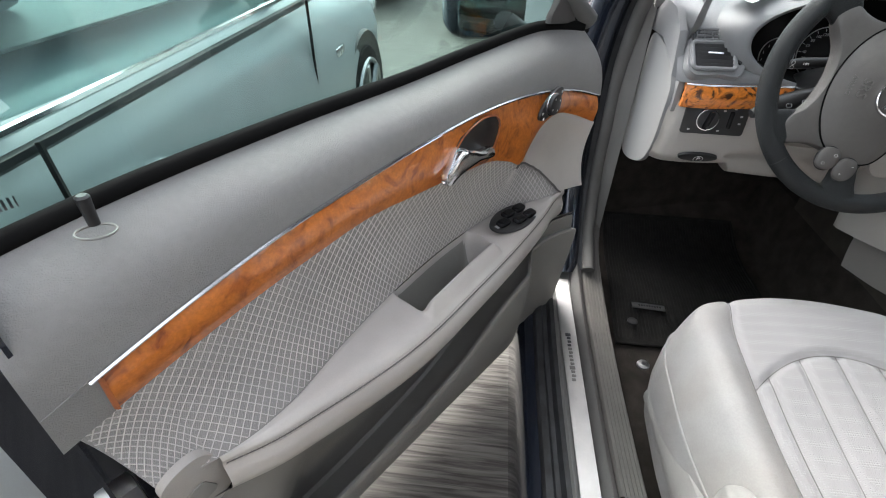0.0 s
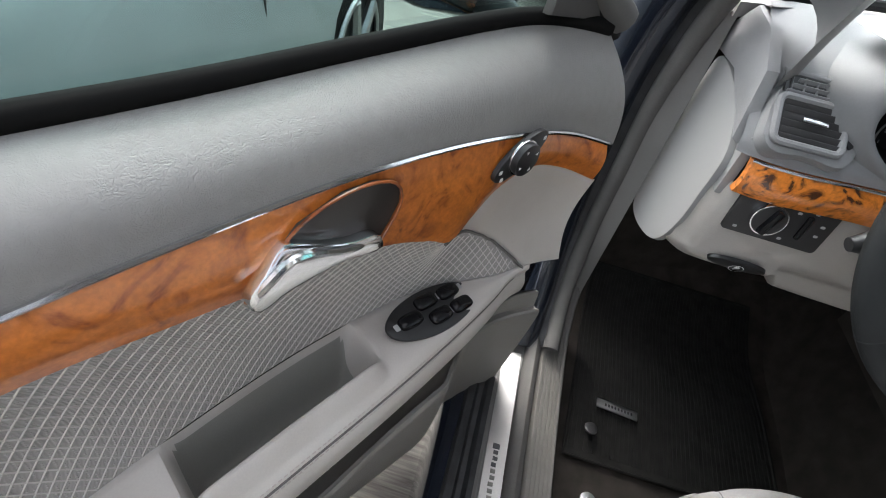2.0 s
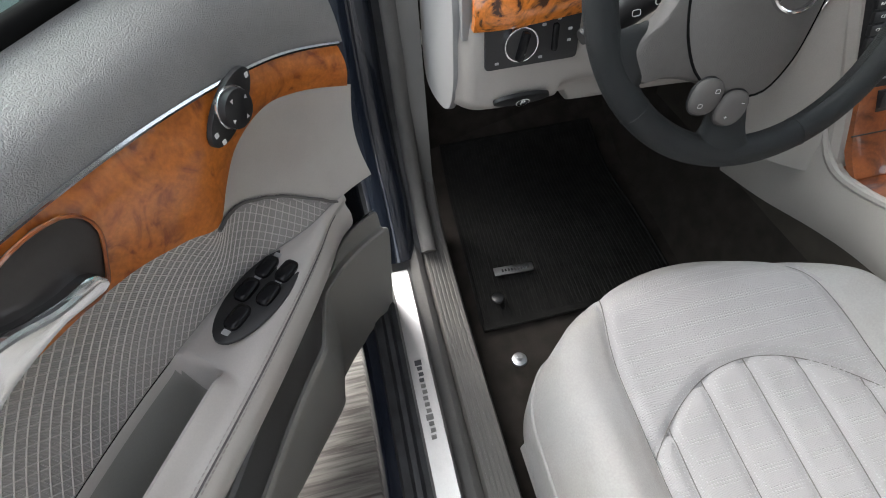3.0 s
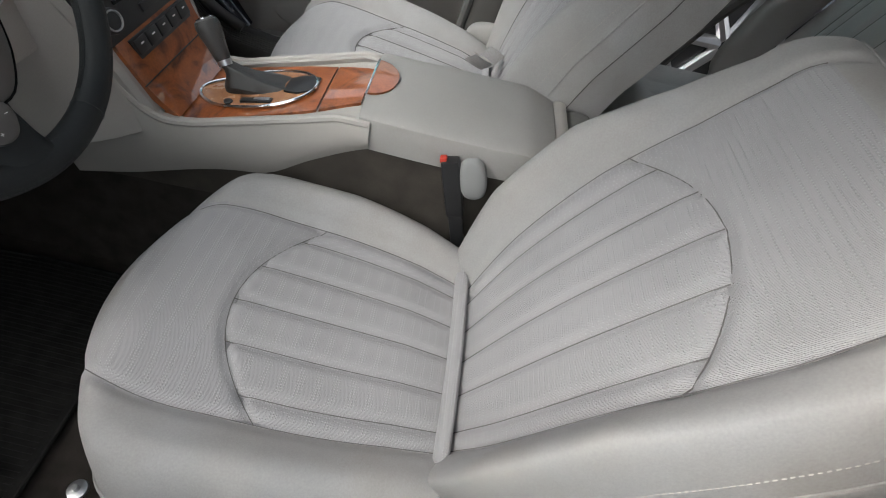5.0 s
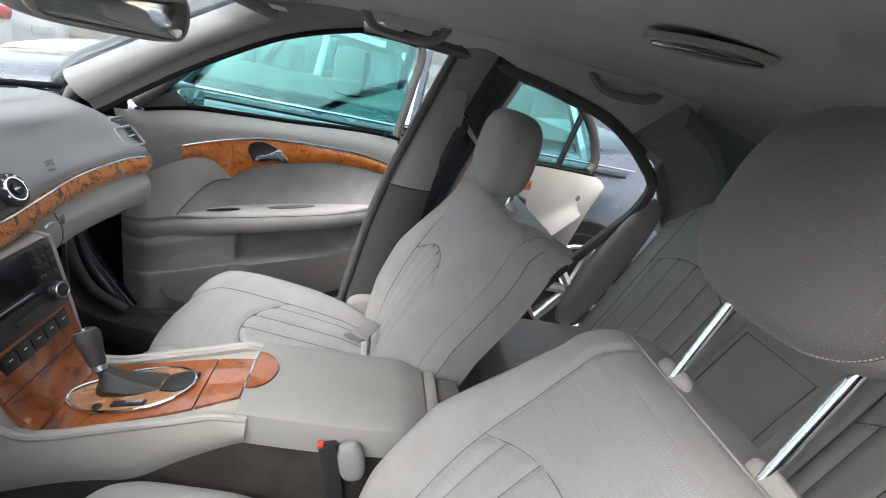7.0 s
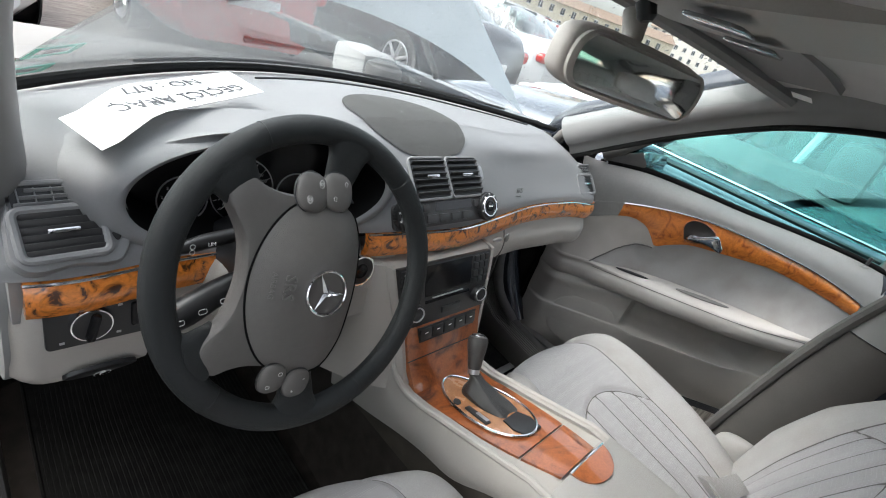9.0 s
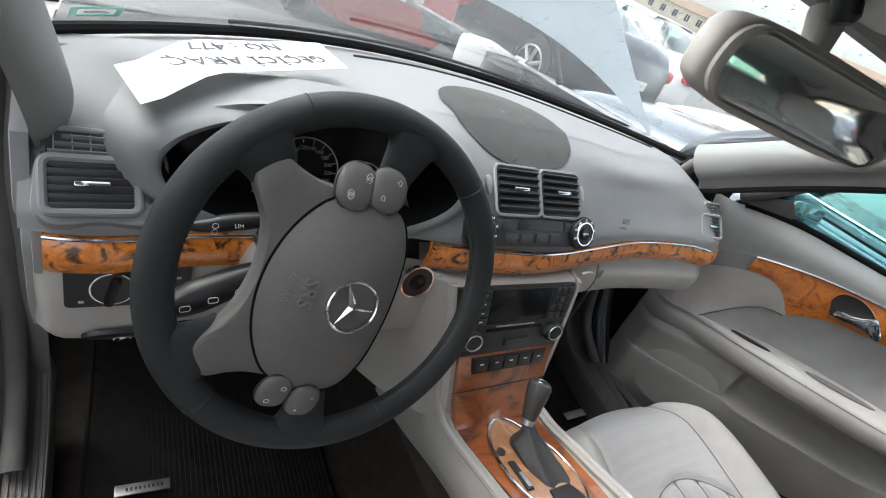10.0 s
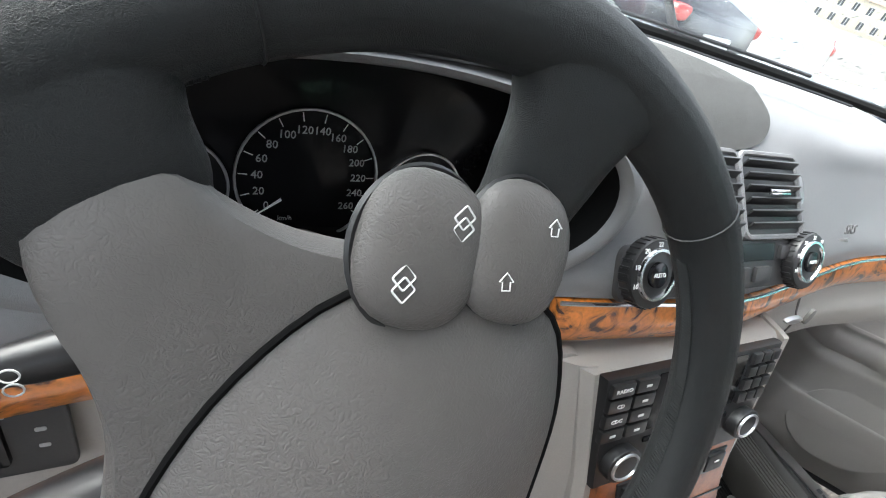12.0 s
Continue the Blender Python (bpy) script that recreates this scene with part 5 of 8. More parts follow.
# ---- rear bench ----
bench = thing("rear_bench", (0, -1.2, 0.30), "grey rear bench with piped backrest and fold-down middle rest", "bench seat")


def rear_back(u, v):
    h = v * 0.60
    r = abs(abs(u) - 0.37)
    n = 0.045 * math.exp(-((r / 0.24) ** 4)) + 0.015
    n -= 0.04 * max(0, (v - 0.9) / 0.1) ** 2
    n += dip(abs(abs(u) - 0.125), 0.008, 0.012)
    arc = h - (0.40 - 1.9 * r**2)
    if r < 0.19:
        n += dip(arc, 0.007, 0.006)
        if arc < 0:
            q = r / 0.075
            n += dip(abs(q - math.floor(q + 0.5)) * 0.075, 0.006, 0.006)
    n += dip(r - 0.19, 0.007, 0.006)
    y, z = -1.24 - 0.40 * h + 0.91 * n, 0.44 + 0.91 * h + 0.40 * n
    if abs(u) > 0.66:
        y -= (abs(u) - 0.66) * 1.2
    return (u, y, z)


part("backrest", grid(rear_back, span(-0.70, 0.70, 190), [*span(0, 1, 80)]), LEATHER, bench, "grey leatherette rear backrest with sewn pipes")


def rear_cushion(u, v):
    r = abs(abs(u) - 0.37)
    z = 0.43 + 0.03 * math.exp(-((r / 0.25) ** 4)) - 0.10 * max(0, (v - 0.85) / 0.15) ** 2
    q = r / 0.075
    if r < 0.19 and v < 0.8:
        z += dip(abs(q - math.floor(q + 0.5)) * 0.075, 0.006, 0.006)
    y = -1.24 + 0.40 * v
    if v > 1:
        y, z = -0.84 - 0.05 * (v - 1), z - 0.6 * (v - 1)
    return (u, y, z)


part("cushion", grid(rear_cushion, span(-0.68, 0.68, 150), [*span(0, 1, 40), 1.1, 1.3, 1.45]), LEATHER, bench, "grey leatherette rear cushion")
part("middle_rest", sheet(lambda u, v: (u, -1.195 - 0.22 * v, 0.52 + 0.42 * v), span(-0.118, 0.118, 8), span(0, 1, 10), (0, -0.05, -0.02)), LEATHER, bench, "fold-down middle armrest")
rb = []
for sg in (-1, 1):
    for k in (-2, -1, 0, 1, 2):
        u = sg * 0.37 + k * 0.075
        rb.append([rear_back(u, v) for v in span(0.02, (0.40 - 1.9 * (k * 0.075) ** 2) / 0.60, 22)])
    rb.append([rear_back(sg * 0.37 + a, (0.40 - 1.9 * a * a) / 0.60) for a in span(-0.19, 0.19, 24)])
    for a in (-0.19, 0.19):
        rb.append([rear_back(sg * 0.37 + a, v) for v in span(0.0, 0.97, 26)])
for ln in rb:
    part("seam", tube([Vector(p) + Vector((0, 0.001, 0.0006)) for p in ln], 0.0016, 5), SEAM, bench)
part("rest_seam", tube([(x, -1.195 - 0.22 * v + 0.001, 0.52 + 0.42 * v + 0.002) for x, v in ((-0.1, 0.05), (-0.1, 0.6), (0.1, 0.6), (0.1, 0.05))], 0.0015, 5), SEAM, bench)
part("pull_tab", block((0, -1.375, 0.875), (0.20, 0.012, 0.035), 0.004, pose(0, 0, 0, -28)), LEATHER, bench)
for sg in (-1, 1):
    part("side_bolster", ellipsoid((sg * 0.695, -1.27, 0.68), (0.035, 0.06, 0.27), 0.7, pose(0, 0, 0, 22)), LEATHER, bench, "grey side bolster")
    part("belt_clip", block((sg * 0.36, -1.17, 0.475), (0.03, 0.02, 0.05), 0.005), BLACK, bench)
# rear doors
def rear_door(side, angle, label):
    c, sn = math.cos(radians(angle)), math.sin(radians(angle))
    hx, hy = 0.80, -0.66

    def at(s, o, z):
        return (side * (hx + sn * s - c * o), hy - c * s - sn * o, z)

    t = thing("rear_car_door", at(0.4, -0.06, 0.15), label, "car door", "rear doors")
    low = curve((0.0, 0.14), (0.35, 0.14), (0.50, 0.22), (0.62, 0.38), (0.72, 0.55), (0.80, 0.74), (0.86, 0.84))
    belt = curve((0, 0.905), (0.4, 0.912), (0.86, 0.88))
    part("lining", sheet(lambda s, v: at(s, 0.02 + 0.05 * math.exp(-(((v - 0.58) / 0.06) ** 2)) * (s < 0.72) - 0.05 * v**3, low(s) + (belt(s) - low(s)) * v), span(0, 0.86, 40), span(0, 1, 44), Vector(at(0, -0.02, 0)) - Vector(at(0, 0, 0))), TRIM, t, "light grey rear door lining")
    part("outer_skin", sheet(lambda s, v: at(s, -0.13, low(s) + (belt(s) - low(s)) * v), span(0, 0.88, 14), span(0, 1, 8), Vector(at(0, -0.01, 0)) - Vector(at(0, 0, 0))), PAINT_BLUE, t, "dark blue outer skin")
    part("edge", sheet(lambda a, s: at(s, -0.13 + 0.13 * a, low(s)), span(0, 1, 4), span(0.02, 0.86, 24), (0, 0, -0.006)), BLACK, t)
    part("wood_trim", sheet(lambda s, v: at(s, 0.024, 0.80 + 0.03 * math.sin(s * 3) + 0.035 * v), span(0.02, 0.40, 16), span(0, 1, 3), Vector(at(0, 0.004, 0)) - Vector(at(0, 0, 0))), BURL, t, "burl wood strip")
    top = [(0.0, 1.22), (0.15, 1.245), (0.35, 1.24), (0.55, 1.20), (0.70, 1.12), (0.80, 1.01), (0.83, 0.93), (0.80, 0.90)]
    zt = curve(*top[:6], (0.83, 0.93))
    g = part("glass", sheet(lambda s, v: at(s, -0.05, belt(s) + (zt(s) - belt(s)) * v), span(0.02, 0.82, 20), span(0, 1, 6), Vector(at(0, -0.004, 0)) - Vector(at(0, 0, 0))), GLASS_SIDE, t, "green-tinted rear glass")
    g.visible_shadow = False
    part("window_frame", tube([at(s, -0.045, z) for s, z in [(0.0, 0.92)] + [tuple(q) for q in spline(top, 26)]], 0.020, 10), surface("dark_rear_frame", (0.07, 0.07, 0.068), 0.6), t, "dark window frame")
    part("divider", tube([at(0.60, -0.045, 0.905), at(0.66, -0.045, 1.135)], 0.013, 8), RUBBER, t, "black quarter-light bar")
    part("belt_seal", tube([at(s, -0.045, belt(s) + 0.004) for s in span(0, 0.85, 20)], 0.011, 6), RUBBER, t)
    part("latch", block(at(0.835, -0.055, 0.84), (0.05, 0.05, 0.03), 0.01), CHROME, t, "chrome latch")
    part("lock_ring", slab(disc(0.013, 20), facing(at(0.70, 0.024, 0.80), (side * -c, -sn, 0)), 0.003, 0.001), TRIM_DARK, t)
    return t


rear_door(1, 29, "wide open rear door with grey lining and tinted glass")

# ---- dashboard ----
dash = thing("dashboard", (0, 0.45, 0.55), "grey dashboard with burl wood strip, round vents and centre console face", "dashboard")
WOOD_TOP = curve((-0.72, 0.796), (-0.675, 0.796), (-0.455, 0.800), (-0.30, 0.797), (-0.17, 0.794), (-0.05, 0.790), (0.05, 0.787), (0.14, 0.786), (0.22, 0.789), (0.30, 0.794), (0.40, 0.799), (0.55, 0.800), (0.69, 0.791), (0.72, 0.79))
FACE_Y = curve((-0.72, 0.235), (-0.675, 0.216), (-0.5, 0.215), (-0.30, 0.225), (-0.12, 0.205), (0.05, 0.195), (0.20, 0.212), (0.35, 0.225), (0.55, 0.215), (0.69, 0.210), (0.72, 0.23))


def oval(x, z):
    return ((x + 0.36) / 0.206) ** 2 + ((z - 0.878) / 0.084) ** 2


def pad_point(x, v):
    yw = screen_y(x) + 0.02
    fy, wt = FACE_Y(x), WOOD_TOP(x) + 0.002
    hood = math.exp(-(((x + 0.36) / 0.19) ** 4))
    mid = math.exp(-(((x - 0.06) / 0.24) ** 4))
    ypeak = min(0.40, yw - 0.04)
    prof = [(yw, 0.924), (yw - 0.05, 0.931), ((yw + ypeak) / 2, 0.934 + 0.010 * mid), (ypeak, 0.932 + 0.006 * hood + 0.016 * mid), (min(0.37, ypeak - 0.015), 0.925 + 0.020 * hood + 0.018 * mid), (min(0.318 - 0.076 * hood, ypeak - 0.04), 0.910 + 0.054 * hood + 0.012 * mid), (fy + 0.068 - 0.052 * hood, 0.882 + 0.081 * hood), (fy + 0.036 - 0.024 * hood, 0.846), (fy + 0.008 - 0.005 * hood, (0.846 + wt) / 2 - 0.006), (fy, wt)]
    f = prof_cache.get(x)
    if f is None:
        f = prof_cache[x] = curve(*[(i / 9, p) for i, p in enumerate(prof)])
    y, z = f(v)
    if x > 0.56:
        z -= 2.4 * (x - 0.56) ** 2 * min(max((z - 0.80) / 0.12, 0), 1)
    if oval(x, z) < 1 and v > 0.45:
        y = max(y, 0.325)
    return (x, y, z)


prof_cache = {}
part("upper_pad", grid(pad_point, span(-0.684, 0.705, 200), span(0, 1, 84)), [PAD_DASH, MATTE_BLACK], dash, "grained grey upper dash pad", pick=lambda p: 1 if p.y > 0.245 and oval(p.x, p.z) < 1.03 and p.y < 0.33 and p.z < 0.985 else 0)


def ring_y(x, z):
    hood = math.exp(-(((x + 0.355) / 0.19) ** 4))
    return 0.215 + 0.004 - 0.004 * hood + (0.0 if z < 0.85 else 0.13 * (z - 0.85))


part("binnacle_hood", rings([[(-0.36 + (0.207 + k[0]) * math.cos(a), ring_y(-0.36 + 0.205 * math.cos(a), 0.878 + 0.084 * math.sin(a)) + k[1], 0.878 + (0.086 + k[0] * (0.05 if 0 < a < math.pi and k[0] > 0 else 1)) * math.sin(a)) for a in span(0, 2 * math.pi, 65)[:-1]] for k in ((0.062, 0.105), (0.054, 0.066), (0.042, 0.034), (0.028, 0.014), (0.015, 0.004), (0.004, 0.0), (-0.003, 0.002), (-0.006, 0.006), (-0.008, 0.02), (-0.009, 0.05), (-0.012, 0.105))], False), [PAD_DASH, MATTE_BLACK], dash, "grey hood round the instruments", pick=lambda p: 1 if p.y > ring_y(p.x, p.z) + 0.009 and oval(p.x, p.z) < 1.02 else 0)
# instruments
clus = part("instrument_panel", slab([(0.205 * math.cos(a), 0.090 * math.sin(a)) for a in span(0, 2 * math.pi, 49)[:-1]], facing((-0.36, 0.320, 0.878), (0, -1, 0.18)), 0.004, 0.001), BLACK_GLOSS, dash, "black instrument panel")
fm = facing((-0.378, 0.306, 0.845), (0, -1, 0.18)) @ Matrix.Scale(0.87, 4)


def gauge(x, y, r):
    g = part("gauge_ring", rings([[fm @ Vector((x + (r + d) * math.cos(a), y + (r + d) * math.sin(a), h)) for a in span(0, 2 * math.pi, 41)[:-1]] for d, h in ((0.0012, 0), (0.0008, 0.002), (-0.0008, 0.002), (-0.0012, 0))], False), SATIN, clus, "thin bright ring")
    return g


gauge(0, 0, 0.058)
gauge(-0.102, -0.010, 0.040)
gauge(0.105, -0.012, 0.040)
for i in range(14):
    a = radians(216 - 252 * i / 13)
    part("speed_tick", slab([(-0.0035, -0.0004), (0.0035, -0.0004), (0.0035, 0.0004), (-0.0035, 0.0004)], fm @ pose(0.052 * math.cos(a), 0.052 * math.sin(a), 0.0005, 0, 0, math.degrees(a)), 0.0003, 0), MARK, clus)
    writing("speed_number", str(i * 20), 0.0092, fm @ pose(0.0415 * math.cos(a), 0.0415 * math.sin(a), 0.0006), MARK_DIM, clus)
writing("speed_unit", "km/h", 0.006, fm @ pose(-0.018, -0.036, 0.0006), MARK_DIM, clus)
part("needle", slab([(0.0, -0.0012), (0.0, 0.0012), (0.024, 0.0004), (0.024, -0.0004)], fm @ pose(-0.022 + 0.0, -0.018, 0.002, 0, 0, 216), 0.0008, 0), MARK, clus)
for i in range(1, 8):
    a = radians(230 - 230 * i / 7)
    writing("rev_number", str(i), 0.0075, fm @ pose(-0.105 + 0.030 * math.cos(a), -0.012 + 0.030 * math.sin(a), 0.0006), MARK_DIM, clus)
part("clock_needle", slab([(0.0, -0.001), (0.0, 0.001), (0.03, 0.0)], fm @ pose(0.105, -0.012, 0.002, 0, 0, 60), 0.0008, 0), MARK, clus)

# wood strip, in two runs
def wood_strip(a, b, n, name):
    h = 0.046

    def f(x, v):
        k = math.sin(math.pi * v)
        return (x, FACE_Y(x) - 0.006 - 0.007 * k, WOOD_TOP(x) - h * v)
    w = part(name, sheet(f, span(a, b, n), span(0, 1, 8), (0, 0.012, 0)), BURL_DASH, dash, "glossy burl wood strip")
    part("chrome_line", tube([(x, FACE_Y(x) - 0.007, WOOD_TOP(x) + 0.001) for x in span(a, b, n)], 0.002, 6), CHROME, dash, "thin chrome line")
    return w


wood_strip(-0.664, -0.432, 24, "wood_strip")
wood_strip(-0.185, 0.700, 90, "wood_strip")

# lower dash: knee panel, glovebox
def knee(x, v):
    fy = FACE_Y(x)
    out = min(max((x + 0.680) / 0.03, 0), 1)
    prof = [(fy + 0.004, WOOD_TOP(x) - 0.040), (fy + 0.001, 0.735), (fy + 0.001, 0.70), (fy + 0.006, 0.655), (fy + 0.012 + 0.02 * (x > -0.53), 0.628), (fy + 0.05, 0.606 - 0.02 * (x > -0.5)), (fy + 0.15, 0.585), (fy + 0.35, 0.58)]
    f = prof_cache.get(("k", x))
    if f is None:
        f = prof_cache[("k", x)] = curve(*[(i / 7, p) for i, p in enumerate(prof)])
    y, z = f(v)
    if x > -0.5:
        z -= 0.05 * math.sin(min(max((x + 0.5) / 0.3, 0), 1) * math.pi / 2) * max(0, v - 0.35)
    return (x, y + 0.022 * (1 - out) ** 2, z)


part("knee_panel", grid(knee, span(-0.68, -0.105, 60), span(0, 1, 30)), TRIM, dash, "light grey knee panel")


def glove(x, v):
    fy = FACE_Y(x)
    e = math.exp(-(((x - 0.46) / 0.27) ** 6))
    prof = [(fy, WOOD_TOP(x) - 0.040), (fy - 0.012 * e, 0.73), (fy - 0.022 * e, 0.71), (fy - 0.016 * e, 0.672), (fy + 0.02, 0.645), (fy + 0.07, 0.632), (fy + 0.2, 0.628), (fy + 0.4, 0.64)]
    f = prof_cache.get(("g", x))
    if f is None:
        f = prof_cache[("g", x)] = curve(*[(i / 7, p) for i, p in enumerate(prof)])
    y, z = f(v)
    if x > 0.62:
        y += 0.9 * (x - 0.62) ** 1.5
    return (x, y, z)


part("glovebox", grid(glove, span(0.155, 0.715, 66), span(0, 1, 30)), TRIM, dash, "light grey glovebox front")
for xl in (0.262,):
    part("glovebox_seam", tube([Vector(glove(xl, v)) + Vector((0, -0.001, 0)) for v in span(0.0, 0.62, 16)], 0.0014, 5), SEAM, dash)
part("glovebox_latch", slab(disc(0.018, 24, 1.0, 0.28), facing((0.20, 0.186, 0.742), (0, -1, 0.1)), 0.006, 0.002), SATIN, dash)
part("glovebox_lock", slab(disc(0.009, 24, 0.8, 1.3), facing((0.238, 0.186, 0.742), (0, -1, 0.1)), 0.004, 0.001), TRIM_DARK, dash)
# end caps
for sg in (-1, 1):
    cap = spline([(0.238, 0.785), (0.236, 0.72), (0.242, 0.66), (0.265, 0.612), (0.36, 0.555), (0.462, 0.54), (0.470, 0.72), (0.455, 0.835), (0.36, 0.840), (0.27, 0.812)], 60, True)
    pad_end = [(0.235, 0.80), (0.27, 0.819), (0.36, 0.849), (0.46, 0.844), (0.47, 0.88), (0.40, 0.925), (0.32, 0.918), (0.26, 0.885)]
    if sg > 0:
        pad_end = [(y, 0.80 + (z - 0.80) * 0.58) for y, z in pad_end]
    part("pad_end", slab([(y * (1 if sg > 0 else -1), z) for y, z in pad_end], facing((0.694 if sg > 0 else -0.674, 0, 0), (sg, 0, 0)), 0.016, 0.008), PAD_DASH, dash, "grey end of the dash pad")
    # same plastic as the knee panel; darker colour offsets light from the open door
    part("end_cap", slab([(y * (1 if sg > 0 else -1), z) for y, z in cap], facing((0.6945 if sg > 0 else -0.6745, 0, 0), (sg, 0, 0)), 0.010, 0.003), PILLAR, dash, "dash end cap, colour darkened against the door light")

part("end_filler", block((-0.668, 0.252, 0.775), (0.014, 0.060, 0.085), 0.003), PILLAR, dash)
# left and right round-cornered vents
def side_vent(sg):
    m = facing((0.640 if sg > 0 else -0.618, 0.252, 0.836 if sg < 0 else 0.838), (sg * -0.06, -1, 1.08 if sg < 0 else 0.92)) @ pose(0, 0, 0.016 if sg < 0 else 0.003) @ Matrix.Diagonal((0.86, 0.90, 1, 1))
    b = part("vent_surround", slab([(x * -sg * -1, y) for x, y in spline([(-0.066, -0.040), (-0.058, -0.052), (0.0, -0.053), (0.054, -0.052), (0.064, -0.04), (0.064, -0.01), (0.058, 0.026), (0.036, 0.058), (-0.01, 0.070), (-0.056, 0.071), (-0.066, 0.060)], 44, True)], m @ pose(0, 0, -0.020), 0.026, 0.009), PAD_DASH, dash, "grey vent surround")
    part("vent_mouth", slab(rounded(0.088, 0.056, 0.006), m @ pose(-0.006 * sg * -1, -0.010, 0.0062), 0.0006, 0), BLACK, b)
    for i in range(6):
        part("louvre", moved(block((0, 0, 0), (0.088, 0.009, 0.0020), 0.0007), m @ pose(0.006 * sg, -0.034 + i * 0.0098, 0.0078, 30, 0, 0)), KEY_GREY, b)
    part("louvre_tab", moved(block((0, 0, 0), (0.036, 0.006, 0.004), 0.0015), m @ pose(0.006 * sg, -0.010, 0.016)), CHROME, b, "chrome vent tab")
    part("upper_mouth", slab([(x * 1, y) for x, y in [(-0.05, 0.024), (0.036, 0.024), (0.030, 0.040), (0.012, 0.052), (-0.05, 0.053)]] if sg < 0 else [(-x, y) for x, y in [(-0.05, 0.024), (0.036, 0.024), (0.030, 0.040), (0.012, 0.052), (-0.05, 0.053)]], m @ pose(0, 0, 0.0062), 0.0006, 0), BLACK, b)
    for i in range(3):
        part("fin", moved(block((0, 0, 0), (0.084 - 0.014 * i, 0.0055, 0.0016), 0.0006), m @ pose(0.006 * sg, 0.029 + i * 0.009, 0.0085, 55, 0, 0)), PAD_DASH, b)
    for i in range(5):
        part("fin", moved(block((0, 0, 0), (0.0016, 0.026, 0.004), 0.0005), m @ pose((-0.042 + i * 0.018) * -sg, 0.038, 0.0075, 0, 0, 0)), PAD_DASH, b)
    part("mouth_frame", tube([m @ Vector((p[0] + 0.006 * sg, p[1] - 0.010, 0.0085)) for p in rounded(0.096, 0.064, 0.010)], 0.0048, 8, closed=True), PAD_DASH, b)
    part("mouth_frame", tube([m @ Vector((x * -sg, y, 0.0075)) for x, y in [(-0.054, 0.021), (0.040, 0.021), (0.034, 0.042), (0.014, 0.056), (-0.054, 0.057)]], 0.0036, 8, closed=True), PAD_DASH, b)
    w = part("thumbwheel", slab(disc(0.017, 24, 0.36, 1.0), m @ pose(0.054 * -sg, -0.012, 0.0050), 0.004, 0.0015), BLACK, b)
    return b


side_vent(-1)
side_vent(1)

# speaker cover on the dash top
def speaker(a, r):
    x, y = 0.020 + 0.138 * r * math.cos(a), 0.425 + 0.11 * r * math.sin(a)
    if math.sin(a) < 0:
        y = 0.425 - 0.135 * r * abs(math.sin(a)) ** 0.55
        x = 0.020 + 0.138 * r * math.copysign(abs(math.cos(a)) ** 0.8, math.cos(a))
    return (x, y, top_z(x, y) + 0.0035)


def top_z(x, y):
    lo, hi = 0.0, 0.75
    for _ in range(24):
        mid = (lo + hi) / 2
        if pad_point(x, mid)[1] > y:
            lo = mid
        else:
            hi = mid
    return pad_point(x, lo)[2]


part("speaker_cover", grid(speaker, span(0, 2 * math.pi, 49), span(0.02, 1, 10)), surface("perforated_speaker_cover", (0.075, 0.073, 0.07), 0.7, grain=1200, bump=0.8, cells=650), dash, "dark perforated speaker cover")

# centre vents, climate panel
cm = facing((0.055, 0.206, 0.868), (0, -1, 0.30))
for x in (-0.048, 0.055):
    b = part("centre_vent", slab(rounded(0.096, 0.080, 0.008), facing((x + 0.015, 0.246, 0.880), (0, -1, 0.95)), 0.006, 0.002), BLACK, dash, "black centre vent")
    vm = facing((x + 0.015, 0.246, 0.880), (0, -1, 0.95))
    for i in range(6):
        part("louvre", moved(block((0, 0, 0), (0.090, 0.011, 0.0022), 0.0008), vm @ pose(0, -0.031 + i * 0.0124, 0.0085, 55, 0, 0)), BLACK, b)
    part("louvre_tab", moved(block((0, 0, 0), (0.034, 0.0055, 0.004), 0.0015), vm @ pose(0, 0.002, 0.015)), CHROME, b, "chrome vent tab")
    part("vent_frame", tube([vm @ Vector((p[0], p[1], 0.006)) for p in rounded(0.100, 0.084, 0.010)], 0.003, 6, closed=True), PAD_DASH, b)
part("vent_wheel", slab(disc(0.016, 24, 0.36, 1.0), facing((0.131, 0.252, 0.885), (0, -1, 0.95)), 0.006, 0.002), SATIN, dash)
part("vent_wheel", slab(disc(0.016, 24, 0.36, 1.0), facing((-0.094, 0.252, 0.885), (0, -1, 0.95)), 0.006, 0.002), SATIN, dash)
cl = facing((0.005, 0.205, 0.826), (0, -1, 0.55))
cp = part("climate_panel", slab(rounded(0.300, 0.050, 0.012), cl, 0.006, 0.003), KEY_GREY, dash, "dark grey climate panel")
part("climate_screen", slab([(-0.04, 0.004), (0.072, 0.004), (0.068, 0.022), (-0.036, 0.022)], cl @ pose(0, 0, 0.006), 0.0008, 0), BLACK_GLOSS, cp)
for i in range(4):
    part("key", moved(block((0, 0, 0), (0.026, 0.016, 0.006), 0.0015), cl @ pose(-0.052 + i * 0.035, -0.010, 0.007)), KEY_GREY, cp)
for x in (-0.086, -0.066, 0.086):
    for y in (0.012,):
        part("key", moved(block((0, 0, 0), (0.018, 0.015, 0.006), 0.0015), cl @ pose(x, y, 0.007)), KEY_GREY, cp)
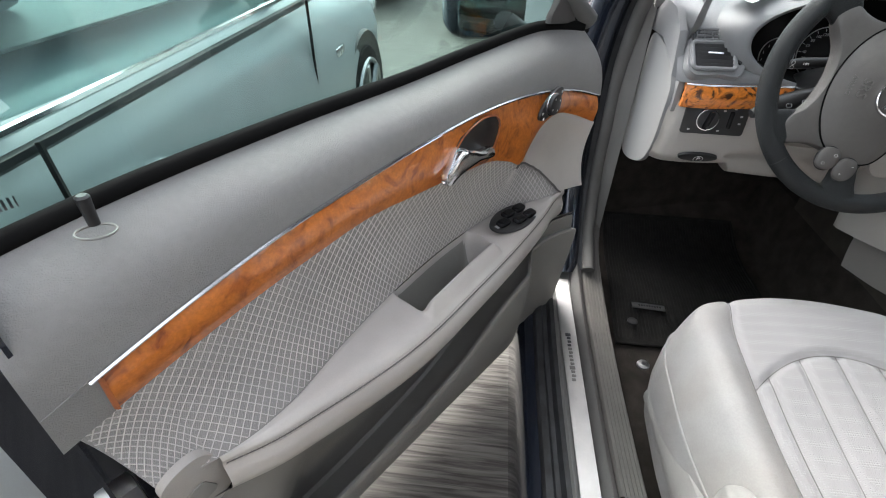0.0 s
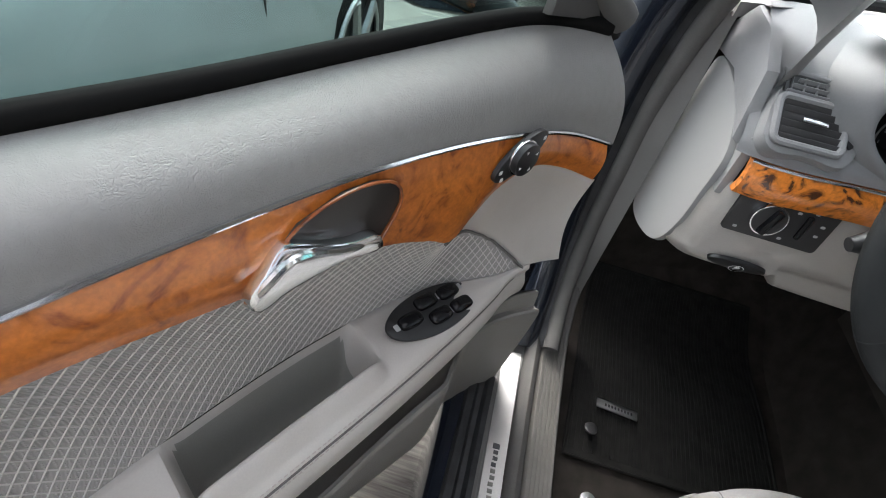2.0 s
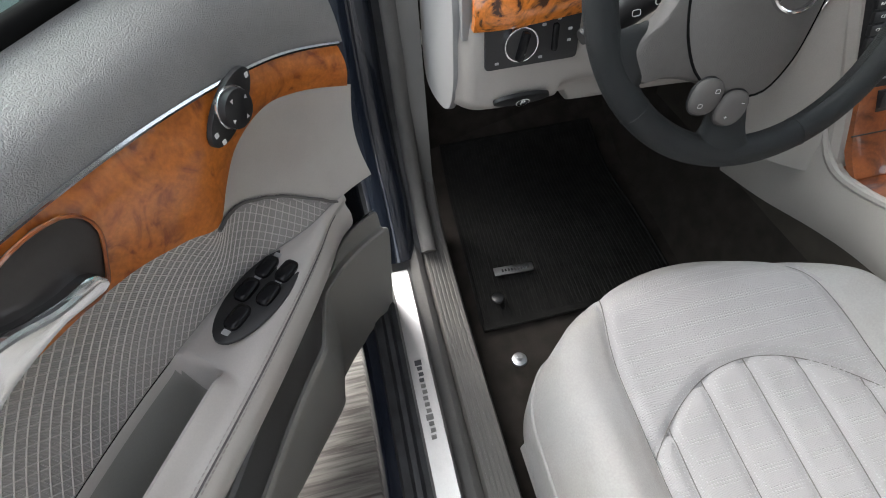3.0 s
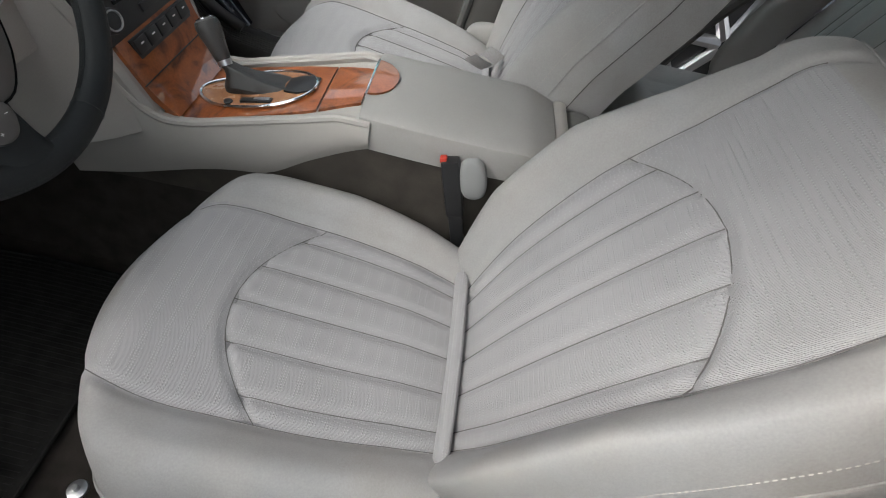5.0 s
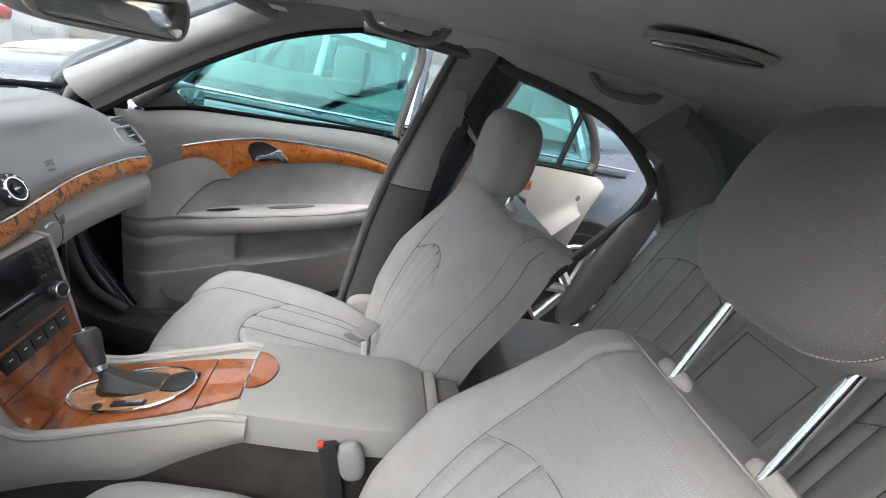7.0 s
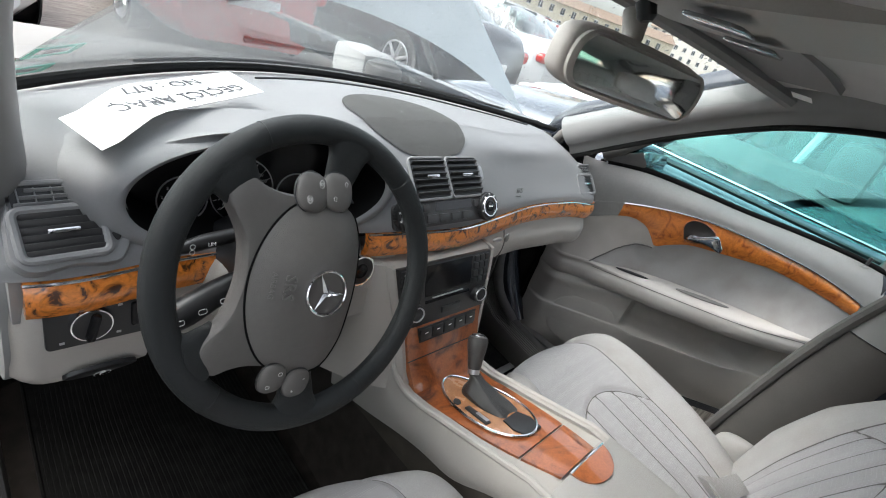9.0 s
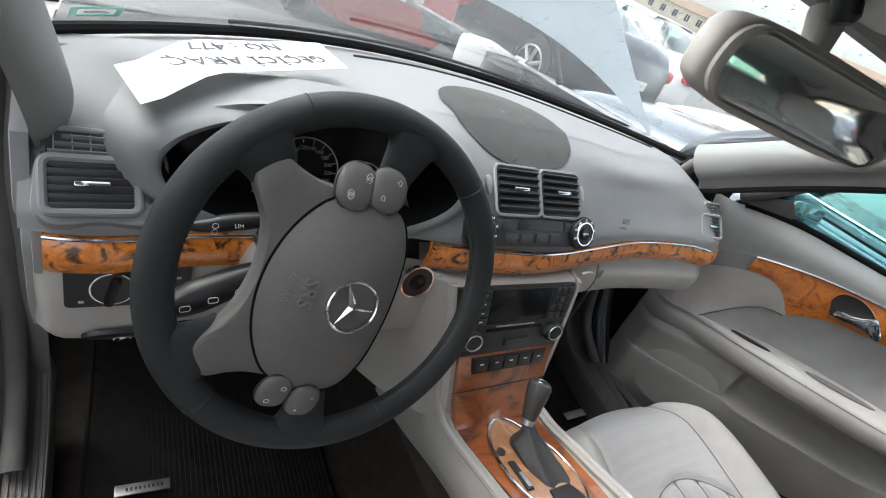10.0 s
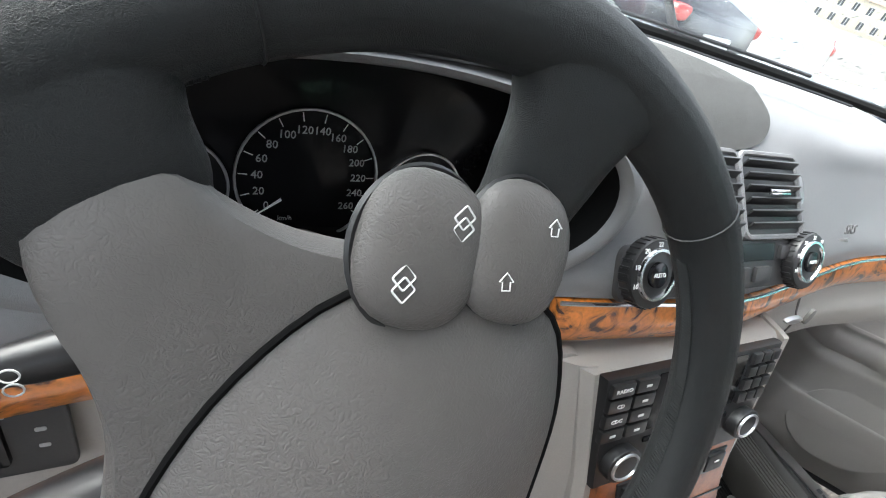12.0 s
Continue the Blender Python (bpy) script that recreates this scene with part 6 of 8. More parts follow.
for sgn, x in ((-1, -0.120), (1, 0.119)):
    k = part("climate_knob", slab(disc(0.030, 40), cl @ pose(x, 0.002, 0.004), 0.014, 0.003), BLACK, cp, "black temperature knob with chrome ring")
    part("knob_ring", rings([[cl @ Vector((x + (0.021 + d) * math.cos(a), 0.002 + (0.021 + d) * math.sin(a), h)) for a in span(0, 2 * math.pi, 41)[:-1]] for d, h in ((0.002, 0.018), (0.0012, 0.0205), (-0.0012, 0.0205), (-0.002, 0.018))], False), CHROME, k)
    part("knob_face", slab(disc(0.011, 30), cl @ pose(x, 0.002, 0.018), 0.003, 0.001), BLACK_GLOSS, k)
    writing("knob_text", "AUTO", 0.0052, cl @ pose(x, 0.002, 0.0213), MARK, k)
    for i, num in enumerate(("16", "18", "20", "22", "24", "26", "28")):
        a = radians(200 - 220 * i / 6)
        writing("knob_number", num, 0.0058, cl @ pose(x + 0.0255 * math.cos(a), 0.002 + 0.0255 * math.sin(a), 0.0183), MARK, k)
    for i in range(30):
        a = 2 * math.pi * i / 30
        part("knurl", moved(block((0, 0, 0), (0.002, 0.0022, 0.010), 0.0006), cl @ pose(x + 0.0302 * math.cos(a), 0.002 + 0.0302 * math.sin(a), 0.010, 0, 0, math.degrees(a))), BLACK, k)

# centre stack under the wood: radio, lower wood, switches
rm = facing((0.006, 0.150, 0.684), (0, -1, 0.38)) @ Matrix.Diagonal((1.04, 0.84, 1, 1))
stack = part("stack_housing", rings([[(0.006 + sx * (0.145 + k[0]), k[1] + (z - 0.765) * 0.40, z) for sx, z in ((-1, 0.736), (1, 0.736), (0.84, 0.62), (0.78, 0.50), (-0.78, 0.50), (-0.84, 0.62))] for k in ((0.012, 0.30), (0.010, 0.190), (0.0, 0.180))], True), TRIM, dash, "light grey centre stack sides")
part("stack_flank", sheet(lambda u, v: (-0.130 - 0.090 * u + 0.022 * v * (1 - u), 0.176 + 0.08 * u * u - 0.085 * v * (1 - 0.6 * u), 0.738 - 0.256 * v), span(0, 1, 12), span(0, 1, 10), (0.0, 0.012, 0)), TRIM, dash, "light grey panel beside the centre stack")
part("stack_flank", sheet(lambda u, v: (0.165 - 0.045 * v ** 1.2 + 0.014 * math.sin(1.57 * u), 0.163 - 0.085 * v + 0.16 * (1 - math.cos(1.57 * u)), 0.738 - 0.246 * v), span(0, 1, 10), span(0, 1, 14), (-0.010, 0, 0)), TRIM, dash, "light grey panel beside the centre stack")
radio = part("radio", slab([(-0.134, 0.066), (0.134, 0.066), (0.116, -0.086), (-0.116, -0.086)], rm, 0.012, 0.004), BLACK, dash, "black radio unit with screen and keys")
part("screen", slab([(-0.066, 0.060), (0.072, 0.060), (0.068, -0.014), (-0.066, -0.016)], rm @ pose(0, 0, 0.012), 0.0012, 0.0004), BLACK_GLOSS, radio, "dark gloss screen")
part("disc_slot", moved(block((0, 0, 0), (0.13, 0.007, 0.004), 0.001), rm @ pose(0.0, -0.030, 0.012)), BLACK_GLOSS, radio)
part("slot_trim", moved(block((0, 0, 0), (0.090, 0.003, 0.003), 0.001), rm @ pose(0.0, -0.022, 0.0135)), SATIN, radio)
part("eject_key", moved(block((0, 0, 0), (0.055, 0.016, 0.006), 0.002), rm @ pose(0.01, -0.062, 0.013)), BLACK, radio)
names = (("RADIO", ""), ("CD", ""), ("CDC", ""), ("", ""))
for r in range(4):
    for cidx in range(2):
        x, y = -0.115 + cidx * 0.031, 0.052 - r * 0.0195
        k = part("key", moved(block((0, 0, 0), (0.028, 0.0165, 0.007), 0.002), rm @ pose(x, y, 0.013)), BLACK, radio)
        if cidx == 0 and names[r][0]:
            writing("key_text", names[r][0], 0.0065, rm @ pose(x, y, 0.0167), MARK, radio)
        else:
            part("key_mark", moved(block((0, 0, 0), (0.007, 0.003, 0.0006), 0), rm @ pose(x, y, 0.0167)), MARK, radio)
    for cidx in range(3):
        part("number_key", moved(block((0, 0, 0), (0.0145, 0.0155, 0.007), 0.002), rm @ pose(0.086 + cidx * 0.0165 - 0.002 * r, 0.052 - r * 0.0195, 0.013)), BLACK, radio)
for x in (-0.095, 0.095):
    k = part("radio_knob", slab(disc(0.022, 36), rm @ pose(x, -0.048, 0.010), 0.014, 0.003), BLACK, radio, "black radio knob with bright ring")
    part("knob_ring", rings([[rm @ Vector((x + (0.0165 + d) * math.cos(a), -0.048 + (0.0165 + d) * math.sin(a), h)) for a in span(0, 2 * math.pi, 37)[:-1]] for d, h in ((0.0016, 0.024), (0.001, 0.026), (-0.001, 0.026), (-0.0016, 0.024))], False), SATIN, k)
lw = part("stack_wood", sheet(lambda u, v: (0.006 + u * (0.114 - 0.010 * v), 0.116 - 0.048 * v - 0.022 * v**4, 0.626 - 0.122 * v), span(-1, 1, 14), span(0, 1, 16), (0, 0.016, 0)), BURL_RED, dash, "red-brown burl wood under the radio")
part("wood_joint", tube([(0.006 + u * 0.112, 0.116 - 0.048 * 0.56 - 0.003, 0.626 - 0.122 * 0.56) for u in span(-1, 1, 12)], 0.0012, 5), BLACK, dash)
sb = part("switch_bar", slab([(-0.092, 0.016), (0.092, 0.016), (0.086, -0.018), (-0.086, -0.018)], facing((0.012, 0.112, 0.600), (0, -1, 0.34)), 0.008, 0.004), BLACK, dash, "black switch bar")
for i in range(5):
    part("switch", moved(block((0, 0, 0), (0.032, 0.024, 0.008), 0.003), facing((0.012, 0.107, 0.602), (0, -1, 0.34)) @ pose(-0.070 + i * 0.035, 0, 0.002)), BLACK, sb)
    part("switch_mark", moved(block((0, 0, 0), (0.008, 0.002, 0.0006), 0), facing((0.012, 0.107, 0.602), (0, -1, 0.34)) @ pose(-0.070 + i * 0.035, 0.003, 0.0064)), MARK, sb)

# light switch, parking brake release, ignition lock
lm = facing((-0.585, 0.2100, 0.726), (0, -1, 0.06))
ls = part("light_switch_panel", slab(rounded(0.128, 0.062, 0.006), lm, 0.004, 0.002), BLACK, dash, "black light switch panel")
kn = part("light_knob", slab(disc(0.021, 36), lm @ pose(-0.018, 0.002, 0.004), 0.010, 0.002), BLACK, ls, "rotary light knob with chrome ring")
part("knob_ring", rings([[lm @ Vector((-0.018 + (0.0215 + d) * math.cos(a), 0.002 + (0.0215 + d) * math.sin(a), h)) for a in span(0, 2 * math.pi, 37)[:-1]] for d, h in ((0.0014, 0.004), (0.0010, 0.0125), (-0.001, 0.0125), (-0.0014, 0.004))], False), CHROME, kn)
part("knob_grip", moved(block((0, 0, 0), (0.010, 0.038, 0.014), 0.004), lm @ pose(-0.018, 0.002, 0.016, 0, 0, -14)), BLACK_GLOSS, kn)
part("thumb_wheel", slab(rounded(0.008, 0.036, 0.003), lm @ pose(0.030, 0.002, 0.004), 0.004, 0.002), BLACK_GLOSS, ls)
for x, y in ((-0.05, 0.024), (-0.036, 0.026), (-0.018, 0.027), (0.0, 0.026), (0.014, 0.020), (0.034, 0.025), (0.05, 0.01), (0.05, -0.005), (-0.048, -0.022), (0.012, -0.022)):
    part("mark", slab(rounded(0.0055, 0.0035, 0.001, 2), lm @ pose(x, y, 0.0041), 0.0004, 0), MARK_DIM, ls)
pb = part("brake_release", slab(disc(0.042, 30, 1.0, 0.32), facing((-0.592, 0.213, 0.642), (0, -1, -0.55)), 0.006, 0.002), BLACK, dash, "black parking brake release")
writing("brake_text", "P", 0.015, facing((-0.592, 0.2085, 0.636), (0, -1, -0.55)) @ pose(0, 0.004, 0.003), MARK, pb)
part("brake_ring", rings([[facing((-0.592, 0.2085, 0.636), (0, -1, -0.55)) @ Vector(((0.0095 + d) * math.cos(a), 0.004 + (0.0095 + d) * math.sin(a), 0.003 + h)) for a in span(0, 2 * math.pi, 29)[:-1]] for d, h in ((0.0006, 0), (-0.0006, 0.0004))], False), MARK, pb)
ig = facing((-0.203, 0.190, 0.735), (0, -1, 0.12))
col = part("ignition_surround", slab(rounded(0.13, 0.11, 0.03), ig @ pose(0.008, -0.046, -0.012), 0.012, 0.006), TRIM, dash)
ign = part("ignition_lock", slab(disc(0.026, 36), ig @ pose(0, 0, -0.004), 0.010, 0.002), BLACK, dash, "black ignition lock in a chrome ring")
part("lock_ring", rings([[ig @ Vector(((0.028 + d) * math.cos(a), (0.028 + d) * math.sin(a), h)) for a in span(0, 2 * math.pi, 41)[:-1]] for d, h in ((0.003, 0.002), (0.0015, 0.007), (-0.0015, 0.007), (-0.003, 0.002))], False), CHROME, ign)
part("key_slot", slab(disc(0.014, 30), ig @ pose(0, 0, 0.006), 0.002, 0.001), BLACK_GLOSS, ign)
# letters coloured darker than the pad so that the emboss reads
writing("airbag_mark", "SRS", 0.018, facing((0.30, 0.238, 0.838), (0, -1, 0.3)), surface("embossed_grey", (0.12, 0.12, 0.122), 0.6), dash, 0.0006)
writing("airbag_mark", "AIRBAG", 0.008, facing((0.30, 0.236, 0.822), (0, -1, 0.3)), surface("embossed_grey_small", (0.12, 0.12, 0.122), 0.6), dash, 0.0006)
part("defrost_slot", tube([(x, screen_y(x) - 0.055, top_z(x, screen_y(x) - 0.055) + 0.001) for x in span(-0.22, 0.55, 32)], 0.003, 6), BLACK, dash)
# ---- paper sheet on the dash ----
def paper_pt(u, v):
    o = Vector((-0.582, 0.236, 0))
    a, b = Vector((0.268, 0.166, 0)), Vector((-0.022, 0.082, 0))
    p = o + a * u + b * v
    k = min(max(u / 0.30, 0), 1)
    return (p.x, p.y, 0.943 + 0.030 * k * k * (3 - 2 * k) + 0.003 * v)


sheet_paper = solo("paper_sheet", sheet(paper_pt, span(0, 1, 14), span(0, 1, 10), (0, 0, 0.0006)), PAPER, "white printed paper sheet lying on the dash", "paper")
ang = math.degrees(math.atan2(0.166, 0.268))
for text, uu, vv, sz in (("GEÇİCİ ARAÇ", 0.50, 0.33, 0.034), ("NO : 477", 0.46, 0.78, 0.033)):
    p = paper_pt(uu, vv)
    writing("print", text, sz, pose(p[0], p[1], p[2] + 0.0018, 0, 0, ang + 180) @ Matrix.Diagonal((1.15, 0.85, 1, 1)), INK, sheet_paper, 0.0002)

# ---- steering wheel, turned clockwise ----
TILT = radians(22)
wheel_x, wheel_up, wheel_out = Vector((1, 0, 0)), Vector((0, math.sin(TILT), math.cos(TILT))), Vector((0, -math.cos(TILT), math.sin(TILT)))
WM = Matrix((wheel_x, wheel_up, wheel_out)).transposed().to_4x4()
WM.translation = Vector((-0.395, 0.078, 0.836))
WM = WM @ pose(0, 0, 0, 0, 0, -106) @ Matrix.Scale(1.05, 4)
wheel = thing("steering_wheel", WM.translation, "dark leather four-spoke steering wheel, turned, with airbag pad and chrome emblem", "steering wheel")
R = 0.1805
RC = Vector((-0.003, 0.0095, 0))
rim_r = lambda a: 0.0168
loops = []
for a in span(0, 2 * math.pi, 97)[:-1]:
    d = Vector((math.cos(a), math.sin(a), 0))
    loops.append([WM @ (RC + d * (R + 0.0168 * math.cos(b)) + Vector((0, 0, 0.0150 * math.sin(b)))) for b in span(0, 2 * math.pi, 19)[:-1]])
part("rim", rings(loops + loops[:1], False), WHEEL_RIM, wheel, "dark slate leather rim")
for a in (35, 145, 215, 325):
    d = Vector((math.cos(radians(a)), math.sin(radians(a)), 0))
    part("rim_seam", tube([WM @ (RC + d * (R + 0.0171 * math.cos(b)) + Vector((0, 0, 0.0153 * math.sin(b)))) for b in span(0, 2 * math.pi, 25)[:-1]], 0.0005, 4, closed=True), BLACK, wheel)
st = []
for k in range(150):
    a = radians(40 + 100 * k / 150)
    for a in (a, a + math.pi):
        d = Vector((math.cos(a), math.sin(a), 0))
        s2 = Vector((math.cos(a + 0.012), math.sin(a + 0.012), 0))
        st.append(tube([WM @ (RC + d * (R - 0.0166) + Vector((0, 0, 0.003))), WM @ (RC + s2 * (R - 0.0166) + Vector((0, 0, -0.003)))], 0.0008, 4))
tagged(part("rim_stitching", join(*st), WHEEL_RIM, wheel), kind="stuff")


def spoke(angle, w0, w1, material, r0=0.05, lift=0.012, name="spoke"):
    d = Vector((math.cos(radians(angle)), math.sin(radians(angle)), 0))
    s = Vector((-d.y, d.x, 0))
    f = curve((r0, (w0, 0.014, lift)), (max(0.10, r0 + 0.006), ((w0 + w1) / 2 * 0.86, 0.013, lift * 0.9)), (0.14, (w1 * 0.9, 0.011, lift * 0.35)), (R - 0.020, (w1 * 1.15, 0.0125, 0.0)), (R - 0.004, (w1 * 1.75, 0.0140, 0.0)))
    ls_ = []
    for r in span(r0, R - 0.004, 16):
        w, h, z = f(r)
        ls_.append([WM @ (RC * (r / R) + d * r + s * (w * math.copysign(abs(math.cos(b)) ** 0.6, math.cos(b))) + Vector((0, 0, z + h * math.copysign(abs(math.sin(b)) ** 0.8, math.sin(b))))) for b in span(0, 2 * math.pi, 25)[:-1]])
    return part(name, rings(ls_), material, wheel, "dark grey spoke")


spoke(4, 0.032, 0.025, WHEEL_RIM, 0.105, -0.004)
spoke(176, 0.032, 0.025, WHEEL_RIM, 0.105, -0.004)
spoke(-52, 0.018, 0.026, WHEEL_RIM, 0.125, -0.010)
spoke(232, 0.018, 0.026, WHEEL_RIM, 0.125, -0.010)
# lower cover with its two spokes
half = [(0.106, -0.015), (0.103, -0.045), (0.103, -0.066), (0.107, -0.084), (0.113, -0.100), (0.107, -0.114), (0.091, -0.124), (0.077, -0.119), (0.062, -0.108), (0.044, -0.098), (0.022, -0.093)]
cover = spline([(-x, y) for x, y in half] + [(0.0, -0.091)] + [(x, y) for x, y in reversed(half)] + [(0.06, 0.045), (-0.06, 0.045)], 110, True)
cover = [(p[0] + 0.006, p[1]) for p in cover]
mid_c = Vector((0, -0.045, 0))


def cover_z(x, y):
    r = math.hypot(x, y)
    return 0.016 - 0.004 * max(0, (r - 0.09) / 0.07)


part("lower_cover", rings([[WM @ Vector((mid_c.x + (p[0] - mid_c.x) * k, mid_c.y + (p[1] - mid_c.y) * k, cover_z(p[0] * k, p[1] * k) * s + h)) for p in cover] for k, s, h in ((0.06, 1, 0), (0.5, 1, 0), (0.8, 1, 0), (0.92, 1, -0.0008), (0.975, 1, -0.004), (1.0, 0.6, -0.008), (0.985, 0.3, -0.014), (0.9, 0.2, -0.016))]), WHEEL_PAD, wheel, "grey lower cover with two spokes")
# airbag pad
pad_out = [(-0.100, 0.026), (-0.070, 0.046), (-0.030, 0.054), (0.030, 0.054), (0.070, 0.046), (0.100, 0.026), (0.107, 0.002), (0.105, -0.028), (0.092, -0.054), (0.066, -0.074), (0.030, -0.087), (-0.030, -0.087), (-0.066, -0.074), (-0.092, -0.054), (-0.105, -0.028), (-0.107, 0.002)]
pad_out = [(x + 0.008, y + 0.005) for x, y in pad_out]
outline = spline(pad_out, 64, True)


def dome(r):
    return 0.0165 + 0.0205 * (1 - r**2.6) + 0.001 * (1 - r)


loops = [[WM @ Vector((p[0] * r, p[1] * r, dome(r))) for p in outline] for r in (0.04, 0.15, 0.3, 0.45, 0.6, 0.72, 0.82, 0.9, 0.95, 0.985, 1.0)]
loops.append([WM @ Vector((p[0] * 1.004, p[1] * 1.004, 0.004)) for p in outline])
airbag = part("airbag_pad", rings(loops), WHEEL_PAD, wheel, "grained charcoal airbag pad")
part("pad_gap", tube([WM @ Vector((p[0] * 1.008, p[1] * 1.008, 0.0162)) for p in outline], 0.0014, 6, closed=True), MATTE_BLACK, wheel)
# emblem: ring and three blades
em = WM @ pose(0.0095, 0.004, 0.0385)
emblem = part("emblem_ring", rings([[em @ Vector(((0.0268 + d) * math.cos(a), (0.0268 + d) * math.sin(a), h)) for a in span(0, 2 * math.pi, 57)[:-1]] for d, h in ((0.0018, -0.002), (0.0014, 0.0022), (0, 0.0032), (-0.0014, 0.0022), (-0.0018, -0.002))], False), CHROME, airbag, "chrome ring emblem")
for k in range(3):
    q = em @ pose(0, 0, 0.0008, 0, 0, 120 * k + 90)
    tip, b1, b2, c0 = q @ Vector((0.0258, 0, 0)), q @ Vector((0.0025, 0.0042, 0)), q @ Vector((0.0025, -0.0042, 0)), q @ Vector((0.0008, 0, 0.0036))
    part("blade", ([tip, b1, c0, b2, q @ Vector((0, 0, -0.001))], [(0, 1, 2), (0, 2, 3), (0, 4, 1), (0, 3, 4), (1, 4, 3, 2)]), CHROME, emblem, smooth=0)
# letters of the pad's own plastic, coloured lighter as relief catching light
emb = surface("lightened_charcoal_emboss", (0.14, 0.132, 0.125), 0.5, bump=0)
writing("airbag_text", "SRS", 0.020, WM @ pose(0.008, -0.044, dome(0.55) + 0.0008, 14, 0, 0), emb, airbag, 0.0012)
writing("airbag_text", "AIRBAG", 0.009, WM @ pose(0.008, -0.0615, dome(0.76) + 0.0008, 21, 0, 0), emb, airbag, 0.0012)
# thumb keys, two on each side
for sg in (-1, 1):
    for k, (x, y) in enumerate(((0.1195, 0.0065), (0.112, -0.0275))):
        m = WM @ pose(0.008 + sg * x, y - 0.003, 0.0165, 0, sg * 12, 0) @ Matrix.Scale(1.0 if sg < 0 else 0.80, 4)
        key = part("thumb_key", moved(ellipsoid((0, 0, 0), (0.0240, 0.0216, 0.0085), 0.82), m), WHEEL_PAD, wheel, "grey oval thumb key")
        part("key_gap", tube([m @ Vector((0.0247 * math.cos(a), 0.0223 * math.sin(a), -0.0012)) for a in span(0, 2 * math.pi, 41)[:-1]], 0.0016, 6, closed=True), BLACK, key)
        for j in (-1, 1):
            mm = m @ pose(-0.0105 * j * sg, 0.0072 * j * sg, 0.0081, -3 * j, 0, 100)
            if sg < 0 and k == 1:
                for off in (-0.0017, 0.0017):
                    part("key_mark", tube([mm @ Vector((p[0] * 0.7 - p[1] * 0.7, p[0] * 0.7 + p[1] * 0.7 + off, 0)) for p in rounded(0.0056, 0.0050, 0.0006, 2)], 0.00035, 4, closed=True), MARK, key)
            elif sg < 0:
                part("key_mark", tube([mm @ Vector((p[0] * 0.8, p[1] * 0.8, 0)) for p in [(-0.002, -0.0030), (-0.002, 0.0004), (-0.0035, 0.0004), (0.0, 0.004), (0.0035, 0.0004), (0.002, 0.0004), (0.002, -0.0030)]], 0.0003, 4, closed=True), MARK, key)
            elif k == 1:
                part("key_mark", tube([mm @ Vector((p[0], p[1], 0)) for p in rounded(0.006, 0.005, 0.0015, 3)], 0.0003, 4, closed=True), MARK, key)
            else:
                part("key_mark", moved(block((0, 0, 0), (0.004, 0.0007, 0.0005), 0), mm), MARK, key)
                if j < 0:
                    part("key_mark", moved(block((0, 0, 0), (0.0007, 0.004, 0.0005), 0), mm), MARK, key)
# column and stalks
c0 = WM.translation
colm = thing("steering_column", c0 - wheel_out * 0.16, "grey steering column shroud with black stalks", "steering column")
part("shroud", tube([c0 - wheel_out * 0.03, c0 - wheel_out * 0.06, c0 - wheel_out * 0.12, c0 - wheel_out * 0.20], [0.045, 0.058, 0.062, 0.060], 24), BLACK, colm, "black column shroud")
part("lower_shroud", moved(ellipsoid((0, -0.035, -0.15), (0.075, 0.062, 0.09), 0.75), Matrix.Translation(c0) @ Matrix((wheel_x, wheel_up, wheel_out)).transposed().to_4x4()), TRIM, colm, "grey lower shroud")


def stalk(points, rs, name):
    s = part(name, tube(spline(points, 18), [curve(*[(i / (len(rs) - 1), r) for i, r in enumerate(rs)])(t) for t in span(0, 1, 18)], 14), BLACK, colm, "black column stalk")
    return s


s1 = stalk([(-0.40, 0.14, 0.833), (-0.45, 0.128, 0.817), (-0.50, 0.120, 0.803), (-0.540, 0.112, 0.789), (-0.566, 0.106, 0.781), (-0.572, 0.105, 0.779)], [0.009, 0.011, 0.0155, 0.0175, 0.0175, 0.008], "signal_stalk")
s2 = stalk([(-0.40, 0.165, 0.868), (-0.45, 0.160, 0.864), (-0.50, 0.155, 0.860), (-0.535, 0.15, 0.858), (-0.540, 0.15, 0.858)], [0.006, 0.007, 0.0095, 0.0095, 0.005], "cruise_stalk")
writing("stalk_text", "LIM", 0.0065, facing((-0.492, 0.1455, 0.862), (0, -1, 0.15)), MARK, s2)
for k in range(2):
    part("stalk_mark", tube([facing((-0.516, 0.1425, 0.864 - 0.008 * k), (0, -1, 0.15)) @ Vector((0.003 * math.cos(a), 0.003 * math.sin(a), 0)) for a in span(0, 2 * math.pi, 13)[:-1]], 0.0004, 4, closed=True), MARK, s2)
for k in range(4):
    q = facing((-0.465 - k * 0.026, 0.1035 - 0.003 * k + 0.006 * (k < 1), 0.816 - 0.0075 * k), (0.1, -1, 0.35))
    part("stalk_mark", tube([q @ Vector((p[0], p[1], 0)) for p in rounded(0.010, 0.006, 0.002, 2)], 0.0005, 4, closed=True), MARK, s1)

# ---- centre console ----
con = thing("centre_console", (0, -0.2, 0.15), "light grey centre console with red-brown wood deck and padded lid", "console")
XL, XR = -0.135, 0.125
DECK = curve((-0.34, 0.594), (-0.28, 0.586), (-0.16, 0.553), (-0.05, 0.522), (0.03, 0.502), (0.07, 0.503), (0.10, 0.522), (0.125, 0.556))


def half_w(y):
    return 0.114 + 0.006 * max(0, y) / 0.1


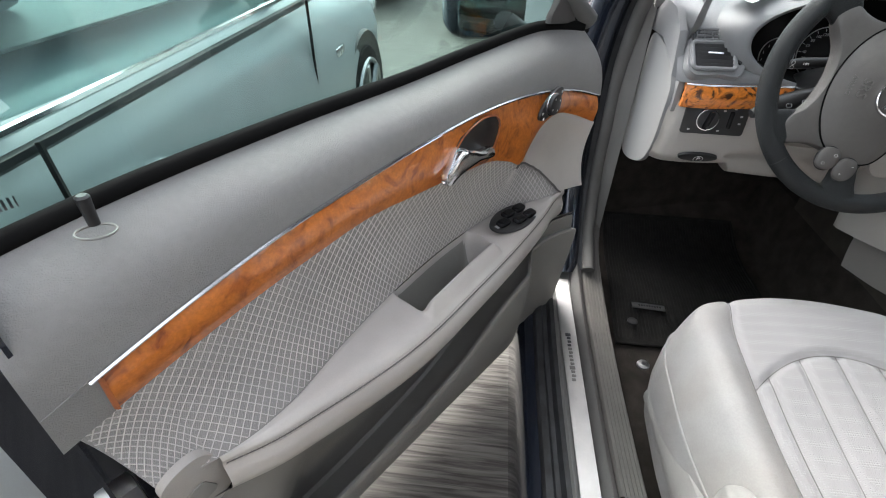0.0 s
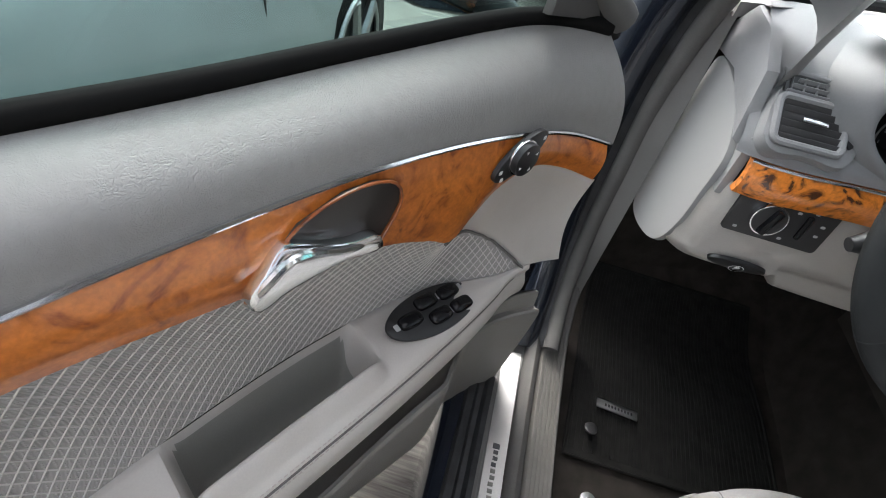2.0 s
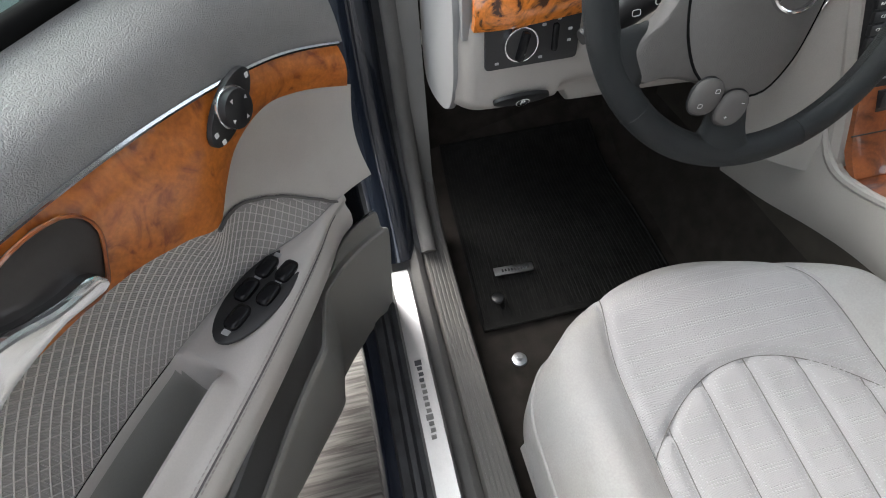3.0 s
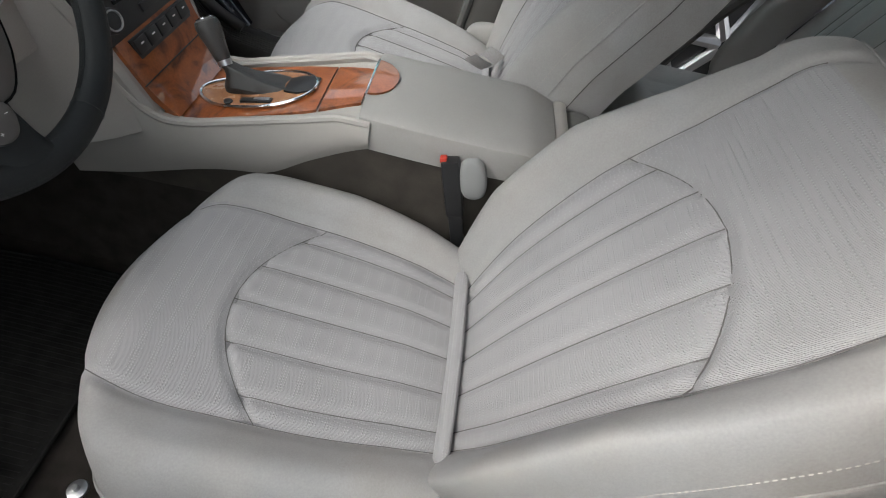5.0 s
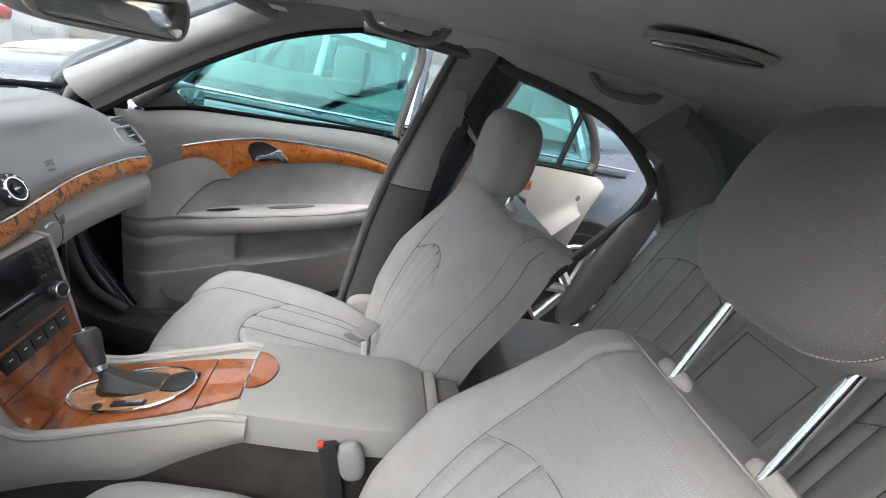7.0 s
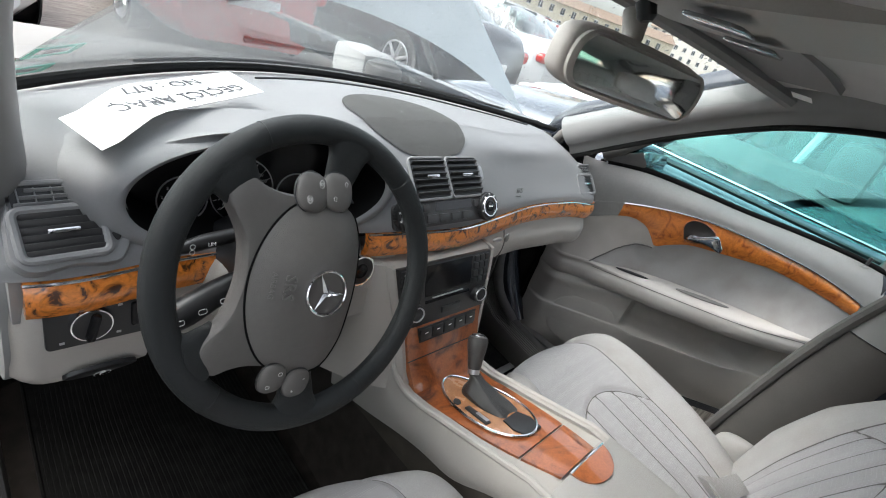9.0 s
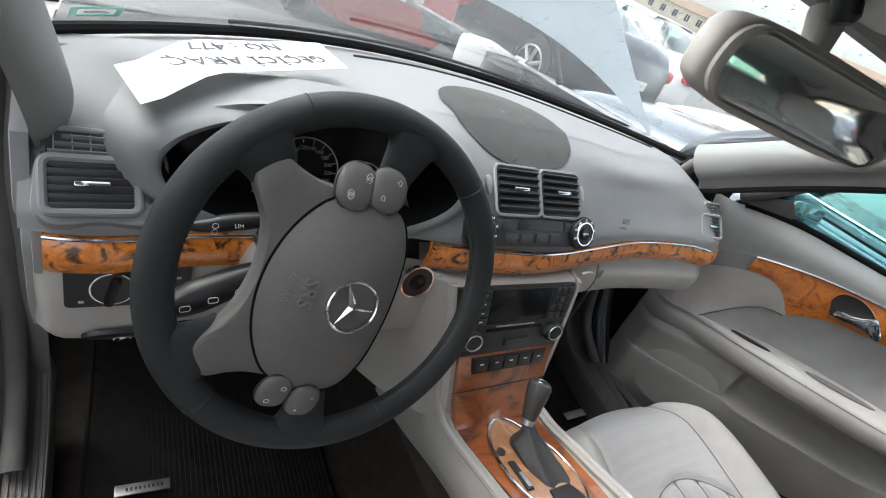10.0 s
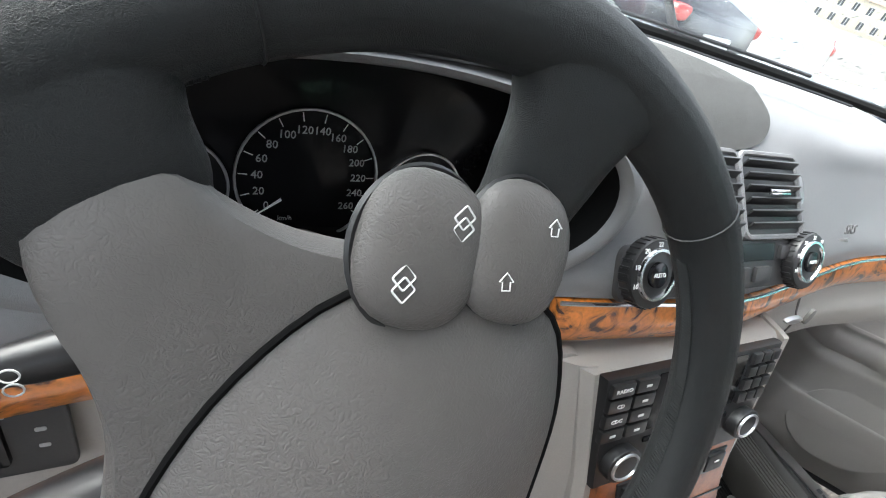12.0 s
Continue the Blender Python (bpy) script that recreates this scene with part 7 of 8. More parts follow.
def con_side(sg):
    lowz = curve((-0.62, 0.46), (-0.46, 0.555), (-0.36, 0.550), (-0.276, 0.525), (-0.18, 0.475), (-0.105, 0.428), (-0.03, 0.415), (0.04, 0.40), (0.15, 0.37), (0.26, 0.35))

    def f(y, v):
        w = half_w(y)
        top = min(DECK(y) + 0.004, 0.578)
        return (sg * (w + 0.012 * math.sin(math.pi * v * 0.9) - 0.008 * v), y, top + (min(lowz(y), top - 0.02) - top) * v)
    part("side_panel", sheet(f, span(-0.285, 0.26, 30), span(0, 1, 10), (-sg * 0.02, 0, 0)), TRIM, con, "light grey side panel")
    part("side_carpet", sheet(lambda y, v: (sg * (0.110 - 0.004 * v), y, min(0.54, DECK(min(y, 0.05)) - 0.015) * (1 - v) + 0.13 * v), span(-0.66, 0.55, 30), span(0, 1, 6), (-sg * 0.02, 0, 0)), CARPET_TAUPE, con, "taupe carpeted side")


con_side(-1)
con_side(1)
part("rim", join(*[tube([(sg * (half_w(y) - 0.004), y, min(DECK(y) + 0.003, 0.577)) for y in span(-0.285, 0.125, 30)], 0.007, 8) for sg in (-1, 1)]), TRIM, con)
part("deck_bed", sheet(lambda x, y: (x * half_w(y), y, DECK(y) - 0.006), span(-0.97, 0.97, 6), span(-0.34, 0.125, 20), (0, 0, -0.01)), TRIM, con)


WOOD_W = curve((-0.262, 0.057), (-0.185, 0.074), (-0.05, 0.088), (0.06, 0.092), (0.125, 0.097))


def deck_wood(y0, y1, name, label):
    return part(name, sheet(lambda x, y: (x * WOOD_W(y), y, DECK(y) + 0.0015 - 0.002 * abs(x) ** 3), span(-1, 1, 14), span(y0, y1, 14), (0, 0, -0.006)), BURL_RED, con, label)


deck_wood(0.062, 0.125, "ashtray_lid", "red-brown burl wood ashtray lid")
deck_wood(-0.185, 0.058, "shift_deck", "red-brown burl wood round the gear lever")
deck_wood(-0.258, -0.189, "rear_deck", "red-brown burl wood strip")
part("ashtray_pull", slab(disc(0.016, 20, 1.0, 0.3), pose(0.03, 0.10, DECK(0.10) + 0.003, 50, 0, 0), 0.003, 0.001), CHROME, con)
# oval chrome frame round the lever
oc = Vector((-0.004, -0.058, 0))
oval_pts = [(oc.x + 0.062 * math.cos(a) * (1 - 0.12 * math.sin(a)), oc.y + 0.108 * math.sin(a)) for a in span(0, 2 * math.pi, 49)[:-1]]
plate = part("shift_plate", ([(x, y, DECK(y) + 0.0045) for x, y in oval_pts] + [(oc.x, oc.y, DECK(oc.y) + 0.0045)], [(i, (i + 1) % 48, 48) for i in range(48)]), surface("pale_brown_wood_plate", (0.42, 0.20, 0.10), 0.25, vary=0.25, scale=40, coat=1.0, bump=0), con, "glossy pale brown shift plate")
part("shift_frame", tube([(x, y, DECK(y) + 0.005) for x, y in oval_pts], 0.0032, 8, closed=True), CHROME, plate, "chrome oval frame")
part("ash_slot", slab([(-0.022, -0.03), (0.022, -0.03), (0.030, 0.0), (0.022, 0.028), (-0.022, 0.028), (-0.030, 0)], pose(0.002, -0.138, DECK(-0.138) + 0.004, -15, 0, 0), 0.004, 0.002), BLACK, plate)
part("gate_display", block((-0.047, -0.070, DECK(-0.07) + 0.006), (0.013, 0.06, 0.005), 0.0015, pose(0, 0, 0, -15, 0, -6)), BLACK, plate)
part("gate_window", block((-0.046, -0.080, DECK(-0.08) + 0.0092), (0.008, 0.030, 0.001), 0.0004, pose(0, 0, 0, -15, 0, -6)), SATIN, plate)
part("mode_key", slab(disc(0.008, 20), pose(-0.046, -0.018, DECK(-0.018) + 0.005), 0.003, 0.001), BLACK, plate)
# gear lever
gl = thing("gear_lever", (0.0, -0.04, 0.52), "black leather gear lever with a silver topped knob", "gear lever")
base_w = [(0.034, 0.060), (0.034, 0.050), (0.026, 0.036), (0.019, 0.024), (0.014, 0.016), (0.012, 0.013)]
loops = []
for i, (wx, wy) in enumerate(base_w):
    k = i / 5
    cx, cy, cz = 0.010 - 0.005 * k, -0.054 + 0.052 * k, 0.527 + 0.034 * k
    loops.append([(cx + wx * math.copysign(abs(math.cos(a)) ** 0.7, math.cos(a)), cy + wy * math.copysign(abs(math.sin(a)) ** 0.7, math.sin(a)), cz + (0.003 * math.sin(5 * a) - 0.28 * wy * math.sin(a)) * (1 - k)) for a in span(0, 2 * math.pi, 33)[:-1]])
part("gaiter", rings(loops), surface("black_leather_gaiter", (0.03, 0.028, 0.027), 0.45, vary=0.12, bump=0.3, cells=400), gl, "black leather gaiter")
p0, p1 = Vector((0.006, 0.002, 0.560)), Vector((0.026, 0.034, 0.620))
kd = (p1 - p0).normalized()
part("collar", tube([p0 - kd * 0.004, p0 + kd * 0.008], 0.0125, 20), SATIN, gl, "satin metal collar")
part("knob", tube([p0 + kd * x for x in (0.006, 0.014, 0.030, 0.050, 0.064, 0.072, 0.075)], [0.0125, 0.0145, 0.0165, 0.0205, 0.0215, 0.0195, 0.015], 26), surface("dark_knob_leather", (0.05, 0.047, 0.045), 0.42, bump=0.3, cells=420), gl, "dark leather knob")
km = facing(p0 + kd * 0.0745, kd, (0, 1, 0))
part("cap_ring", slab(disc(0.0150, 30), km, 0.0025, 0.001), CHROME, gl, "silver cap")
part("cap", slab(disc(0.0118, 30), km @ pose(0, 0, 0.0022), 0.0012, 0.0005), BLACK, gl)
part("cap_mark", moved(block((0, 0, 0), (0.014, 0.003, 0.0008), 0.0002), km @ pose(0, 0.001, 0.0036)), MARK, gl)

# armrest lid
def lid(a, y):
    k = (y + 0.268) / -0.332
    w = 0.113 + 0.006 * math.sin(math.pi * min(max(k, 0), 1))
    x = w * math.sin(a)
    z = 0.564 + 0.024 * max(0, math.cos(a)) ** 0.55 - 0.045 * max(0, abs(a) - 1.35) / 0.3
    z += 0.012 * (1 - k * 0.6) - 0.016 * max(0, k - 0.85) / 0.15
    return (x, y, z)


ld = part("lid", grid(lid, span(-1.65, 1.65, 40), [-0.266, *span(-0.270, -0.59, 22), -0.597, -0.60]), LEATHER, con, "padded light grey armrest lid")
part("lid_front", grid(lambda a, v: (lid(a, -0.266)[0] * v, -0.266 - 0.001, 0.535 + (lid(a, -0.266)[2] - 0.535) * v), span(-1.65, 1.65, 20), span(0, 1, 4)), SEAM, con)
def on_lid(x, y):
    return lid(math.asin(max(-1, min(1, x / 0.115))), y)[2]


tip = [(0.056 * math.cos(a) * (1.0 if math.sin(a) < 0 else 1.0), -0.267 + (0.044 if math.sin(a) < 0 else 0.003) * math.sin(a)) for a in span(0, 2 * math.pi, 41)[:-1]]
part("wood_tip", ([(x, y, on_lid(x, y) + 0.0035) for x, y in tip] + [(0.0, -0.285, on_lid(0, -0.285) + 0.005)] + [(x, y, on_lid(x, y) - 0.004) for x, y in tip], [(i, (i + 1) % 40, 40) for i in range(40)] + [(i, i + 41, (i + 1) % 40 + 41, (i + 1) % 40) for i in range(40)]), BURL_RED, con, "red-brown burl wood lid tip")
part("tip_edge", tube([(x, -0.266, on_lid(x, -0.268) + 0.003) for x in span(-0.058, 0.058, 14)], 0.0022, 6), CHROME, con, "thin chrome line")
part("lid_hinge", block((0, -0.615, 0.550), (0.20, 0.030, 0.05), 0.012), TRIM, con, "grey rear hinge of the lid")
part("rear_vent", block((0, -0.655, 0.465), (0.19, 0.06, 0.20), 0.02), TRIM_DARK, con)
part("box", sheet(lambda y, v: (0.108 * v, y, 0.560), span(-0.60, -0.285, 6), span(-1, 1, 4), (0, 0, -0.035 )), TRIM, con)

# ---- floor mats ----
def mat(cx, y0, y1, w, label):
    t = thing("floor_mat", (cx, (y0 + y1) / 2, 0.13), label, "floor mat", "floor mats")
    def f(u, v):
        y = y0 + (y1 - y0) * v
        return (cx + u * w * (1 - 0.10 * v), y, floor_line(y) + 0.012)
    part("base", sheet(f, span(-1, 1, 12), span(0, 1, 20), (0, 0, -0.008)), MAT, t)
    rb = []
    for k in range(46):
        u = -0.95 + 1.9 * k / 45
        rb.append(tube([Vector(f(u, v)) + Vector((0, 0, 0.0006)) for v in span(0.03, 0.97, 16)], 0.0022, 4))
    tagged(part("rib", join(*rb), MAT, t), kind="stuff")
    edge = [f(u, 0) for u in span(-1, 1, 12)] + [f(1, v) for v in span(0.05, 1, 18)] + [f(u, 1) for u in span(0.9, -1, 12)] + [f(-1, v) for v in span(0.95, 0.05, 18)]
    part("edge", tube(edge, 0.004, 6, closed=True), MAT, t)
    return t, f


m1, f1 = mat(-0.42, 0.155, 0.66, 0.232, "black ribbed driver's floor mat with a metal badge")
part("badge", block((-0.549, 0.272, 0.1425), (0.092, 0.022, 0.004), 0.0015, pose(0, 0, 0, 0, 0, -4)), SATIN, m1, "satin metal badge")
for k in range(9):
    part("badge_bar", block((-0.575 + k * 0.0072, 0.2732 - k * 0.0005, 0.1447), (0.004, 0.007, 0.0006), 0.0002), INK, m1)
part("fixing", tube([(-0.606, 0.208, 0.137), (-0.606, 0.208, 0.141), (-0.606, 0.208, 0.143)], [0.014, 0.0135, 0.009], 22), BLACK, m1)
m2, f2 = mat(0.455, 0.08, 0.66, 0.225, "black ribbed passenger floor mat with a metal badge")
part("badge", block((0.605, 0.190, 0.1425), (0.085, 0.024, 0.004), 0.0015), SATIN, m2, "satin metal badge")
part("fixing", tube([(0.625, 0.125, 0.137), (0.625, 0.125, 0.141), (0.625, 0.125, 0.143)], [0.014, 0.0135, 0.009], 22), TRIM_DARK, m2)
clip = thing("floor_clip", (-0.606, 0.060, 0.128), "round metal mat clip in the carpet", "clip")
part("washer", tube([(-0.606, 0.060, 0.126), (-0.606, 0.060, 0.131), (-0.606, 0.060, 0.1325)], [0.016, 0.015, 0.010], 22), SATIN, clip)
part("stud", tube([(-0.606, 0.060, 0.130), (-0.606, 0.060, 0.142)], [0.006, 0.0045], 14), SATIN, clip)

# ---- roof things ----
rv = thing("interior_mirror", (-0.01, 0.02, 1.25), "light grey rear-view mirror tilted towards the driver", "mirror")
mm = facing((-0.034, -0.056, 1.184), (-0.34, -1, -0.06), (0.05, 0, 1)) @ Matrix.Scale(1.06, 4)
part("housing", moved(ellipsoid((0, 0, -0.016), (0.132, 0.040, 0.026), 0.5), mm), TRIM, rv, "light grey mirror housing")
part("bezel", rings([[mm @ Vector((p[0] * k, p[1] * k, h)) for p in rounded(0.246, 0.066, 0.028)] for k, h in ((1.02, 0.004), (1.02, 0.0095), (0.985, 0.0125), (0.955, 0.0125), (0.95, 0.008))], False), TRIM, rv, "pale rounded bezel")
part("mirror_glass", slab(rounded(0.238, 0.058, 0.026), mm @ pose(0, 0, 0.0085), 0.003, 0.001), MIRROR, rv, "mirror glass")
part("stem", tube([mm @ Vector((0, 0.01, -0.03)), (-0.01, -0.015, 1.225), (0.0, 0.0, 1.262)], [0.016, 0.014, 0.02], 12), TRIM, rv)
oh = thing("roof_console", (0, -0.18, 1.26), "grey overhead console with lamp lenses", "roof console")
part("body", sheet(lambda u, v: (u * (0.16 - 0.02 * v), 0.03 - 0.32 * v, roof_z(0.03 - 0.32 * v) - 0.010 - 0.012 * math.sin(math.pi * v)), span(-1, 1, 12), span(0, 1, 10), (0, 0, 0.03)), TRIM, oh)
for x in (-0.085, 0.085):
    part("lens", slab(rounded(0.09, 0.07, 0.02), pose(x, -0.14, roof_z(-0.14) - 0.0315, 180, 0, 0), 0.004, 0.002), BLUE_OVAL, oh)
part("knob", tube([(-0.03, -0.02, 1.275), (-0.03, -0.03, 1.258), (-0.03, -0.032, 1.253)], [0.014, 0.013, 0.008], 14), BLACK, oh)
for sg in (-1, 1):
    v = thing("sun_visor", (sg * 0.33, -0.08, 1.25), "grey padded sun visor folded up", "sun visor", "sun visors")
    part("flap", sheet(lambda a, b: (sg * (0.19 + 0.30 * a), 0.0 - 0.16 * b - 0.10 * (a * 0.75) ** 2, roof_z(0.0 - 0.16 * b) - 0.010 - 0.030 * a * a * a), span(0, 1, 10), span(0, 1, 8), (0, 0, 0.014)), PILLAR, v)
    if sg > 0:
        part("label", block((0.43, -0.17, 1.2385), (0.045, 0.035, 0.001), 0.0002, pose(0, 0, 0, 0, 8, 0)), MARK, v)
lamp = thing("dome_lamp", (-0.09, -0.87, 1.29), "oval roof lamp with a smoky lens in a pale frame", "ceiling lamp")
lz = roof_z(-0.87) - 0.006
part("frame", slab(disc(0.10, 36, 1.0, 0.62), pose(-0.09, -0.87, lz, 180, 0, 90), 0.010, 0.004), TRIM, lamp)
part("lens", slab(disc(0.088, 36, 1.0, 0.54), pose(-0.09, -0.87, lz - 0.009, 180, 0, 90), 0.005, 0.003), BLUE_OVAL, lamp)
for y in (-0.455, -1.07):
    for sg in (1,):
        h = thing("grab_handle", (sg * 0.54, y, 1.24), "grey folding grab handle on the roof edge", "grab handle", "grab handles")
        ze = roof_z(y) - 0.032
        pts = [(sg * 0.555, y + 0.11, ze + 0.012), (sg * 0.533, y + 0.082, ze - 0.026), (sg * 0.526, y, ze - 0.040), (sg * 0.533, y - 0.082, ze - 0.026), (sg * 0.555, y - 0.11, ze + 0.012)]
        part("bar", tube(spline(pts, 24), 0.0105, 10, flat=1.4), PILLAR, h)
        part("hook", ellipsoid((sg * 0.535, y - 0.078, ze - 0.022), (0.011, 0.013, 0.015), 0.9), TRIM_DARK, h)

# ---- outside: parked cars, raised bonnet, buildings ----
def parked_car(name, m, paint, label, roof=1.45, scale=1.0):
    """A plain saloon about 4.6 m long, nose towards +y of the pose m."""
    t = thing(name, m.translation, label, "car", "parked cars")
    sil = [(-2.30, 0.62, 0.90), (-2.20, 0.50, 1.00), (-1.75, 0.42, 1.06), (-1.2, 0.36, 1.00), (-0.4, 0.30, 0.97), (0.4, 0.30, 0.96), (0.95, 0.32, 0.94), (1.5, 0.36, 0.88), (2.0, 0.42, 0.80), (2.25, 0.48, 0.70), (2.33, 0.55, 0.62)]
    top = curve(*[(a, c) for a, b, c in sil])
    low = curve(*[(a, 0.22) for a, b, c in sil])
    wid = curve((-2.30, 0.66), (-2.1, 0.80), (-1.5, 0.88), (0, 0.90), (1.5, 0.88), (2.1, 0.78), (2.33, 0.60))
    loops = []
    for y in span(-2.30, 2.33, 47):
        w, z1, z0 = wid(y), top(y), 0.20
        prof = [(-0.82, z0), (-0.98, z0 + 0.12), (-1.0, 0.45), (-1.0, 0.62), (-0.975, z1 - 0.13), (-0.93, z1 - 0.05), (-0.80, z1), (-0.4, z1 + 0.02), (0, z1 + 0.03), (0.4, z1 + 0.02), (0.80, z1), (0.93, z1 - 0.05), (0.975, z1 - 0.13), (1.0, 0.62), (1.0, 0.45), (0.98, z0 + 0.12), (0.82, z0)]
        loops.append([m @ Vector((a * w, y, z)) for a, z in prof])
    body = part("body", rings(loops), paint, t, smooth=50)
    gs = [(-1.72, 1.06, 0.70), (-1.35, 1.26, 0.66), (-0.95, roof - 0.04, 0.60), (-0.4, roof, 0.585), (0.15, roof - 0.02, 0.585), (0.55, 1.28, 0.62), (1.10, 0.99, 0.72)]
    gl_ = []
    for y, z, w in [tuple(q) for q in spline(gs, 19)]:
        gl_.append([m @ Vector((a * (w + (0.80 - w) * (1 - k)), y, 0.93 + (z - 0.93) * k)) for a, k in ((-1, 0), (-1, 0.5), (-1, 0.86), (-0.90, 0.97), (-0.5, 1.0), (0, 1.02), (0.5, 1.0), (0.90, 0.97), (1, 0.86), (1, 0.5), (1, 0))])
    part("cabin_floor", sheet(lambda u, v: m @ Vector((0.74 * u, -1.55 + 2.45 * v, 1.02 + 0.022 * (1 - u * u) - 0.035 * v)), span(-1, 1, 5), span(0, 1, 5), (0, 0, 0.006)), TRIM_DARK, t, "dark grey cabin floor")
    for sx in (-0.36, 0.36):
        for y in (-0.05, -0.95):
            part("seat", moved(block((sx, y, 1.12), (0.46, 0.16, 0.22), 0.05), m), PILLAR, t, "grey seat back")
    part("cabin_glass", rings(gl_, False), GLASS_CAR, t, "tinted cabin glass", smooth=50)
    rf = [[m @ Vector((a * (w + 0.01), y, 0.93 + (z - 0.93) * (1.0 if abs(a) < 0.95 else 0.88) + 0.012)) for a in (-1, -0.9, -0.5, 0, 0.5, 0.9, 1)] for y, z, w in [tuple(q) for q in spline(gs[2:5], 9)]]
    part("roof", grid(lambda i, j: rf[int(j)][int(i)], range(7), range(9)), paint, t)
    for sg in (-1, 1):
        part("window_trim", tube([m @ Vector((sg * 0.872 * min(1, 1.0), y, 0.955 + 0.0 * y)) for y in span(-1.55, 0.98, 16)], 0.007, 6), CHROME, t, "chrome window line")
        for y, dz in ((-0.42, 0.0), (-1.35, 0.05), (0.62, -0.05)):
            part("pillar", tube([m @ Vector((sg * 0.815, y + 0.05, 0.95)), m @ Vector((sg * 0.60, y - (0.25 if y > 0.5 else -0.22 if y < -1 else 0.0), roof - 0.10))], 0.035, 8), paint, t)
        part("wing_mirror", moved(ellipsoid((sg * 0.99, 0.78, 1.02), (0.10, 0.06, 0.07), 0.7), m), paint, t)
        for y in (-0.45, 0.45):
            part("door_handle", moved(block((sg * 0.905, y - 0.72, 0.80), (0.03, 0.20, 0.03), 0.010), m), CHROME, t)
        for y in (-0.40, 0.70):
            part("door_gap", tube([m @ Vector((sg * 0.903, y + 0.02 * math.sin(z * 3), z)) for z in span(0.30, 0.94, 8)], 0.005, 5), BLACK, t)
        part("side_repeater", moved(block((sg * 0.897, 1.02, 0.70), (0.02, 0.10, 0.035), 0.008), m), LAMP_CLEAR, t, "clear side repeater lamp")
        part("waist_strip", tube([m @ Vector((sg * 0.885, y, 0.925)) for y in span(-1.5, 0.95, 16)], 0.010, 6), BLACK, t, "black window seal")
        part("tail_lamp", moved(ellipsoid((sg * 0.64, -2.20, 0.80), (0.17, 0.10, 0.085), 0.6), m), LAMP_RED, t)
        part("head_lamp", moved(ellipsoid((sg * 0.62, 2.14, 0.66), (0.17, 0.14, 0.075), 0.6), m), LAMP_CLEAR, t)
        for y in (-1.38, 1.42):
            c = Vector((sg * 0.80, y, 0.32))
            wh = part("wheel", moved(rings([[Vector((c.x + sg * dx, c.y + r * math.cos(a), c.z + r * math.sin(a))) for a in span(0, 2 * math.pi, 33)[:-1]] for dx, r in ((-0.11, 0.26), (-0.10, 0.315), (-0.02, 0.325), (0.07, 0.32), (0.105, 0.295), (0.108, 0.235), (0.07, 0.225))]), m), RUBBER, t)
            part("arch", moved(rings([[Vector((sg * 0.885 + sg * dx, c.y + r * math.cos(a), c.z + r * math.sin(a))) for a in span(0, 2 * math.pi, 33)[:-1]] for dx, r in ((0.0, 0.37), (0.018, 0.365), (0.012, 0.345))]), m), BLACK, t)
            for k in range(7):
                a = 2 * math.pi * k / 7
                part("rim_spoke", moved(tube([(c.x + sg * 0.105, c.y + 0.03 * math.cos(a), c.z + 0.03 * math.sin(a)), (c.x + sg * 0.112, c.y + 0.23 * math.cos(a), c.z + 0.23 * math.sin(a))], [0.03, 0.022], 8), m), SATIN, wh)
            part("rim_lip", moved(tube([(c.x + sg * 0.113, c.y + 0.235 * math.cos(a), c.z + 0.235 * math.sin(a)) for a in span(0, 2 * math.pi, 33)[:-1]], 0.012, 6, closed=True), m), SATIN, wh)
    part("bumper", moved(block((0, 2.26, 0.42), (1.30, 0.16, 0.22), 0.06), m), paint, t)
    part("number_plate", moved(block((0, -2.31, 0.62), (0.52, 0.02, 0.11), 0.006), m), MARK, t)
    part("grille", moved(block((0, 2.325, 0.60), (0.60, 0.04, 0.12), 0.02), m), BLACK, t)
    return t


Zg = GROUND
parked_car("parked_saloon", pose(-2.56, 0.12, Zg, 0, 0, 0), PAINT_SILVER, "silver saloon parked close beside the open driver's door")
parked_car("parked_saloon", pose(2.42, -0.18, Zg, 0, 0, 1) @ Matrix.Diagonal((1, 1, 1.07, 1)), PAINT_GREY, "steel blue saloon with chrome window line parked alongside")
parked_car("parked_saloon", pose(4.7, 0.6, Zg, 0, 0, 3), PAINT_WHITE, "white saloon parked in the next bay")
parked_car("parked_saloon", pose(-0.8, 6.6, Zg, 0, 0, 3), PAINT_WHITE, "white car parked ahead with red tail lamps")
parked_car("parked_saloon", pose(1.9, 7.0, Zg, 0, 0, -2), PAINT_RED, "red car parked ahead")
parked_car("parked_saloon", pose(4.6, 6.2, Zg, 0, 0, 4), PAINT_BLUE, "dark car parked ahead")
parked_car("parked_saloon", pose(7.4, 6.8, Zg, 0, 0, 2), PAINT_WHITE, "white car with red lamps parked further off")
parked_car("parked_saloon", pose(10.5, 8.5, Zg, 0, 0, 0), PAINT_RED, "red car in the far row")
parked_car("parked_saloon", pose(14, 10.5, Zg, 0, 0, 0), PAINT_SILVER, "silver car in the far row")
parked_car("parked_saloon", pose(6.5, -6.0, Zg, 0, 0, 80), PAINT_SILVER, "grey car parked behind on the far side")
parked_car("parked_saloon", pose(-3.5, 8.0, Zg, 0, 0, 10), PAINT_GREY, "grey car parked ahead")

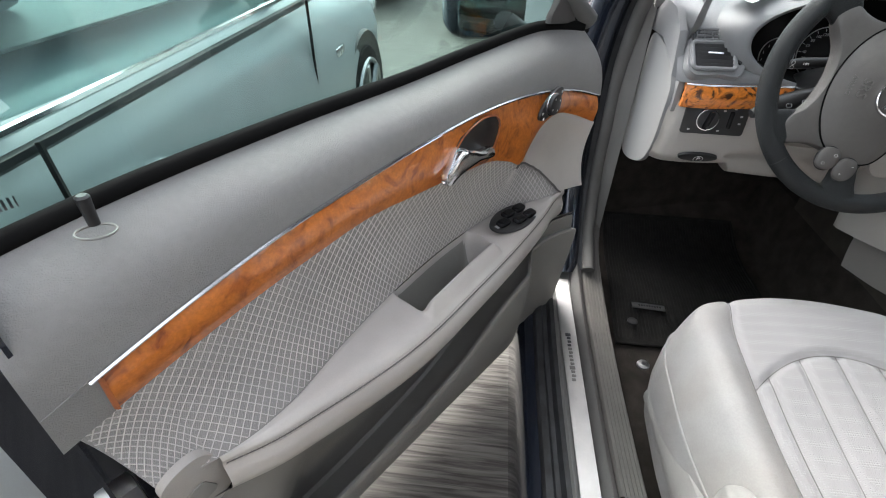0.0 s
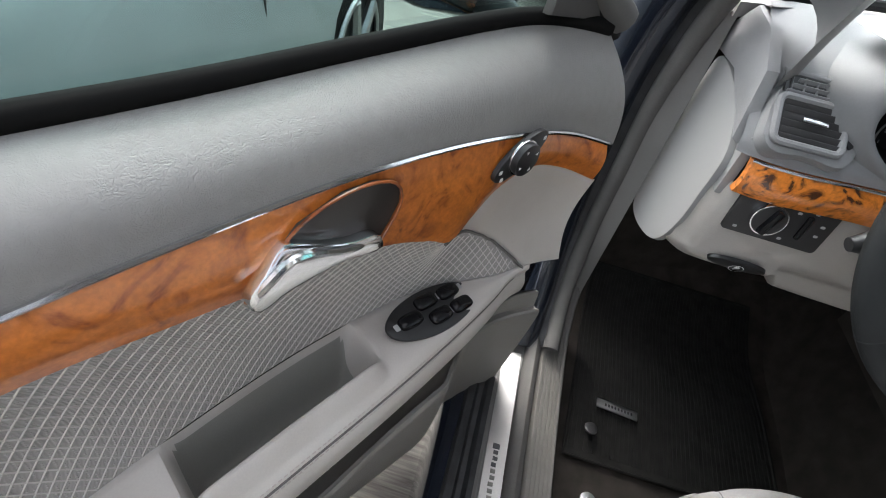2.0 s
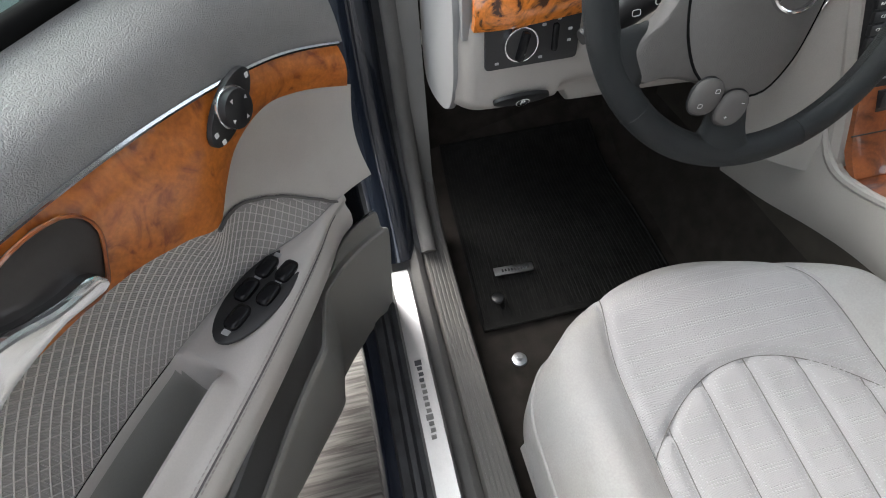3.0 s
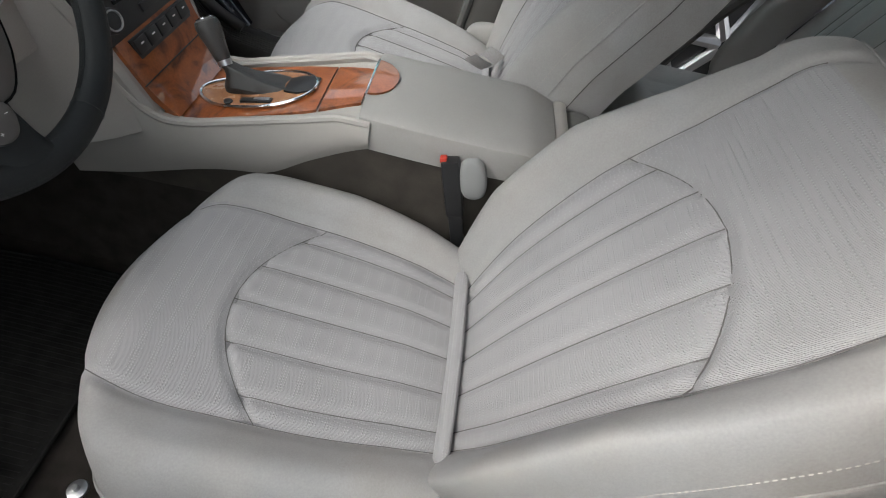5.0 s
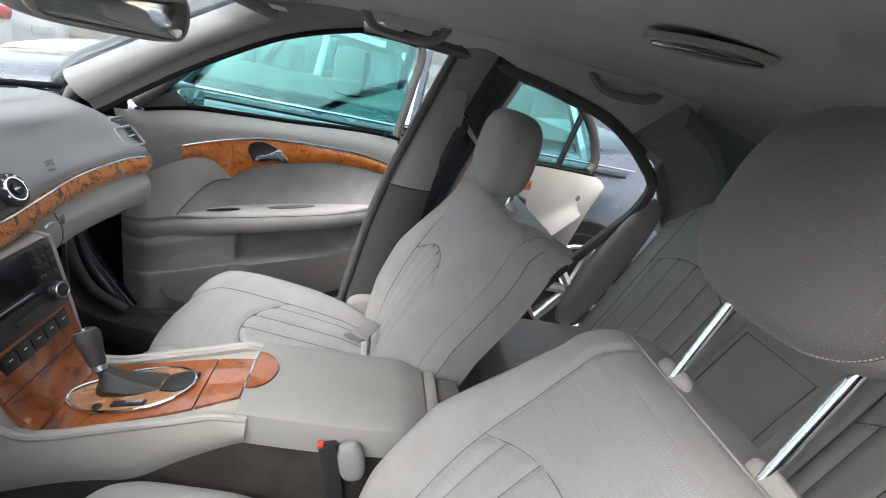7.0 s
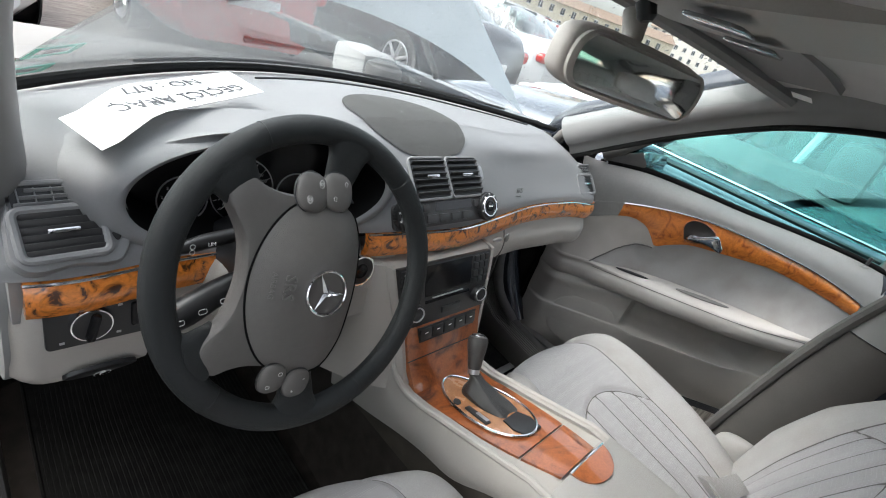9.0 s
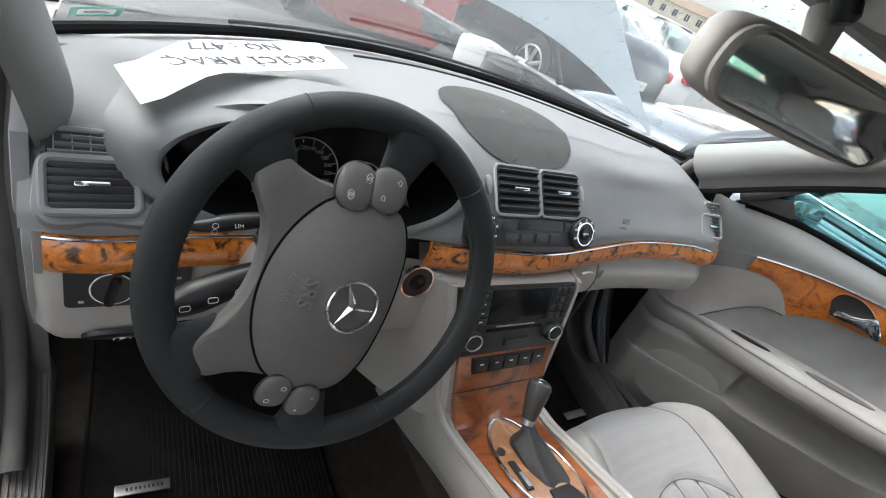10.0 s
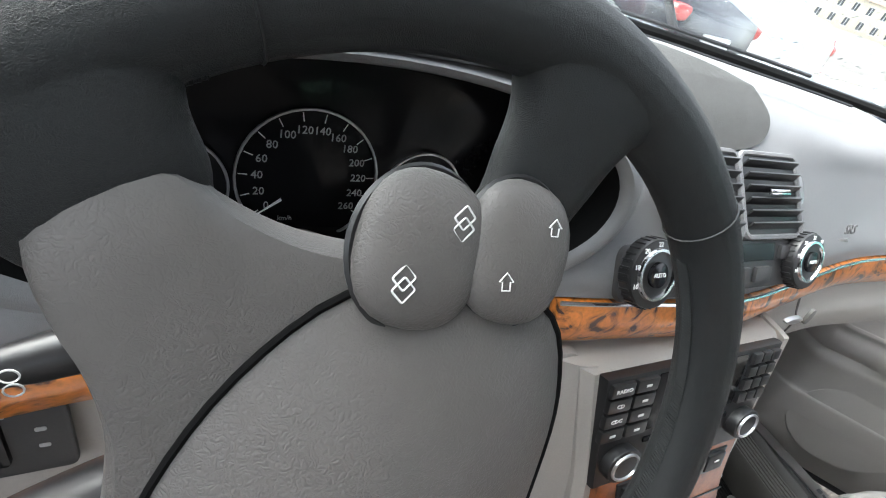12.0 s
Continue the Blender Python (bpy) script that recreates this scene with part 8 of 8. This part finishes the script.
# this car's raised bonnet and front wings
bon = thing("bonnet", (0, 0.95, 0.95), "raised bonnet with an air grille, pale from painted sky sheen", "bonnet")
def bonnet(u, v):
    y0, z0 = 0.98 - 0.17 * u * u - 0.18 * abs(u) ** 5, 1.078 - 0.07 * u * u - 0.105 * abs(u) ** 5
    return (u * (0.80 - 0.06 * v), y0 + 0.72 * v, z0 + 0.62 * v - 0.06 * v * u * u)


# dark blue bonnet coloured pale grey for the sky mirrored in it
part("panel", sheet(bonnet, span(-1, 1, 30), span(0, 1, 14), (0, 0.02, 0.012)), surface("sky_sheen_bonnet_paint", (0.36, 0.40, 0.42), 0.3, metal=0.4, vary=0.1, coat=1.0, bump=0), bon, "bonnet panel with sky sheen in its paint colour")
for k in range(9):
    part("grille_slat", tube([Vector(bonnet(u, 0.20 + 0.016 * k - 0.02 * u)) + Vector((0, -0.008, 0.004)) for u in span(0.18, 0.66 - 0.02 * k, 10)], 0.004, 5), BLACK, bon)
part("strut", tube([(0.70, 1.0, 0.90), (0.66, 1.35, 1.25)], 0.012, 8), BLACK, bon)
for sg in (-1, 1):
    w = thing("front_wing", (sg * 0.78, 1.4, 0.7), "dark blue front wing beside the engine bay", "body panel", "front wings")
    part("panel", sheet(lambda u, v: (sg * (0.70 + 0.14 * math.sin(u * 1.57)), 0.56 + 1.75 * v, 0.915 - 0.10 * v - 0.25 * max(0, u - 0.55)), span(0, 1, 8), span(0, 1, 12), (0, 0, -0.02)), PAINT_GREY, w)
cowl = thing("engine_bay", (0, 1.1, 0.6), "dark engine bay with covers under the raised bonnet", "engine bay")
# mid grey in place of black: windscreen haze over the bay, put into its colour
part("cowl", sheet(lambda u, v: (u * 0.70, 0.72 + 0.28 * v - 0.28 * u * u, 0.915 - 0.03 * v), span(-1, 1, 14), span(0, 1, 5), (0, 0, -0.02)), TRIM_DARK, cowl)
part("cover", block((0.0, 1.35, 0.62), (1.25, 0.75, 0.20), 0.06), TRIM_DARK, cowl)
part("strut_cap", tube([(0.48, 1.05, 0.82), (0.48, 1.05, 0.90), (0.48, 1.05, 0.915)], [0.07, 0.065, 0.04], 20), TRIM_DARK, cowl)
part("tank", block((0.52, 1.22, 0.86), (0.16, 0.20, 0.12), 0.03), MARK, cowl, "white fluid tank")

# wipers on the screen foot
for x0, x1 in ((-0.45, 0.12), (0.02, 0.52)):
    pts = [Vector(screen_point(x / 0.66, 0.012)) + Vector((0, 0.008, 0.010)) for k, x in enumerate(span(x0, x1, 12))]
    wp = thing("wiper", pts[0], "black windscreen wiper resting along the glass foot", "wiper", "wipers")
    part("arm", tube(pts, 0.0035, 6), BLACK, wp)

# sticker on the screen
for u0, v0 in ((-0.955, 0.30), (-0.945, 0.12)):
    st_ = thing("screen_sticker", screen_point(u0, v0), "green and white inspection sticker inside the windscreen", "sticker", "stickers")
    c1 = Vector(screen_point(u0, v0))
    ax, ay = (Vector(screen_point(u0 + 0.02, v0)) - c1).normalized(), (Vector(screen_point(u0, v0 + 0.02)) - c1).normalized()
    sm = Matrix((ax, ay, ax.cross(ay))).transposed().to_4x4()
    sm.translation = c1 - ax.cross(ay) * 0.004
    part("frame", join(*[moved(block((x, y, 0), s, 0), sm) for x, y, s in ((0, 0.02, (0.06, 0.010, 0.0006)), (0, -0.02, (0.06, 0.010, 0.0006)), (-0.026, 0, (0.008, 0.03, 0.0006)), (0.026, 0, (0.008, 0.03, 0.0006)))]), GREEN, st_)
    part("mark", slab(disc(0.012, 20, 1.2, 0.6), sm @ pose(0, 0, 0.0), 0.0006, 0), INK, st_)

# long building row and a far block
def building(name, m, length, h, storeys, label, paint):
    t = thing(name, m.translation, label, "building", "buildings")
    part("wall", moved(block((0, 0, h / 2), (length, 9, h), 0.02), m), paint, t)
    part("roof", ([m @ Vector(p) for p in ((-length / 2 - 0.4, -5, h), (length / 2 + 0.4, -5, h), (length / 2 + 0.4, 5, h), (-length / 2 - 0.4, 5, h), (-length / 2 - 0.4, 0, h + 2.2), (length / 2 + 0.4, 0, h + 2.2))], [(0, 1, 5, 4), (2, 3, 4, 5), (0, 4, 3), (1, 2, 5), (0, 3, 2, 1)]), ROOF_TILE, t, smooth=0)
    n = int(length / 3.2)
    for r in range(storeys):
        for k in range(n):
            x, z = -length / 2 + 1.8 + k * 3.2, 1.5 + r * 3.1
            w = part("window", moved(block((x, -4.52, z + 0.2), (1.1, 0.12, 1.6), 0.0), m), WINDOW_DARK, t)
            part("frame", moved(join(block((x, -4.57, z + 1.05), (1.3, 0.12, 0.12), 0), block((x, -4.57, z - 0.65), (1.3, 0.16, 0.12), 0), block((x, -4.58, z + 0.2), (0.08, 0.06, 1.6), 0)), m), MARK, w)
    return t


building("long_building", pose(95, 112, Zg, 0, 0, -42), 150, 6.5, 2, "long pale yellow two-storey building with a brown roof", FACADE)
building("far_block", pose(210, 62, Zg, 0, 0, -70), 60, 12.0, 4, "pale block of flats far off", surface("pale_block_render", (0.6, 0.56, 0.5), 0.9, vary=0.1, scale=1, bump=0.1))
building("rear_building", pose(14, -20, Zg, 0, 0, 160), 30, 6.0, 2, "pale building behind the yard", FACADE)
building("side_building", pose(-32, 6, Zg, 0, 0, 90), 50, 6.0, 2, "pale building across the yard", FACADE)
